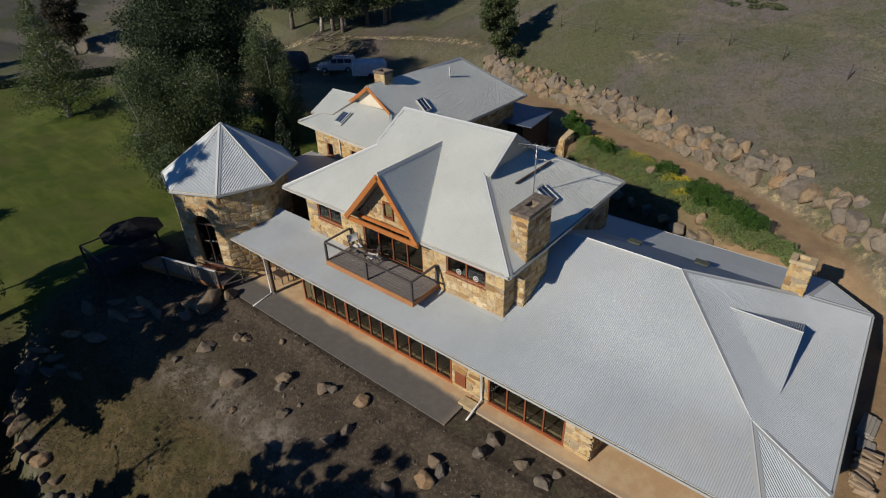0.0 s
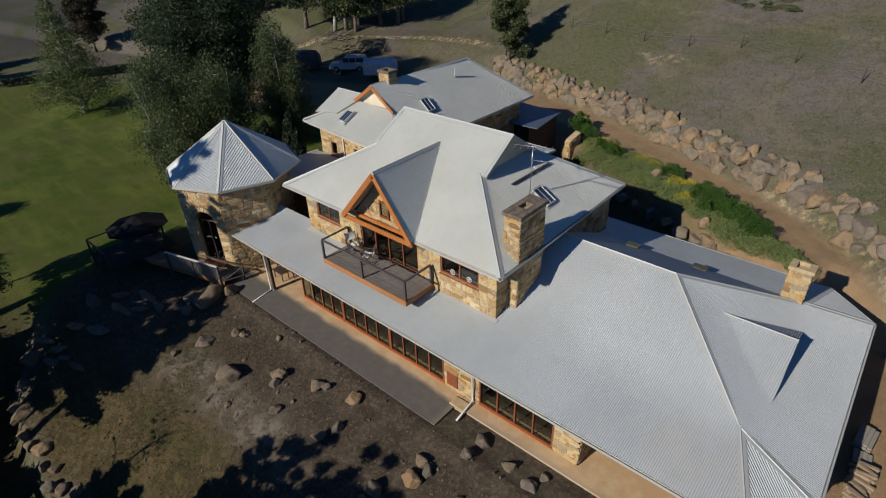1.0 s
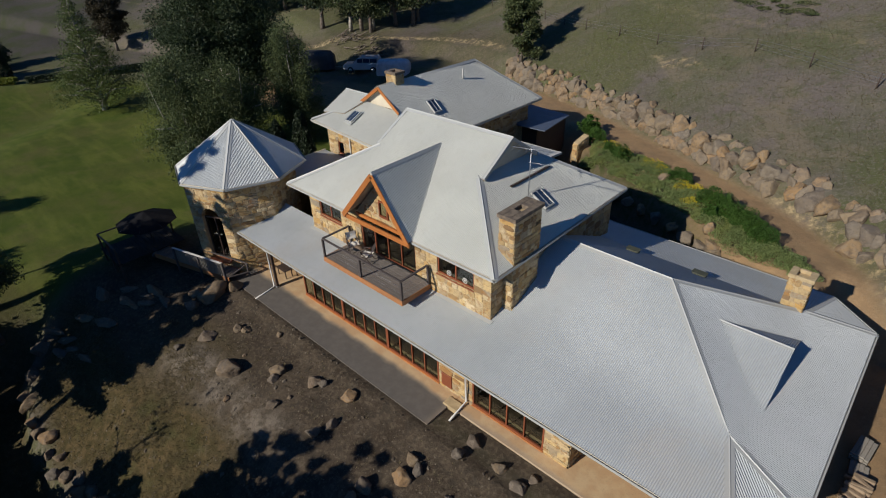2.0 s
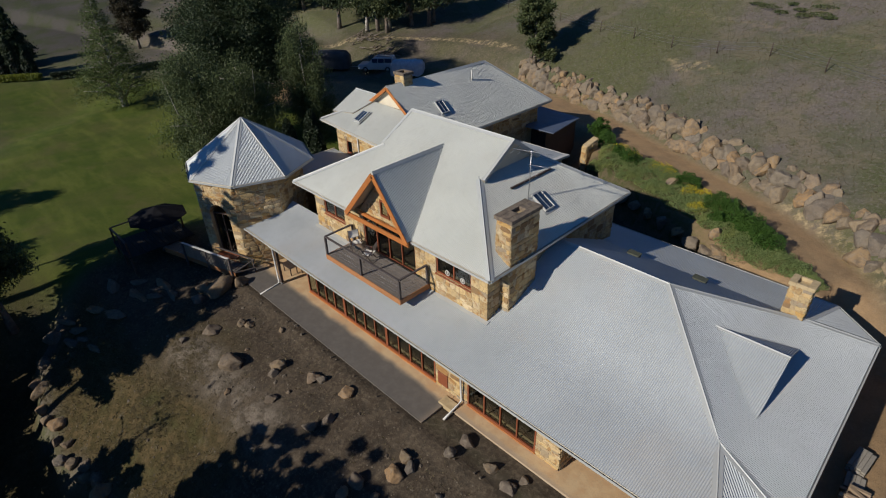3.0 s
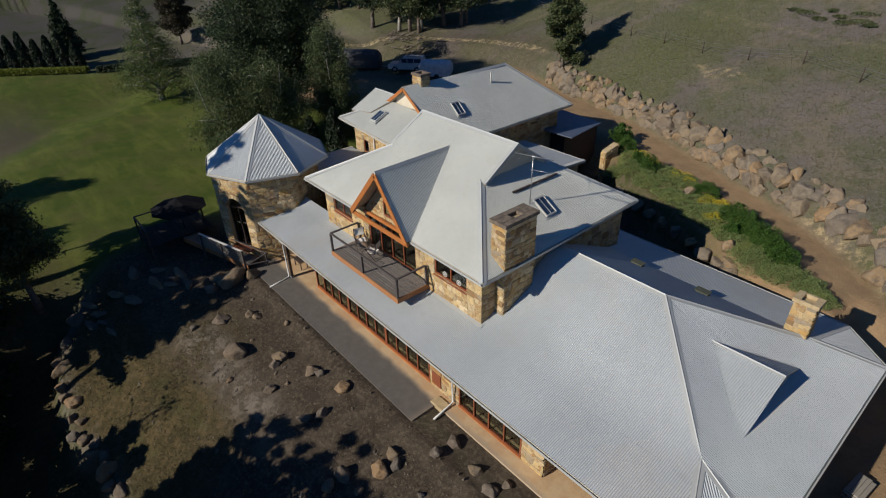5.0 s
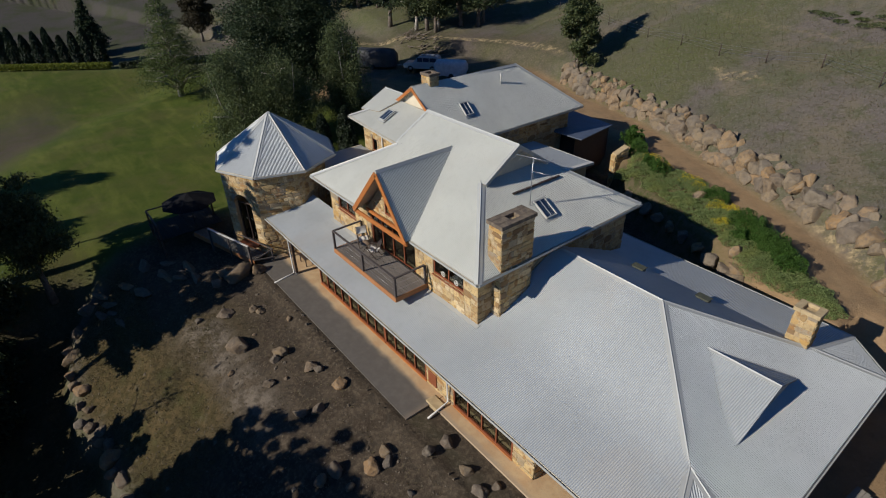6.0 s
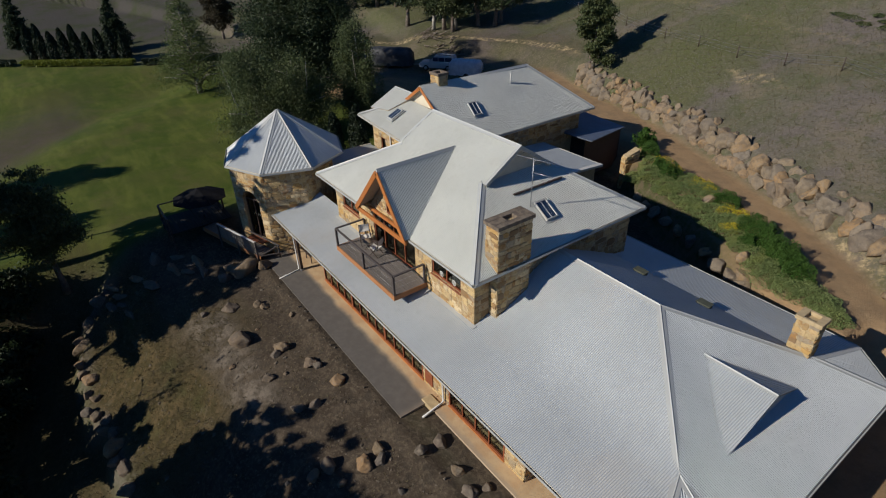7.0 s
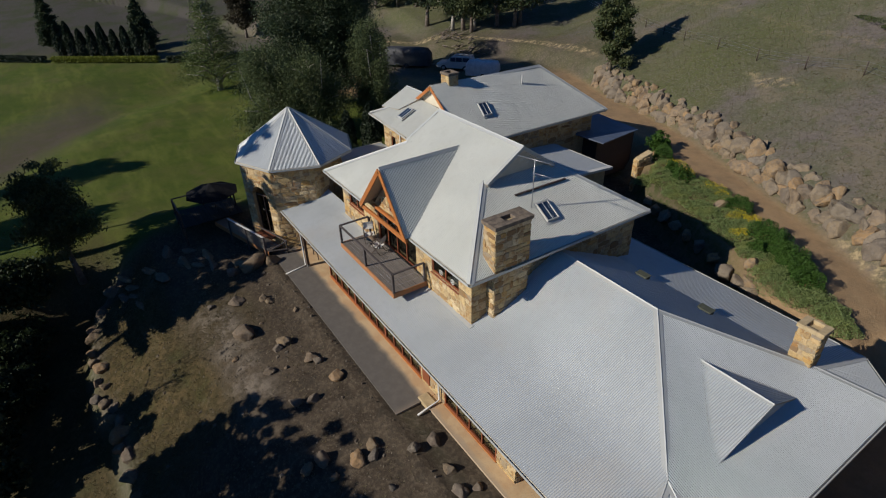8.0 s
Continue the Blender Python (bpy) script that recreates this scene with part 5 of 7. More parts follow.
def folding_chair(at, turn):
    """A folding canvas chair: crossed timber legs, seat, slung back."""
    x, y, z = at
    ob = thing("folding_chair", at, "dark-framed folding chair with white canvas seat and back", "chair", "balcony chairs")
    m = Matrix.Translation(at) @ Matrix.Rotation(radians(turn), 4, "Z")
    p = lambda a, b, c: m @ Vector((a, b, c))
    for s in (-0.26, 0.26):
        bar("leg", p(s, -0.25, 0.0), p(s, 0.25, 0.62), 0.03, 0.04, DARKWOOD, ob)
        bar("leg", p(s, 0.25, 0.0), p(s, -0.25, 0.62), 0.03, 0.04, DARKWOOD, ob)
        bar("armrest", p(s, -0.28, 0.63), p(s, 0.28, 0.63), 0.05, 0.03, DARKWOOD, ob)
        bar("back_post", p(s, 0.24, 0.42), p(s, 0.34, 0.98), 0.03, 0.035, DARKWOOD, ob)
    for name, rows in (("seat", [(-0.24, 0.46), (-0.08, 0.42), (0.1, 0.41), (0.24, 0.44)]), ("backrest", [(0.27, 0.6), (0.33, 0.72), (0.35, 0.84), (0.34, 0.97)])):
        verts = [p(s, a, b + d) for d in (0, -0.015) for a, b in rows for s in (-0.25, 0.25)]
        k = len(rows)
        faces = [(2 * i, 2 * i + 1, 2 * i + 3, 2 * i + 2) for i in range(k - 1)] + [(2 * k + 2 * i + 2, 2 * k + 2 * i + 3, 2 * k + 2 * i + 1, 2 * k + 2 * i) for i in range(k - 1)]
        part(name, mesh_from(name, verts, faces), CANVAS, ob)
    return ob


folding_chair((-8.2, 2.1, BZ), 70)
folding_chair((-6.95, 1.95, BZ), -60)
table = thing("side_table", (-7.6, 1.9, BZ), "small round timber side table on the balcony", "table")
tube("tabletop", [(-7.6, 1.95, BZ + 0.5), (-7.6, 1.95, BZ + 0.53)], 0.28, PALEWOOD, table, 16)
for k in range(3):
    a = 2.1 * k
    tube("leg", [(-7.6 + 0.22 * math.cos(a), 1.95 + 0.22 * math.sin(a), BZ), (-7.6 - 0.1 * math.cos(a), 1.95 - 0.1 * math.sin(a), BZ + 0.5)], 0.015, DARKWOOD, table, 6)

# ---- verandah posts and downpipes ----
def post(x, y, z0, z1):
    ob = thing("verandah_post", (x, y, z0), "square dark timber verandah post", "post", "verandah posts")
    box("shaft", (x - 0.07, y - 0.07, z0), (x + 0.07, y + 0.07, z1), DARKWOOD, ob, 0.01)
    box("shoe", (x - 0.085, y - 0.085, z0), (x + 0.085, y + 0.085, z0 + 0.12), STEEL, ob, 0.006)


for x in (-16.6, -13.3, 9.8):
    post(x, 0.22, -0.37, 2.24)
post(11.75, 2.4, -0.46, 2.24)
post(11.75, 8.0, -0.46, 2.24)


def downpipe(points, label):
    ob = thing("downpipe", points[-1], label, "downpipe", "downpipes")
    tube("pipe", points, 0.045, WHITE, ob, 8)
    tube("bracket", [Vector(points[1]) + Z1 * 0.03, Vector(points[1]) - Z1 * 0.03], 0.055, WHITE, ob, 8)


downpipe([(-13.45, -0.04, 2.2), (-13.45, 0.1, 1.95), (-13.45, 0.1, -0.26), (-13.42, 0.0, -0.32), (-13.3, -1.2, -0.36)], "white downpipe turning across the path at the verandah post")
downpipe([(0.3, -0.04, 2.2), (0.3, 0.66, 1.9), (0.3, 0.72, -0.12), (0.29, 0.62, -0.24), (0.34, -0.4, -0.36)], "white downpipe on the stone pier, running out over the step")

# ---- paths ----
strip = slab("path", [(-16.2, -1.13, -0.37), (-0.22, -1.13, -0.37), (-0.22, 0.84, -0.33), (-16.2, 0.84, -0.33)], 0.28, CONCRETE)
tagged(strip, "weathered grey concrete path, tan under the eave", "path", kind="structure")
patio = slab("patio", [(-0.21, 0.2, -0.35), (11.4, 0.2, -0.35), (11.4, 3.04, -0.342), (-0.21, 3.04, -0.342)], 0.4, CONCRETE)
tagged(patio, "tan concrete verandah floor with a grey outer edge", "patio", kind="structure")
porch = slab("porch_floor", [(-17.2, 0.845, -0.33), (-11.45, 0.845, -0.33), (-11.45, 2.62, -0.32), (-17.2, 2.62, -0.32)], 0.3, CONCRETE)
tagged(porch, "tan concrete porch floor under the verandah", "floor", kind="structure")
step = thing("step", (-0.1, 0.3, -0.5), "small pale stone step at the end of the path", "step")
box("tread", (-0.5, 0.1, -0.6), (0.27, 0.6, -0.28), MORTAR, step, 0.03)

for ox in (-2.35, -1.45):
    ornament = thing("round_ornament", (ox, 2.78, 4.05), "white ring-shaped ornament standing on the window sill", "ornament", "window ornaments")
    ring_pts = [(ox + 0.12 * math.cos(radians(a)), 2.69, 4.2 + 0.12 * math.sin(radians(a))) for a in range(0, 361, 20)]
    tube("ring", ring_pts, 0.018, WHITE, ornament, 6)
    tube("hub", [(ox, 2.68, 4.2), (ox, 2.7, 4.2)], 0.045, WHITE, ornament, 8)
    for a in (30, 90, 150):
        c, q = math.cos(radians(a)) * 0.11, math.sin(radians(a)) * 0.11
        tube("spoke", [(ox - c, 2.69, 4.2 - q), (ox + c, 2.69, 4.2 + q)], 0.012, WHITE, ornament, 4)


def porch_chair(x, y, turn):
    """A dark slatted outdoor chair."""
    ob = thing("porch_chair", (x, y, -0.32), "dark slatted timber chair under the verandah", "chair", "porch chairs")
    m = Matrix.Translation((x, y, -0.32)) @ Matrix.Rotation(radians(turn), 4, "Z")
    p = lambda a, b, c: m @ Vector((a, b, c))
    for a in (-0.26, 0.26):
        bar("leg", p(a, -0.24, 0), p(a, -0.24, 0.62), 0.05, 0.05, DARKWOOD, ob)
        bar("leg", p(a, 0.24, 0), p(a, 0.3, 0.95), 0.05, 0.05, DARKWOOD, ob)
        bar("armrest", p(a, -0.28, 0.63), p(a, 0.28, 0.63), 0.07, 0.03, DARKWOOD, ob)
    for k in range(5):
        bar("seat_slat", p(-0.27, -0.22 + 0.1 * k, 0.42), p(0.27, -0.22 + 0.1 * k, 0.42), 0.08, 0.025, DARKWOOD, ob)
    for k in range(4):
        bar("back_slat", p(-0.26, 0.265 + 0.01 * k, 0.55 + 0.12 * k), p(0.26, 0.265 + 0.01 * k, 0.55 + 0.12 * k), 0.025, 0.08, DARKWOOD, ob)


porch_chair(-14.6, 1.8, 20)
porch_chair(-13.5, 1.9, -25)
ptable = thing("porch_table", (-14.0, 1.1, -0.32), "low dark timber table under the verandah", "table")
for k in range(5):
    bar("top_slat", (-14.4, 0.95 + 0.11 * k, 0.2), (-13.5, 0.95 + 0.11 * k, 0.2), 0.1, 0.03, DARKWOOD, ptable)
for a, b in ((-14.32, 0.98), (-13.58, 0.98), (-14.32, 1.38), (-13.58, 1.38)):
    bar("leg", (a, b, -0.32), (a, b, 0.19), 0.05, 0.05, DARKWOOD, ptable)
# ---- rocks ----
def rock_shape(seed, detail=2):
    bm = bmesh.new()
    bmesh.ops.create_icosphere(bm, subdivisions=detail, radius=1.0)
    off = Vector((seed * 7.3, seed * 3.1, seed * 1.7))
    r = random.Random(seed)
    cuts = [(Vector((r.gauss(0, 1), r.gauss(0, 1), r.gauss(0, 0.8))).normalized(), r.uniform(0.5, 0.82)) for _ in range(10)]
    for v in bm.verts:
        p = v.co.copy()
        p *= 1.04 + 0.34 * noise.noise(p * 0.9 + off)
        for n, d in cuts:
            over = p.dot(n) - d
            if over > 0:
                p -= n * over * 0.88
        v.co = p * (1 + 0.1 * noise.noise(p * 2.1 + off) + 0.05 * noise.noise(p * 4.7 + off) + 0.03 * noise.noise(p * 9 + off))
    return bm_mesh("rock", bm, True)


BOULDERS = [rock_shape(i + 1, 4) for i in range(12)]
for me in BOULDERS:
    me.materials.append(ROCK)
GARDEN = [rock_shape(i + 40, 4) for i in range(8)]
for me in GARDEN:
    me.materials.append(BASALT)


def rock_pose(r, x, y, z, s, squash=0.75):
    m = Matrix.Translation((x, y, z)) @ Euler((r.uniform(-0.4, 0.4), r.uniform(-0.4, 0.4), r.uniform(0, 6.28))).to_matrix().to_4x4()
    return m @ Matrix.Diagonal((s * r.uniform(0.8, 1.3), s * r.uniform(0.75, 1.1), s * squash * r.uniform(0.8, 1.15), 1))


rockwall = thing("boulder_wall", (-5, 31, 1), "long retaining wall of stacked tan and grey boulders", "retaining wall")
rr = random.Random(77)
inv = ORIGIN[rockwall.name].inverted()
for (ax, ay), (bx, by) in zip(WALL_FOOT, WALL_FOOT[1:]):
    if ax < -31 or ay < 4:
        continue
    d = Vector((bx - ax, by - ay, 0))
    n = Vector((-d.y, d.x, 0)).normalized()
    for row, (off, lift, size) in enumerate(((0.8, 0.05, 0.72), (1.35, 0.45, 0.74), (1.95, 0.2, 0.52))):
        t = rr.uniform(0, 0.7)
        while t < d.length:
            s = size * rr.uniform(0.6, 1.25) * (1.0 if ax > 0 else 0.95 if ax > -12 else 0.82)
            if rr.random() < ((0.02, 0.03, 0.35) if ax < 4 else (0.85, 0.08, 0.45))[row]:
                t += s * 1.3
                continue
            p = Vector((ax, ay, 0)) + d.normalized() * t + n * (off + rr.uniform(-0.2, 0.25))
            ob = new("boulder", rr.choice(BOULDERS))
            ob.parent = rockwall
            ob.matrix_parent_inverse = inv
            z = level(p.x, p.y)
            ob.matrix_basis = rock_pose(rr, p.x, p.y, z + lift * 0.3 * s - (0.2 if ax < 4 else 0.34) * s, s, 0.95)
            t += s * rr.uniform(0.8, 1.08)

# loose rocks in the front garden: x, y, size
LOOSE = [(-9.89, -4.82, 0.72), (-7.8, -3.34, 0.46), (-7.6, -3.75, 0.34), (-5.86, -2.73, 0.42), (-5.5, -2.45, 0.34), (-3.89, -2.23, 0.45), (-6.41, -4.61, 0.3), (-3.69, -4.27, 0.42), (-3.37, -3.64, 0.38), (-12.84, -4.34, 0.5),
         (-12.03, -3.04, 0.36), (-11.6, -2.85, 0.3), (-9.81, -1.94, 0.25), (0.62, -3.4, 0.46), (-0.23, -4.55, 0.5), (0.5, -2.67, 0.42), (0.95, -2.85, 0.3), (1.78, -0.56, 0.38), (1.72, -1.44, 0.36), (3.29, -0.81, 0.34),
         (4.49, -0.33, 0.28), (4.25, -1.01, 0.36), (-0.22, -5.22, 0.3), (-10.05, -3.81, 0.12), (0.78, -4.5, 0.25), (-6.13, -3.88, 0.15), (2.6, -2.9, 0.2), (-13.6, -5.6, 0.3), (-8.6, -5.7, 0.2), (5.6, -1.1, 0.3)]
BIG = [(-15.6, -2.6, 1.2), (-15.1, -1.5, 0.58), (-16.6, -3.0, 0.6), (-15.9, -3.6, 0.45), (-21.4, -10.2, 0.55), (-20.6, -11.2, 0.6), (-19.9, -11.9, 0.45), (-19.0, -11.9, 0.5), (-17.9, -12.2, 0.42), (-17.0, -12.2, 0.5), (-16.2, -11.9, 0.52),
       (-15.4, -12.3, 0.4), (-14.6, -11.9, 0.42), (-13.9, -12.4, 0.5), (-13.2, -12.1, 0.5), (-12.6, -11.7, 0.36), (-12.1, -12.0, 0.44), (-11.3, -11.6, 0.5), (-10.3, -11.6, 0.6), (-9.4, -11.8, 0.4), (-8.4, -11.5, 0.5), (-7.3, -11.6, 0.55), (-6.0, -11.6, 0.4), (-4.4, -11.8, 0.5)]
gr = random.Random(12)
for x, y, s in LOOSE + BIG:
    ob = new("garden_rock", gr.choice(GARDEN))
    flat = s > 1
    ob.matrix_basis = pose(x, y, level(x, y) + 0.1, 4, -8, 75) @ Matrix.Diagonal((0.98, 0.74, 0.62, 1)) if flat else rock_pose(gr, x, y, level(x, y) + s * 0.12, s * 0.9, 0.74)
    tagged(ob, "weathered brown fieldstone half sunk in bare garden soil" if s < 0.5 else "large lichened boulder set in the sloping garden", "rock", "garden rocks")
# low ledges of rock breaking through the shaded bank below the turret
for k in range(15):
    t = gr.random()
    x, y, s = -17.0 - 4.6 * t + gr.uniform(-1.0, 1.0), -4.0 - 5.8 * gr.random() - 0.6 * t, gr.uniform(0.25, 0.6)
    ob = new("rock_ledge", gr.choice(GARDEN))
    ob.matrix_basis = pose(x, y, level(x, y) - 0.04, gr.uniform(-12, 12), gr.uniform(-12, 12), gr.gauss(25, 18)) @ Matrix.Diagonal((1.9 * s, 0.7 * s, 0.42 * s, 1))
    tagged(ob, "low weathered ledge of rock in the shaded bank", "rock", "rock ledges")
# slabs of rock and a stone pier by the bed
pier = thing("stone_pier", (-8.4, 24.1, 0), "tall sandstone pier ending the garden retaining wall", "pier")
bm = bmesh.new()
low = [bm.verts.new(p) for p in ((-9.0, 23.75, -0.3), (-8.5, 23.62, -0.3), (-8.35, 25.0, -0.3), (-8.9, 25.1, -0.3))]
high = [bm.verts.new(p) for p in ((-8.98, 23.78, 2.3), (-8.52, 23.66, 2.25), (-8.37, 24.98, 2.62), (-8.88, 25.06, 2.66))]
bm.faces.new(high)
for k in range(4):
    bm.faces.new((low[k], low[(k + 1) % 4], high[(k + 1) % 4], high[k]))
bmesh.ops.bevel(bm, geom=list(bm.edges), offset=0.04, segments=1, affect="EDGES")
body = part("body", bm_mesh("body", bm), MORTAR, pier)
stonework(body, (-9.0, 23.74, -0.3), (0.5, -0.13, 0), (-0.13, -0.5, 0), 0.5, 2.5, (), 80, 0.8)
stonework(body, (-8.49, 23.63, -0.3), (0.15, 1.36, 0), (1.36, -0.15, 0), 1.35, 2.6, (), 81, 0.8)
for x, y, s in ((-5.7, 21.64, 0.5), (-4.69, 21.15, 0.5), (-3.57, 20.65, 0.55), (-2.39, 20.11, 0.45), (-1.26, 19.57, 0.5), (-0.08, 19.03, 0.5), (1.18, 18.51, 0.45), (2.3, 18.04, 0.6), (3.26, 17.66, 0.55),
                (4.19, 17.27, 0.6), (5.25, 16.82, 0.5), (6.22, 16.41, 0.5), (-1.4, 22.7, 0.5), (3.4, 18.1, 0.5), (7.38, 15.92, 0.5), (3.9, 17.5, 0.5)):
    ob = new("edging_rock", rr.choice(BOULDERS))
    ob.matrix_basis = rock_pose(rr, x, y, level(x, y) - 0.02 + s * 0.2, s, 0.8)
    tagged(ob, "pale edging boulder holding up the planted bed", "rock", "bed edging rocks")


# ---- plants ----
def leaf_cloud(name, centres, size, rng, droop=0.0, narrow=0.55):
    """One mesh of small leaves round the given places."""
    k = len(centres)
    a = rng.normal(size=(k, 3))
    if droop:
        a[:, 2] -= droop * 2
    a /= np.linalg.norm(a, axis=1)[:, None]
    b = np.cross(a, rng.normal(size=(k, 3)))
    b /= np.linalg.norm(b, axis=1)[:, None] + 1e-9
    s = size * rng.uniform(0.6, 1.35, (k, 1))
    a, b = a * s, b * s * narrow
    co = np.stack([centres - a, centres + b * 0.9 - a * 0.1, centres + a, centres - b * 0.9 - a * 0.1], 1).reshape(-1, 3)
    me = bpy.data.meshes.new(name)
    me.vertices.add(4 * k)
    me.vertices.foreach_set("co", co.ravel())
    me.loops.add(4 * k)
    me.loops.foreach_set("vertex_index", np.arange(4 * k))
    me.polygons.add(k)
    me.polygons.foreach_set("loop_start", np.arange(0, 4 * k, 4))
    me.update()
    return me


def tree(at, height, spread, base, leaves, bark, count, size, seed, label, style="round", name="tree", group="", lean=(0, 0), limbs=9, clumps=34, trunk=0.024):
    """A tapered trunk with limbs and a crown of leaf clumps."""
    r, rng = random.Random(seed), np.random.default_rng(seed)
    x, y = at
    z = level(x, y) - 0.1
    ob = thing(name, (x, y, z), label, "tree", group)
    wob = lambda s: r.uniform(-s, s)
    top = height * (0.95 if style in ("cone", "spindle") else 0.78)
    path, radii = [], []
    r0 = height * trunk
    for i in range(7):
        t = i / 6
        path.append(Vector((x + lean[0] * t * height + wob(0.02) * height * t, y + lean[1] * t * height + wob(0.02) * height * t, z + top * t)))
        radii.append(r0 * (1 - 0.85 * t) * (1.25 if i == 0 else 1))
    verts, faces = tube_data(path, radii, 8)
    centres = []
    if style == "spindle":
        pass
    else:
        for k in range(limbs):
            t = base + (1 - base) * (k + 0.5) / limbs * 0.92
            f = t * 6
            i = min(5, int(f))
            p = path[i].lerp(path[i + 1], f - i) if t < 1 else path[-1]
            ang = k * 2.4 + wob(0.5)
            f0 = (k + 0.5) / limbs
            reach = spread * ((1 - f0) * 0.92 + 0.06 if style == "cone" else 1 - f0 ** 1.6 * 0.55) * r.uniform(0.7, 1.05)
            rise = {"round": 0.45, "weep": 0.55, "cone": 0.4, "open": 0.6}[style] * reach
            q = p + Vector((math.cos(ang) * reach, math.sin(ang) * reach, rise))
            m = p.lerp(q, 0.5) + Vector((wob(0.1), wob(0.1), 0.12)) * reach
            v2, f2 = tube_data([p, m, q], [radii[min(i + 1, 6)] * (0.85 if style == "weep" else 0.6) + 0.015, radii[min(i + 1, 6)] * (0.6 if style == "weep" else 0.35) + 0.01, 0.02], 6)
            faces += [tuple(j + len(verts) for j in g) for g in f2]
            verts += v2
            centres += [(m, 0.42), (q, 0.36), (m.lerp(q, 0.6) + Vector((wob(0.3), wob(0.3), wob(0.2))) * reach, 0.34)]
        if style != "cone":
            mid = Vector((path[-1].x, path[-1].y, z + height * (base + 1) / 2))
            for _ in range(clumps):
                d = Vector((r.gauss(0, 1), r.gauss(0, 1), r.gauss(0, 1))).normalized() * r.uniform(0.55, 1.0)
                centres.append((mid + Vector((d.x * spread, d.y * spread, d.z * height * (1 - base) * 0.5)), r.uniform(0.16, 0.3)))
        centres.append((path[-1] + Vector((0, 0, height * 0.12)), 0.2))
    if style == "weep":
        for k in range(6):
            ang, reach = k * 2.4 + wob(0.4), spread * r.uniform(0.45, 0.9)
            foot, tip = path[1].lerp(path[3], r.random()), Vector((x + math.cos(ang) * reach, y + math.sin(ang) * reach, z + height * r.uniform(0.5, 0.8)))
            bow = foot.lerp(tip, 0.5) + Vector((math.cos(ang), math.sin(ang), -0.2)) * reach * 0.28
            v2, f2 = tube_data([foot, bow, tip], [0.055, 0.04, 0.012], 5)
            faces += [tuple(j + len(verts) for j in g) for g in f2]
            verts += v2
    part("trunk", mesh_from("trunk", verts, faces, True), bark, ob)
    if style == "spindle":
        t = rng.uniform(0, 1, count) ** 0.8
        prof = spread * np.minimum(1, 1.25 * np.sqrt(np.clip(1 - t, 0, 1))) * np.minimum(1, 0.55 + t * 2.2)
        ang = rng.uniform(0, 6.283, count)
        lump = 1 + 0.13 * np.sin(ang * 3 + t * 9 + seed) + 0.08 * np.sin(ang * 7 - t * 17)
        rad = prof * lump * (1 - 0.3 * rng.uniform(0, 1, count) ** 2)
        pts = np.stack([x + rad * np.cos(ang), y + rad * np.sin(ang), z + 0.15 + t * height * 0.98], -1)
        me = leaf_cloud("crown", pts, size, rng, -0.9, 0.5)
    else:
        share = np.array([c[1] for c in centres])
        weight = share.copy()
        if style == "cone":
            weight *= np.clip(1.1 - (np.array([c[0].z for c in centres]) - z) / height, 0.12, 1) ** 1.6
        pick = rng.choice(len(centres), count, p=weight / weight.sum())
        cs = np.array([tuple(c[0]) for c in centres])[pick]
        rad = (share[pick] * spread * (0.84 if style == "round" else 1.0))[:, None]
        if style == "cone":
            rad = rad * np.clip(1.1 - (cs[:, 2:3] - z) / height, 0.16, 0.8)
        d = rng.normal(size=(count, 3))
        d = d / np.linalg.norm(d, axis=1)[:, None] * rng.uniform(0.15, 1, (count, 1)) ** 0.5 * np.where(rng.uniform(0, 1, (count, 1)) < 0.22, 1.55, 1.0)
        pts = cs + d * rad * np.array([1.15, 1.15, 0.75])
        if style == "weep":
            pts[:, 2] -= rng.uniform(0, 1, count) ** 1.5 * height * 0.22
        pts[:, 2] = np.maximum(pts[:, 2], z + 0.4)
        me = leaf_cloud("crown", pts, size, rng, 0.7 if style in ("weep", "open") else 0.0)
    part("crown", me, leaves, ob)
    return ob


tree((-42.6, 14.6), 16.4, 6.0, 0.1, LEAF_DARK, BARK, 130000, 0.1, 1, "large dense dark green tree behind the lighter birches", limbs=17, clumps=90)
tree((-35.11, 6.18), 10.15, 3.21, 0.08, LEAF_BIRCH, PALEBARK, 52000, 0.072, 3, "pale-barked birch with thin drooping olive leaves", "weep", clumps=40)
tree((-32.57, 9.15), 9.77, 2.75, 0.12, LEAF_BIRCH, PALEBARK, 40000, 0.072, 4, "pale-barked birch with thin drooping olive leaves", "weep", clumps=34)
tree((-31.5, 14.8), 11.2, 1.9, 0.1, LEAF_BIRCH, PALEBARK, 46000, 0.07, 5, "tall weeping birch beside the rear wing", "weep", clumps=44, limbs=12)
tree((-49.0, 19.5), 13.5, 4.0, 0.12, LEAF_DARK, BARK, 70000, 0.09, 2, "dense dark green tree beside the far court", limbs=12, clumps=44)
tree((-30.4, 4.24), 4.59, 1.88, 0.1, LEAF_BIRCH, PALEBARK, 11000, 0.08, 6, "low straggling olive-leaved birch over the lawn edge", "weep", clumps=20)
tree((-58.23, 6.76), 13.01, 4.13, 0.03, LEAF_YOUNG, PALEBARK, 24000, 0.085, 7, "young open-branched green tree on the lawn", "cone", limbs=48)
tree((-86.0, 18.6), 8.8, 2.5, 0.2, LEAF_RUST, BARK, 15000, 0.15, 8, "rusty dark upright tree at the far edge of the paddock", limbs=12, clumps=30)
tree((-97.34, -8.72), 10.57, 2.28, 0.03, LEAF_DARK, BARK, 14000, 0.15, 9, "dark green upright tree behind the cypress row", "cone", limbs=40)
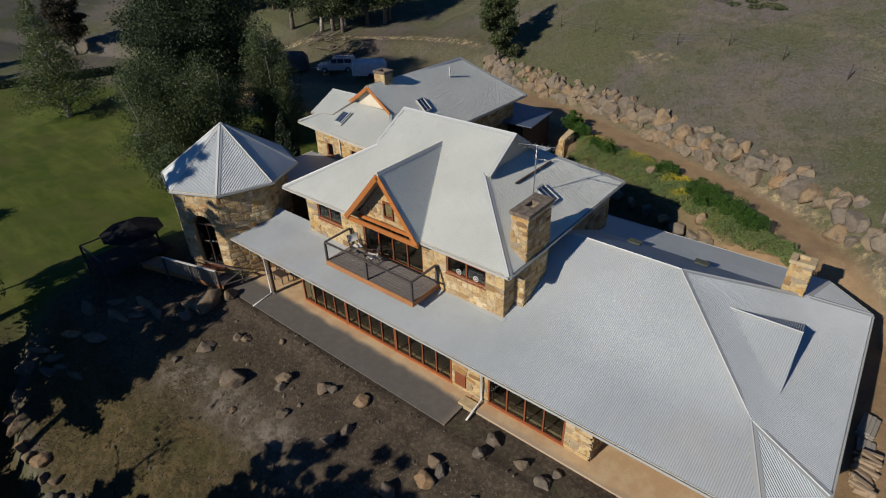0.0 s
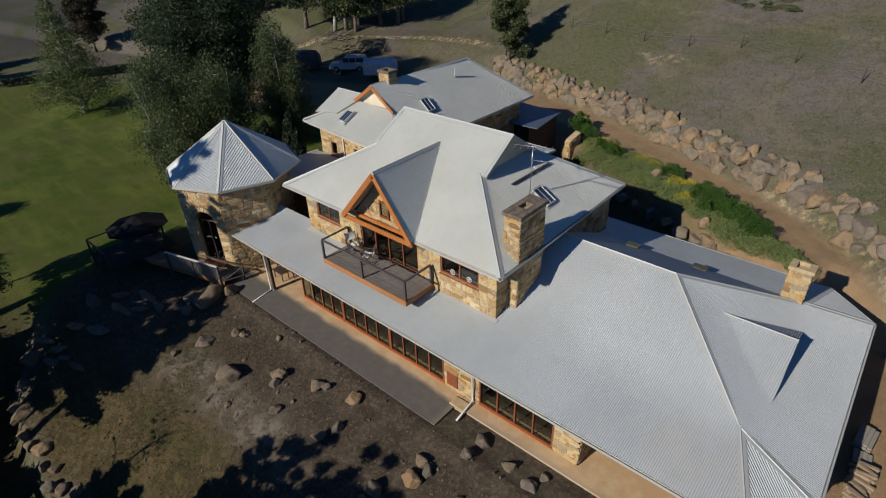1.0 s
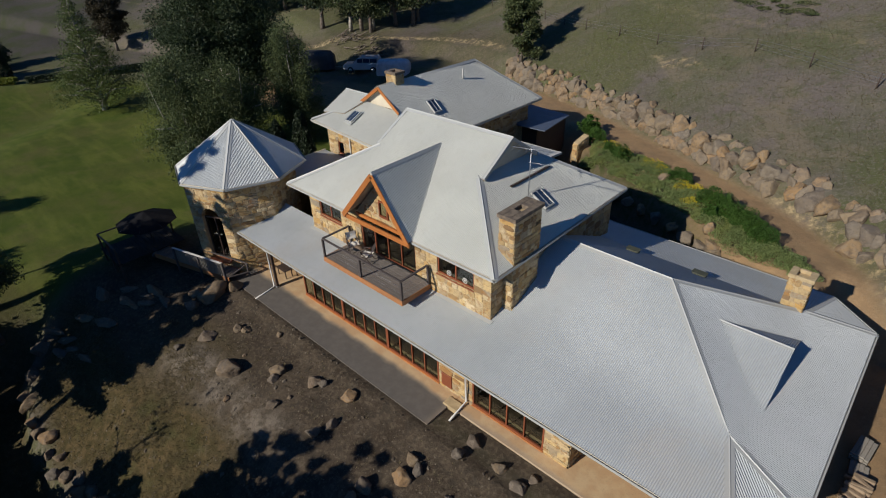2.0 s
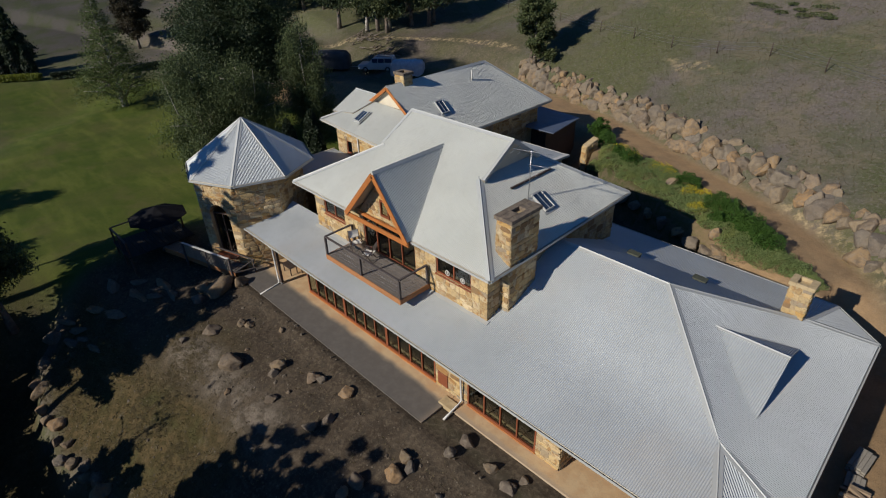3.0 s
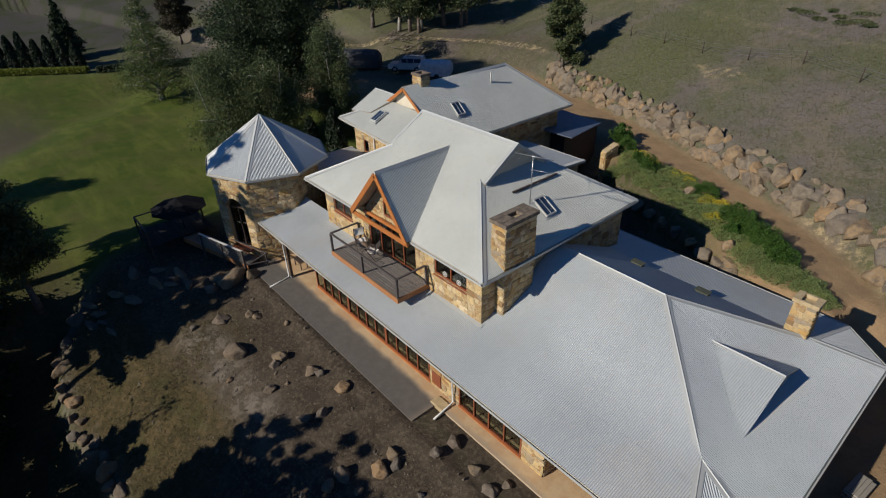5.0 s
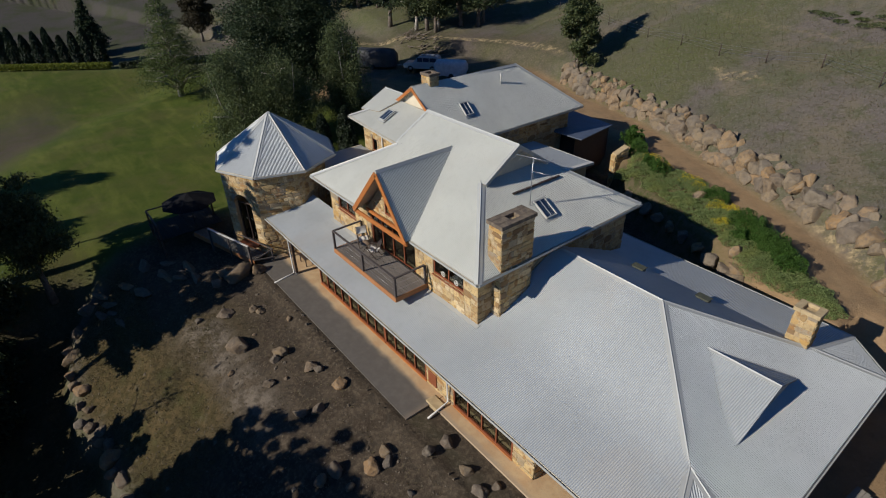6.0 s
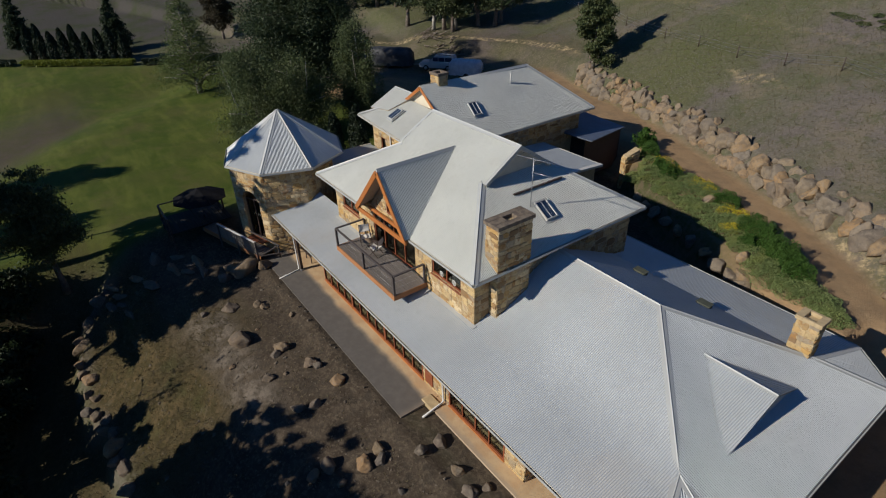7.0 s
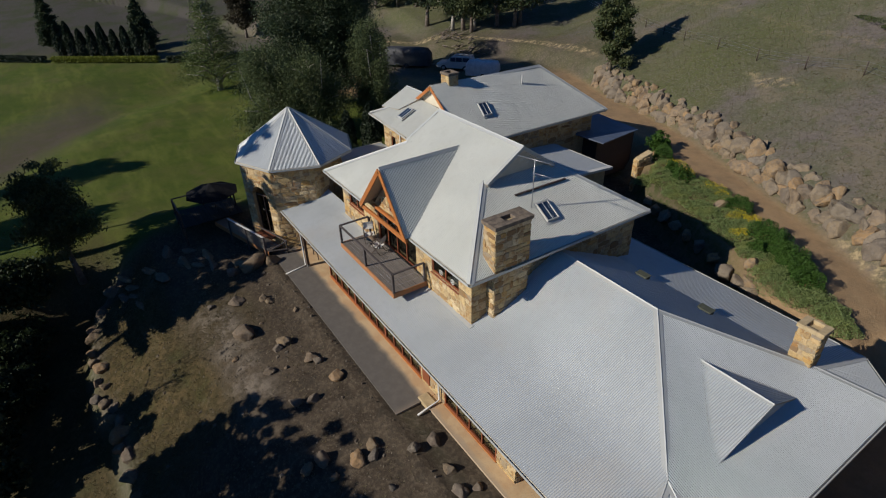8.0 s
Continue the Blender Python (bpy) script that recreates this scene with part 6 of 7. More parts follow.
tree((-90.35, 3.33), 9.56, 2.29, 0.03, LEAF_DARK, BARK, 14000, 0.15, 10, "dark green upright tree behind the cypress row", "cone", limbs=40)
for k in range(9):
    t = k / 8
    tree((-92.51 + 9.54 * t, -8.20 + 11.28 * t), 4.78 + 0.6 * math.sin(k * 2.1), 0.81, 0.0, LEAF_CYPRESS, BARK, 4000, 0.13, 20 + k, "dark clipped columnar cypress in a row behind the hedge", "spindle", "cypress", "cypress row")
for x, y, h, w in ((-27.0, 9.6, 4.2, 0.75), (-26.0, 11.2, 4.6, 0.8), (-24.6, 10.6, 3.2, 0.6)):
    tree((x, y), h, w, 0.0, LEAF_CYPRESS, BARK, 4000, 0.1, int(h * 10), "small dark columnar conifer between turret and rear wing", "spindle", "conifer", "small conifers")
# trees on the slope and along the far drive
tree((-24.19, 37.9), 8.34, 1.9, 0.06, LEAF_GUM, BARK, 18000, 0.12, 31, "upright bushy gum tree on the dry slope", "round", limbs=10, clumps=30)
tree((-25.29, 38.81), 9.47, 1.8, 0.35, LEAF_GUM, BARK, 10000, 0.12, 32, "tall thin gum tree on the dry slope", "open", limbs=9, clumps=20)
GUMS = [(-58.67, 37.58, 12.6, 2.91), (-53.64, 38.62, 11.58, 2.51), (-52.34, 39.58, 12.52, 2.7), (-50.61, 39.77, 11.56, 2.31), (-51.08, 40.55, 11.54, 2.5), (-49.38, 43.21, 11.97, 2.68), (-47.71, 44.88, 12.48, 3.07), (-48.1, 46.23, 11.52, 2.88), (-55.4, 47.81, 12.43, 3.25)]
for k, (x, y, h, w) in enumerate(GUMS):
    tree((x, y), h, w, 0.17, LEAF_GUM if k % 2 else LEAF_DARK, PALEBARK if k in (1, 4) else BARK, 9000, 0.15, 50 + k, "tall gum tree with bare trunk beside the far drive", "open", "gum_tree", "far gum trees", limbs=15, clumps=14, trunk=0.024, lean=(0.05 * math.sin(k * 2.2), 0.04 * math.cos(k)))
FOREST = [(-73.42, 37.06, 10.68, 3.3), (-70.82, 39.68, 11.58, 3.28), (-67.33, 41.1, 10.51, 3.06), (-64.27, 43.97, 11.37, 3.41), (-76.01, 41.23, 11.61, 3.68), (-61.55, 47.28, 11.46, 3.25), (-80.53, 34.78, 10.71, 3.51), (-83.95, 39.86, 11.51, 3.84), (-60.85, 53.23, 12.46, 3.83)]
for k, (x, y, h, w) in enumerate(FOREST):
    tree((x, y), h, w, 0.05, LEAF_GUM if k % 3 == 0 else LEAF_DARK, BARK, 12000, 0.17, 250 + k, "bushy dark gum tree in the far belt of trees", "round", "gum_tree", "far tree belt", limbs=12, clumps=30)
brush = thing("brush_pile", (-50.0, 37.2, level(-50, 37.2)), "heap of cut branches beside the far court", "brushwood")
bp = random.Random(8)
for k in range(80):
    x, y, a, l = -49.5 + bp.uniform(-5.0, 3.6), 36.6 + bp.uniform(-1.6, 1.2), bp.uniform(-0.6, 1.3), bp.uniform(0.8, 2.0)
    z = level(x, y) + 0.08
    tube("branch", [(x, y, z), (x + l * math.cos(a), y + l * math.sin(a), z + bp.uniform(0.2, 1.0))], [0.07, 0.025], BARK, brush, 5)
# trees south of the house
tree((-23.7, -11.7), 9.2, 1.9, 0.3, LEAF_GUM, BARK, 22000, 0.085, 70, "low dark spreading gum tree by the lawn edge", "open", limbs=14, clumps=36)
DENSE = [(-18.4, -17.0, 14.6, 1.7, 0.6), (-20.64, -17.2, 14.9, 1.8, 0.49), (-22.6, -17.0, 14.1, 1.5, 0.31), (-24.72, -17.6, 12.7, 1.9, 0.39), (-26.3, -17.0, 11.8, 1.7, 0.54), (-28.44, -17.2, 9.9, 1.2, 0.78), (-22.32, -18.6, 19.9, 1.5, 0.78), (-23.46, -17.8, 15.4, 1.6, 0.68)]
for k, (x, y, h, w, b) in enumerate(DENSE):
    tree((x, y), h, w, b, LEAF_DARK, BARK, 17000 if x > -22 else 2900 if y > -17.7 else 5200, 0.17, 140 + k, "dense dark gum tree below the lawn terrace", "round", "gum_tree", "front gum trees", limbs=12, clumps=60)
for k, (x, y, h, w) in enumerate([(-18.6, -16.8, 3.0, 2.0), (-21.6, -16.2, 3.0, 2.3), (-24.0, -15.0, 2.6, 2.2), (-16.6, -17.6, 5.0, 1.7), (-14.2, -17.6, 4.9, 1.6), (-11.4, -17.5, 3.8, 1.5)]):
    tree((x, y), h, w, 0.05, LEAF_DARK, BARK, 9000, 0.13, 160 + k, "low dark bushy gum regrowth below the terrace edge", "round", "gum_tree", "gum regrowth", limbs=8, clumps=30)
tree((-19.6, -17.0), 20.3, 0.62, 0.9, LEAF_DARK, BARK, 3800, 0.12, 72, "tall slender gum tree with a thin crown", "round", "gum_tree", "front gum trees", limbs=5, clumps=20, trunk=0.007)
tree((-23.21, -22.0), 23.7, 1.5, 0.900, LEAF_DARK, BARK, 12000, 0.14, 71, "tall thin gum tree with a small tufted crown", "round", "gum_tree", "front gum trees", limbs=7, clumps=30, trunk=0.008)
tree((-15.2, -17.0), 12.6, 2.0, 0.5, LEAF_GUM, BARK, 160, 0.12, 75, "half-dead leaning gum tree with bare limbs", "open", "gum_tree", "front gum trees", lean=(0.28, 0.0), limbs=5, clumps=3, trunk=0.014)
SHADERS = [(-7.5, -17.0, 12.0, 1.1, 0.45), (-6.04, -17.2, 13.3, 1.4, 0.35), (-3.9, -17.0, 13.9, 1.5, 0.34), (-1.66, -17.3, 14.1, 1.6, 0.34), (0.9, -17.0, 14.0, 1.6, 0.33), (3.46, -17.2, 13.9, 1.6, 0.35), (6.14, -16.8, 12.9, 1.6, 0.33), (-12.64, -17.2, 7.7, 1.0, 0.49), (-11.02, -17.6, 7.6, 0.8, 0.66)]
for k, (x, y, h, w, b) in enumerate(SHADERS):
    tree((x, y), h, w, b, LEAF_GUM, BARK, 16000, 0.15, 90 + k, "gum tree standing below the front garden", "round", "gum_tree", "front gum trees", limbs=14, clumps=60)
for k, (x, y, h, w) in enumerate([(-42.3, -23.0, 12.6, 2.5), (-33.0, -24.0, 9.6, 2.6)]):
    tree((x, y), h, w, 0.4, LEAF_GUM, BARK, 9000, 0.16, 98 + k, "gum tree standing below the lawn", "open", "gum_tree", "lawn gum trees", limbs=11, clumps=24)



def shrub(x, y, w, h, leaves, count, size, seed, label, group, name="shrub"):
    """A low mound of leaves with an uneven outline."""
    rng = np.random.default_rng(seed)
    d = rng.normal(size=(count, 3))
    d /= np.linalg.norm(d, axis=1)[:, None]
    d[:, 2] = np.abs(d[:, 2])
    a = np.arctan2(d[:, 1], d[:, 0])
    lump = 1 + 0.16 * np.sin(3 * a + seed) + 0.1 * np.sin(7 * a + 2 * seed) + 0.1 * np.sin(9 * d[:, 2] + seed)
    rad = lump * (1 - 0.35 * rng.uniform(0, 1, count) ** 2.5)
    pts = np.stack([x + d[:, 0] * w * rad, y + d[:, 1] * w * rad, level(x, y) + 0.02 + d[:, 2] * h * rad], -1)
    me = leaf_cloud(name, pts, size, rng)
    me.materials.append(leaves)
    return tagged(new(name, me), label, "flowers" if name == "flower_patch" else "shrub", group, "stuff" if name == "flower_patch" else "")


BUSHES = [(-5.24, 24.0, 0.85, 0.85), (-6.5, 24.7, 0.55, 0.6), (-8.3, 26.1, 0.8, 0.8), (-0.61, 23.3, 0.95, 0.6), (2.25, 21.1, 0.85, 0.95), (3.2, 20.6, 0.85, 0.95), (4.0, 19.7, 0.7, 0.8), (4.7, 19.5, 0.85, 0.9),
          (5.3, 18.9, 0.75, 0.8), (5.97, 18.3, 0.9, 0.9), (-9.3, 27.4, 0.7, 0.7), (2.9, 19.5, 0.55, 0.55)]
for k, (x, y, w, h) in enumerate(BUSHES):
    shrub(x, y, w * 0.92, h * 1.2, LEAF_BUSH, 6000, 0.036, 200 + k, "dense rounded dark green shrub in the planted bed", "round shrubs")
PALES = [(-2.7, 24.1, 0.9, 0.4), (-3.2, 22.9, 1.0, 0.45), (-1.9, 23.6, 0.8, 0.35), (-1.69, 21.5, 0.9, 0.4), (-1.0, 21.0, 0.8, 0.35), (0.55, 20.9, 0.9, 0.4), (1.1, 21.5, 0.8, 0.45), (4.45, 20.3, 0.7, 0.5), (5.13, 17.3, 1.0, 0.5), (4.4, 17.9, 0.9, 0.5),
         (7.27, 17.2, 0.95, 0.55), (7.9, 17.0, 0.8, 0.5), (4.8, 18.5, 0.8, 0.45), (3.5, 18.9, 0.8, 0.4), (2.58, 19.2, 0.7, 0.35), (-4.3, 22.6, 1.0, 0.5), (-5.6, 23.0, 0.9, 0.55), (-4.0, 21.9, 0.8, 0.35), (-2.4, 21.5, 0.8, 0.3), (0.1, 20.2, 0.8, 0.3),
         (-6.4, 23.4, 0.8, 0.6), (-7.2, 24.9, 0.9, 0.5), (-4.0, 24.6, 0.8, 0.35), (6.6, 17.7, 0.8, 0.45), (1.7, 19.7, 0.8, 0.35), (-0.3, 22.1, 0.9, 0.35), (6.1, 17.0, 0.8, 0.45), (8.5, 16.4, 0.7, 0.4), (-6.9, 22.4, 0.6, 0.45)]
for k, (x, y, w, h) in enumerate(PALES):
    shrub(x, y, w, h, LEAF_PALE, 4200, 0.032, 300 + k, "low spreading grey-green ground cover in the bed", "ground cover")
for k, (x, y, w, h) in enumerate([(-7.1, 25.9, 0.75, 0.4), (-5.6, 25.2, 0.6, 0.4), (-3.1, 24.5, 0.85, 0.42), (-2.2, 24.0, 0.5, 0.4), (0.15, 22.1, 0.65, 0.48), (0.9, 22.4, 0.5, 0.45), (1.36, 20.4, 0.55, 0.45)]):
    shrub(x, y, w, h, FLOWER, 1000, 0.03, 400 + k, "patch of small yellow flowers at the bed's edge", "yellow flowers", "flower_patch")
tree((-9.86, 27.49), 2.01, 0.81, 0.1, LEAF_BUSH, BARK, 3200, 0.08, 33, "small bushy green tree beside the drive", "round", limbs=7, clumps=16)
SCRUB = [(-6.55, 47.64), (-5.36, 47.06), (-4.07, 45.94), (-3.59, 46.98), (-1.92, 44.94), (-0.89, 45.9), (0.13, 44.01), (-2.57, 45.88), (-0.53, 44.7)]
for k, (x, y) in enumerate(SCRUB):
    shrub(x, y, 0.75 + 0.3 * math.sin(k * 1.7), 0.14, LEAF_GUM, 420, 0.07, 450 + k, "low dark scrub on the dry slope", "hill scrub")
# clipped golden hedge before the cypresses
hedge = thing("hedge", (-80, -3, 0), "low clipped yellow-green hedge along the lawn", "hedge")
hr = np.random.default_rng(5)
a, b = np.array([-89.54, -9.75]), np.array([-80.21, 3.46])
t, w = hr.uniform(0, 1, 14000), hr.uniform(-1, 1, 14000)
pt = a + (b - a) * t[:, None]
nrm = np.array([b[1] - a[1], a[0] - b[0]]) / np.linalg.norm(b - a)
hz = np.array([level(*p) for p in (a, b)])
pts = np.stack([pt[:, 0] + nrm[0] * w * 0.6, pt[:, 1] + nrm[1] * w * 0.6, hz[0] + (hz[1] - hz[0]) * t + 0.85 * (1 - 0.25 * w ** 4) * (1 - 0.8 * hr.uniform(0, 1, 14000) ** 3)], -1)
part("foliage", leaf_cloud("foliage", pts, 0.13, hr), LEAF_HEDGE, hedge)
for (ax, ay), (bx, by) in (((-105.25, -26.07), (-90.80, -10.80)), ((-78.96, 4.41), (-70.49, 18.00))):
    dark = thing("dark_hedge", (ax, ay, level(ax, ay)), "low dark green clipped hedge along the paddock edge", "hedge", "dark hedges")
    t, w = hr.uniform(0, 1, 12000), hr.uniform(-1, 1, 12000)
    z0, z1 = level(ax, ay), level(bx, by)
    q = np.array([by - ay, ax - bx]) / math.hypot(bx - ax, by - ay)
    pts = np.stack([ax + (bx - ax) * t + q[0] * w * 0.6, ay + (by - ay) * t + q[1] * w * 0.6, z0 + (z1 - z0) * t + 0.9 * (1 - 0.25 * w ** 4) * (1 - 0.8 * hr.uniform(0, 1, 12000) ** 3)], -1)
    part("foliage", leaf_cloud("foliage", pts, 0.13, hr), LEAF_CYPRESS, dark)

# dry grass tufts over the slope and the front garden
tr = np.random.default_rng(9)
k = 90000
px, py = tr.uniform(-40, 22, k), tr.uniform(-14, 60, k)
pz, cover = land(px, py)
open_ground = (side_of(px, py, WALL_FOOT) > 2.2) | ((py < -1.6) & (px < 8) & (px > -24) & (cover["soil"] > 0.3) & (tr.uniform(0, 1, k) < 0.35 + 0.65 * cover["straw"]))
px, py, pz = px[open_ground], py[open_ground], pz[open_ground]
m = len(px)
blades = np.repeat(np.stack([px, py, pz], -1), 5, axis=0)
ang, out, up = tr.uniform(0, 6.283, 5 * m), tr.uniform(0.03, 0.12, 5 * m), tr.uniform(0.02, 0.1, 5 * m)
tip = blades + np.stack([out * np.cos(ang), out * np.sin(ang), up], -1)
wide = np.stack([-np.sin(ang), np.cos(ang), 0 * ang], -1) * 0.014
co = np.stack([blades - wide - [0, 0, 0.02], blades + wide - [0, 0, 0.02], tip], 1).reshape(-1, 3)
me = bpy.data.meshes.new("grass_tufts")
me.vertices.add(len(co))
me.vertices.foreach_set("co", co.ravel())
me.loops.add(len(co))
me.loops.foreach_set("vertex_index", np.arange(len(co)))
me.polygons.add(len(co) // 3)
me.polygons.foreach_set("loop_start", np.arange(0, len(co), 3))
me.update()
me.materials.append(STRAW)
tagged(new("grass_tufts", me), "scattered dry straw-coloured grass tufts on bare ground", "grass", kind="stuff")

# longer dead grass lying in swathes on the bank
k = 9000
px, py = tr.uniform(-20, -3, k), tr.uniform(-12, -4, k)
pz, cover = land(px, py)
keep = (cover["straw"] > 0.35) & (ripple(px, py, 1.6, 31) > -0.05)
px, py, pz = px[keep], py[keep], pz[keep]
m = len(px)
root = np.repeat(np.stack([px, py, pz], -1), 6, axis=0) + tr.normal(size=(6 * m, 3)) * [0.05, 0.05, 0]
ang = np.repeat(tr.normal(-0.9, 0.7, m), 6) + tr.normal(0, 0.5, 6 * m)
out, up = tr.uniform(0.1, 0.34, 6 * m), tr.uniform(0.03, 0.14, 6 * m)
tip = root + np.stack([out * np.cos(ang), out * np.sin(ang), up - 0.35 * out], -1)
wide = np.stack([-np.sin(ang), np.cos(ang), 0 * ang], -1) * 0.009
co = np.stack([root - wide - [0, 0, 0.02], root + wide - [0, 0, 0.02], tip], 1).reshape(-1, 3)
me = mesh_from("dead_grass", co, [(3 * i, 3 * i + 1, 3 * i + 2) for i in range(len(co) // 3)])
me.materials.append(STRAW)
tagged(new("dead_grass", me), "long dead grass lying in swathes on the bank", "grass", kind="stuff")

# pebbles and clods strewn over the bare garden
k = 1500
px, py = tr.uniform(-19, 8, k), tr.uniform(-12, -1.3, k)
pz, cover = land(px, py)
keep = cover["soil"] > 0.4
px, py, pz = px[keep], py[keep], pz[keep]
m = len(px)
size = tr.uniform(0.015, 0.05, m) * (1 + 1.2 * (tr.uniform(0, 1, m) < 0.06))
cube = np.array([(-1, -1, -1), (1, -0.8, -1), (0.9, 1, -1), (-1, 0.8, -1), (-0.6, -0.7, 0.8), (0.7, -0.5, 0.6), (0.5, 0.7, 0.9), (-0.7, 0.5, 0.5)])
turn = tr.uniform(0, 6.283, m)
cx = cube[None, :, 0] * np.cos(turn)[:, None] - cube[None, :, 1] * np.sin(turn)[:, None]
cy = cube[None, :, 0] * np.sin(turn)[:, None] + cube[None, :, 1] * np.cos(turn)[:, None]
co = np.stack([cx * size[:, None] + px[:, None], cy * size[:, None] + py[:, None], cube[None, :, 2] * size[:, None] * 0.7 + pz[:, None]], -1).reshape(-1, 3)
sides = np.array([(0, 1, 5, 4), (1, 2, 6, 5), (2, 3, 7, 6), (3, 0, 4, 7), (4, 5, 6, 7)])
idx = (np.arange(m)[:, None, None] * 8 + sides[None]).reshape(-1, 4)
me = mesh_from("pebbles", co, [tuple(int(v) for v in f) for f in idx])
me.materials.append(PEBBLE)
tagged(new("pebbles", me), "small brown stones and clods strewn over bare soil", "pebbles", kind="stuff")

# ---- fence on the slope ----
fence = thing("fence", (-10, 42, 6), "old post-and-wire farm fence along the slope", "fence")
line = [(-46, 57), (-36, 51), (-27.3, 46.6), (-19.8, 43.0), (-10.9, 40.5), (-2.0, 38.4), (7, 33.6), (17, 27.5)]
heads = []
for (ax, ay), (bx, by) in zip(line, line[1:]):
    for t in (0, 0.5):
        x, y = ax + (bx - ax) * t, ay + (by - ay) * t
        z = level(x, y)
        tube("post", [(x, y, z - 0.2), (x + 0.02, y, z + 1.0)], [0.05, 0.04], DARKWOOD, fence, 6)
        heads.append(Vector((x, y, z)))
for h in (0.35, 0.65, 0.95):
    tube("wire", [p + Vector((0, 0, h)) for p in heads], 0.006, STEEL, fence, 4)

# ---- ramp and terrace by the turret ----
ramp = thing("timber_ramp", (-18.5, -1.7, 0), "weathered timber footbridge with an orange edge board", "footbridge")
RA, RB = Vector((-21.47, -2.63, 0.22)), Vector((-15.92, -0.83, -0.02))
d = (RB - RA).normalized()
s = d.cross(Z1).normalized()
for k in range(26):
    c = RA.lerp(RB, (k + 0.5) / 26)
    bar("board", c - s * 0.38, c + s * 0.53, 0.2, 0.035, DECK, ramp, 0.004)
for q in (-0.41, 0.55):
    bar("edge_board", RA + s * q - Z1 * 0.13, RB + s * q - Z1 * 0.13, 0.05, 0.3, CEDARFACE, ramp)
# boarded side with a pale capping, open rail on the house side
for k in range(14, 44):
    c = RA.lerp(RB, (k + 0.5) / 46) + s * 0.56
    bar("side_board", c + Z1 * 0.04, c + Z1 * 0.9, 0.03, 0.11, GREYBOARD, ramp, 0.003)
bar("capping", RA.lerp(RB, 0.31) + s * 0.56 + Z1 * 0.93, RA.lerp(RB, 0.96) + s * 0.56 + Z1 * 0.93, 0.12, 0.04, WHITE, ramp, label="pale painted capping rail")
for t in (0.33, 0.65, 0.97):
    c = RA.lerp(RB, t) + s * 0.62
    bar("post", c - Z1 * 0.6, c + Z1 * (1.0 if t > 0.9 else 0.9), 0.1, 0.1, RAILWOOD, ramp)
bar("rail", RA.lerp(RB, 0.5) - s * 0.41 + Z1 * 0.6, RA.lerp(RB, 1.12) - s * 0.41 + Z1 * 0.6, 0.08, 0.06, RAILWOOD, ramp)
for t in (0.52, 1.1):
    c = RA.lerp(RB, t) - s * 0.41
    bar("post", c - Z1 * 0.4, c + Z1 * 0.6, 0.08, 0.08, RAILWOOD, ramp)
bar("brace", RA.lerp(RB, 0.99) + s * 0.5, RA.lerp(RB, 1.1) - s * 0.5 + Z1 * 0.55, 0.06, 0.06, RAILWOOD, ramp)
bar("foot_rail", RB + s * 0.5 + Z1 * 0.03, RA.lerp(RB, 1.12) - s * 0.5 + Z1 * 0.03, 0.08, 0.06, RAILWOOD, ramp)
brolly = thing("garden_umbrella", (-22.4, -2.7, 0), "open black garden umbrella in deep shade", "umbrella")
uz = level(-22.4, -2.7)
tube("pole", [(-22.4, -2.7, uz), (-22.4, -2.7, 2.4)], 0.03, BLACKMETAL, brolly, 8)
tube("base", [(-22.4, -2.7, uz), (-22.4, -2.7, uz + 0.1)], [0.35, 0.3], BLACKMETAL, brolly, 16)
verts = [(-22.4, -2.7, 2.55)] + [(-22.4 + 1.75 * math.cos(radians(45 * k + 10)), -2.7 + 1.75 * math.sin(radians(45 * k + 10)), 1.9) for k in range(8)]
verts += [(x, y, z - 0.02) for x, y, z in verts]
part("canopy", mesh_from("canopy", verts, [(0, k + 1, (k + 1) % 8 + 1) for k in range(8)] + [(9, (k + 1) % 8 + 10, k + 10) for k in range(8)] + [(k + 1, k + 10, (k + 1) % 8 + 10, (k + 1) % 8 + 1) for k in range(8)]), BLACKCLOTH, brolly)
for k in range(8):
    tube("rib", [(-22.4, -2.7, 2.5), verts[k + 1]], 0.012, BLACKMETAL, brolly, 4)
tdeck = thing("terrace_deck", (-22.4, -3.2, 0), "timber deck with posts under the umbrella, its boards coloured as deep shade", "deck")
# Boards are darkened by colour to stand for the shade under the umbrella.
for k in range(16):
    y0 = -5.2 + k * 0.25
    box("board", (-24.2, y0, 0.34), (-21.3, y0 + 0.235, 0.38), DECKSHADE, tdeck, 0.004)
for x, y in ((-24.1, -5.1), (-24.1, -3.2), (-24.1, -1.3), (-21.4, -5.1), (-22.8, -5.1), (-22.8, -1.3)):
    box("post", (x - 0.05, y - 0.05, level(x, y) - 0.2), (x + 0.05, y + 0.05, 1.35), DARKWOOD, tdeck, 0.006)
for p, q in (((-24.1, -5.1), (-24.1, -1.3)), ((-24.1, -5.1), (-21.4, -5.1)), ((-24.1, -1.3), (-22.8, -1.3))):
    bar("rail", (*p, 1.38), (*q, 1.38), 0.1, 0.05, DARKWOOD, tdeck)


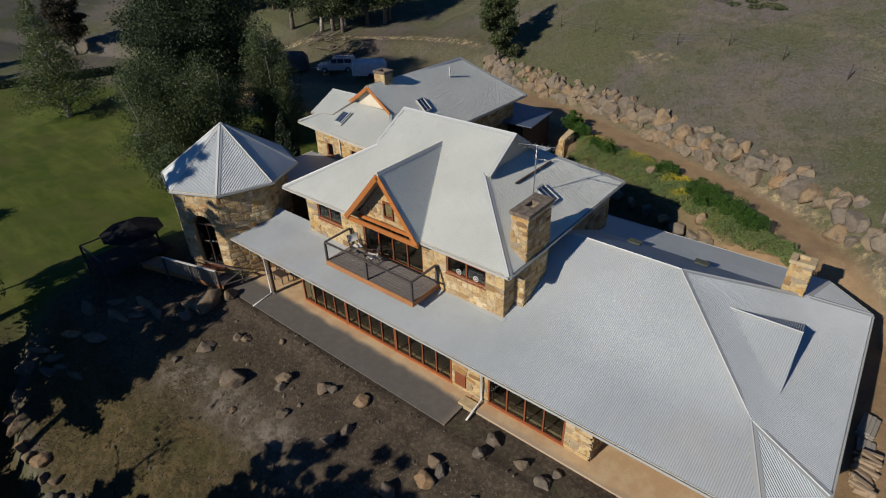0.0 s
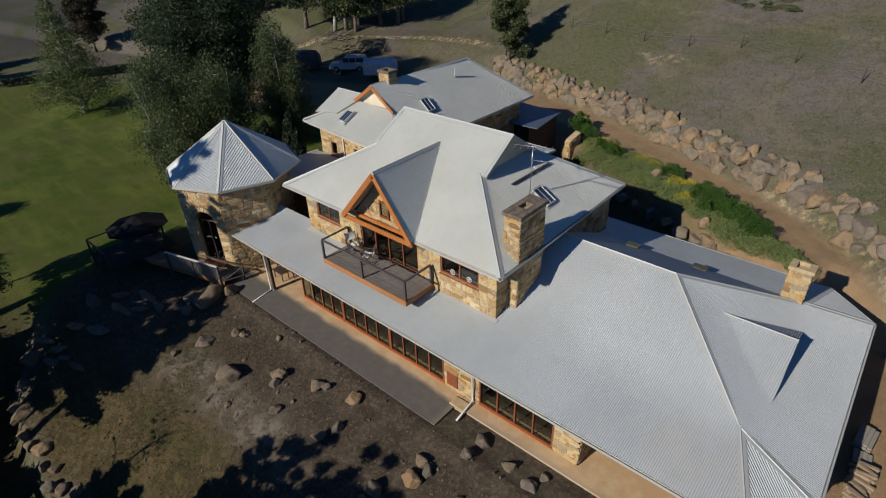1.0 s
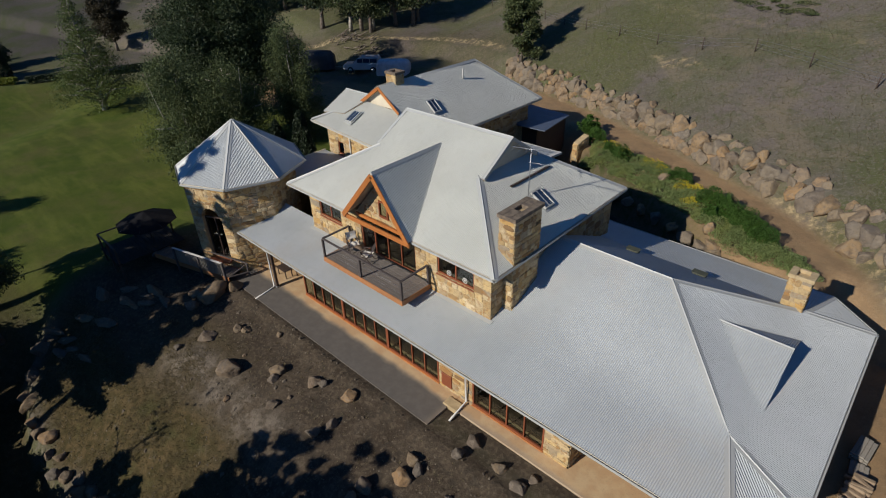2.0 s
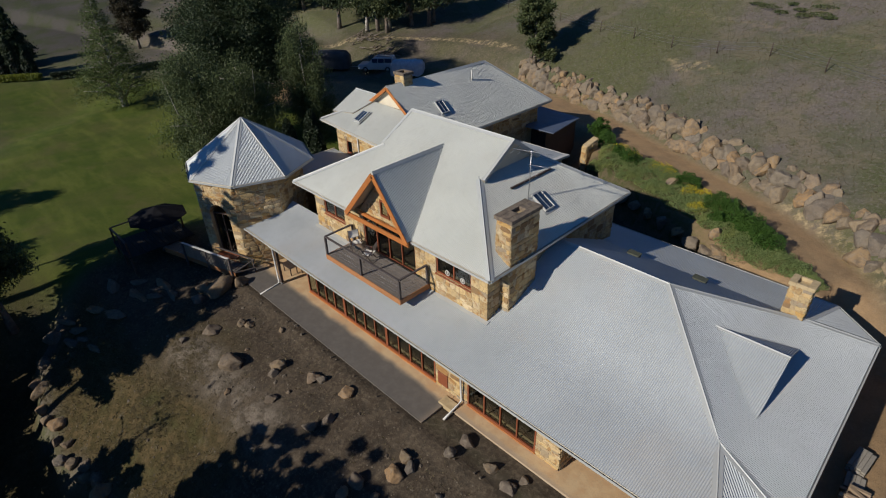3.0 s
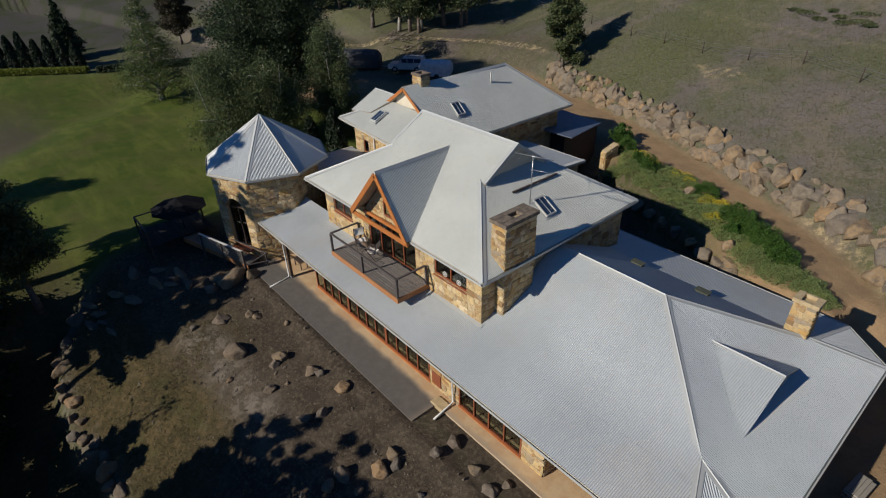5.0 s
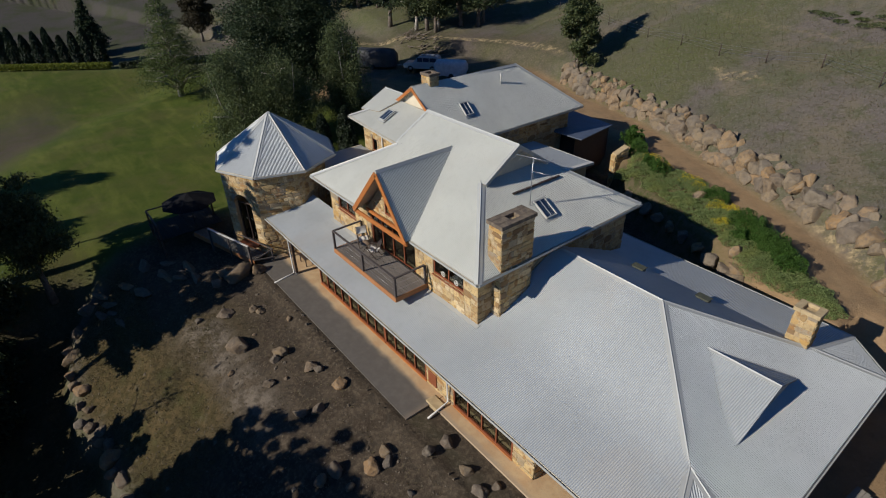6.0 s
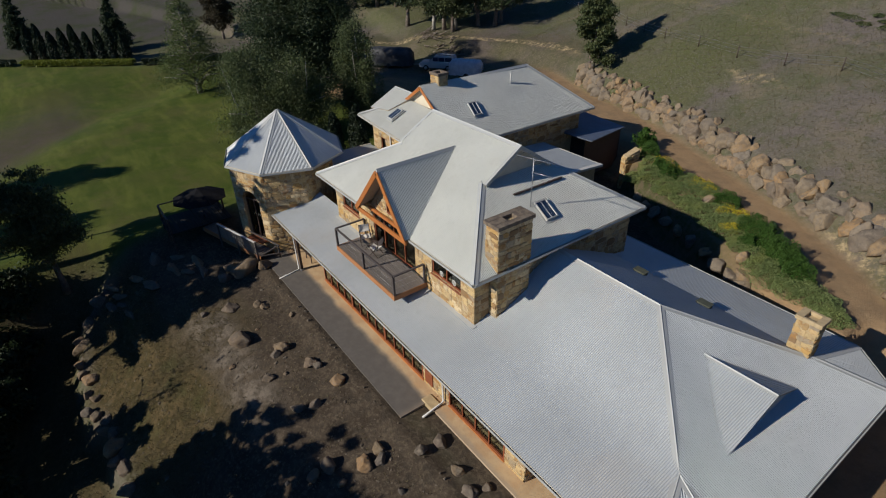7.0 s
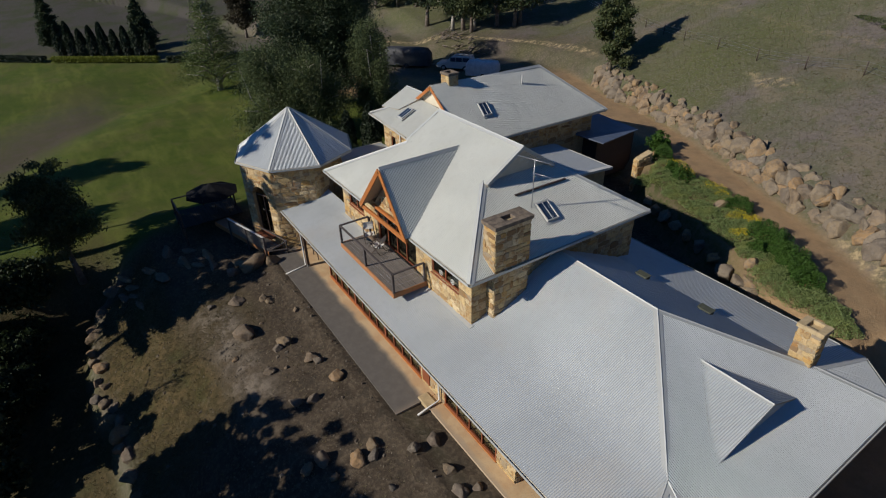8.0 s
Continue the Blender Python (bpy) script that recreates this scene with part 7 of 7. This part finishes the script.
# ---- vehicles on the far court ----
def car(at, turn):
    x, y = at
    z = level(x, y)
    ob = thing("car", (x, y, z), "white four-wheel-drive wagon with a roof rack, parked in shade", "car")
    m = Matrix.Translation((x, y, z)) @ Matrix.Rotation(radians(turn), 4, "Z")

    def shell(name, rows, material, label=""):
        """Lofts sections (x, half width, low, high)."""
        verts = [m @ Vector(p) for px, w, lo, hi in rows for p in ((px, -w, lo), (px, w, lo), (px, w * 0.94, hi), (px, -w * 0.94, hi))]
        k = len(rows)
        faces = [(4 * i + j, 4 * i + (j + 1) % 4, 4 * i + 4 + (j + 1) % 4, 4 * i + 4 + j) for i in range(k - 1) for j in range(4)]
        faces += [(3, 2, 1, 0), tuple(4 * (k - 1) + j for j in range(4))]
        bm = bmesh.new()
        vs = [bm.verts.new(v) for v in verts]
        for f in faces:
            bm.faces.new([vs[i] for i in f])
        bmesh.ops.recalc_face_normals(bm, faces=bm.faces)
        bmesh.ops.bevel(bm, geom=list(bm.edges), offset=0.03, segments=1, affect="EDGES")
        return part(name, bm_mesh(name, bm), material, ob, label)

    shell("body", [(-2.35, 0.86, 0.45, 1.0), (-2.2, 0.93, 0.38, 1.12), (0.75, 0.93, 0.38, 1.12), (0.9, 0.93, 0.38, 1.08), (2.15, 0.9, 0.42, 1.0), (2.35, 0.82, 0.48, 0.85)], CARPAINT)
    shell("cabin", [(-2.28, 0.86, 1.1, 1.3), (-2.05, 0.82, 1.1, 1.82), (0.05, 0.8, 1.1, 1.86), (0.35, 0.8, 1.1, 1.78), (1.05, 0.86, 1.08, 1.14)], CARPAINT)
    for s in (-1, 1):
        for x0, x1 in ((-1.95, -1.1), (-1.02, -0.25), (-0.17, 0.5)):
            bm = bmesh.new()
            box_bm(bm, (x0, s * 0.83 - 0.02, 1.2), (x1, s * 0.83 + 0.02, 1.68), 0.015, m)
            part("side_window", bm_mesh("side_window", bm), DARKGLASS, ob)
    bm = bmesh.new()
    box_bm(bm, (-0.38, -0.7, -0.015), (0.38, 0.7, 0.015), 0.01, m @ Matrix.Translation((0.74, 0, 1.47)) @ Matrix.Rotation(radians(42), 4, "Y"))
    part("windscreen", bm_mesh("windscreen", bm), DARKGLASS, ob)
    for wx in (-1.45, 1.4):
        for wy in (-0.82, 0.82):
            a, b = m @ Vector((wx, wy - 0.12, 0.37)), m @ Vector((wx, wy + 0.12, 0.37))
            w = tube("wheel", [a, b], 0.37, RUBBER, ob, 16)
            tube("rim", [a.lerp(b, -0.02), a.lerp(b, 1.02)], 0.2, STEEL, w, 10)
    for s in (-0.55, 0.55):
        bar("rack_bar", m @ Vector((-1.8, s, 1.92)), m @ Vector((0.0, s, 1.92)), 0.03, 0.03, BLACKMETAL, ob)
    for q in (-1.6, -0.9, -0.2):
        bar("rack_bar", m @ Vector((q, -0.6, 1.9)), m @ Vector((q, 0.6, 1.9)), 0.03, 0.03, BLACKMETAL, ob)
    for s in (-0.62, 0.62):
        tube("headlight", [m @ Vector((2.28, s, 0.76)), m @ Vector((2.38, s, 0.76))], 0.1, STEEL, ob, 10)
    return ob


car((-44.6, 32.9), -142)


def covered_trailer(at, turn, length, wide, high, cloth, label):
    x, y = at
    z = level(x, y)
    ob = thing("covered_trailer", (x, y, z), label, "trailer", "covered trailers")
    m = Matrix.Translation((x, y, z)) @ Matrix.Rotation(radians(turn), 4, "Z")
    verts, faces = [], []
    k, j = 15, 11
    for i in range(k):
        u = -1 + 2 * i / (k - 1)
        full = (1 - abs(u) ** 7) ** 0.5 * 0.25 + 0.75
        for q in range(j):
            a = math.pi * q / (j - 1)
            cx, cz = math.cos(a), math.sin(a)
            px = wide / 2 * math.copysign(abs(cx) ** 0.45, cx) * full
            pz = 0.35 + (high - 0.35) * (abs(cz) ** 0.6) * full
            fold = 0.035 * math.sin(i * 2.3 + q) + 0.02 * math.sin(i * 5.1)
            verts.append(m @ Vector((u * length / 2, px + fold, pz + fold * 0.5)))
    for i in range(k - 1):
        for q in range(j - 1):
            faces.append((i * j + q, (i + 1) * j + q, (i + 1) * j + q + 1, i * j + q + 1))
    faces += [tuple(range(j)), tuple(range((k - 1) * j, k * j))[::-1]]
    part("cover", mesh_from("cover", verts, faces, True), cloth, ob)
    for s in (-1, 1):
        c = m @ Vector((0.2, s * wide * 0.46, 0.32))
        dv = (m.to_3x3() @ Vector((0, 0.1, 0)))
        tube("wheel", [c - dv, c + dv], 0.32, RUBBER, ob, 14)
    tube("drawbar", [m @ Vector((length / 2 - 0.1, 0, 0.45)), m @ Vector((length / 2 + 1.0, 0, 0.42))], 0.04, STEEL, ob, 6)


covered_trailer((-38.35, 32.4), 38, 3.9, 1.8, 2.05, TARP, "boat-sized trailer under a creased silver-grey tarpaulin")
covered_trailer((-51.5, 29.8), 40, 6.5, 2.2, 2.5, DARKTARP, "large trailer under a dark cover, deep in shade")

# ---- timber and firewood at the end of the house ----
wr = random.Random(4)
for cx, cy, deep, long, turn in ((13.06, 8.85, 0.34, 1.15, 6), (13.12, 7.75, 0.22, 0.75, -4)):
    gz = level(cx, cy)
    bundle = thing("board_bundle", (cx, cy, gz), "bundle of weathered pale boards stacked on the sand", "timber", "board bundles")
    m = Matrix.Translation((cx, cy, gz)) @ Matrix.Rotation(radians(-turn), 4, "Z")
    rows = max(2, round(deep / 0.07))
    for row in range(rows):
        for k in range(4):
            shift = wr.uniform(-0.05, 0.05)
            bm = bmesh.new()
            box_bm(bm, (-0.3 + 0.15 * k, -long / 2 + shift, 0.07 * row), (-0.158 + 0.15 * k, long / 2 + shift, 0.07 * row + 0.062), 0.006, m)
            part("board", bm_mesh("board", bm), GREYBOARD, bundle)
stack = thing("firewood_stack", (13.2, 6.4, level(13.2, 6.4)), "low stack of split firewood and offcuts on the sand", "firewood")
for k in range(17):
    x, y = 13.2 + wr.uniform(-0.12, 0.14), 5.45 + 0.115 * k
    for layer in range(3):
        if layer == 2 and wr.random() < 0.5:
            continue
        z = level(x, y) + 0.06 + 0.13 * layer
        a = wr.uniform(-0.55, 0.2)
        dx, dy = 0.32 * math.cos(a), 0.32 * math.sin(a)
        bar("billet", (x - dx, y - dy, z), (x + dx, y + dy, z + wr.uniform(-0.02, 0.02)), wr.uniform(0.1, 0.17), 0.12, FIREWOOD, stack, 0.015)
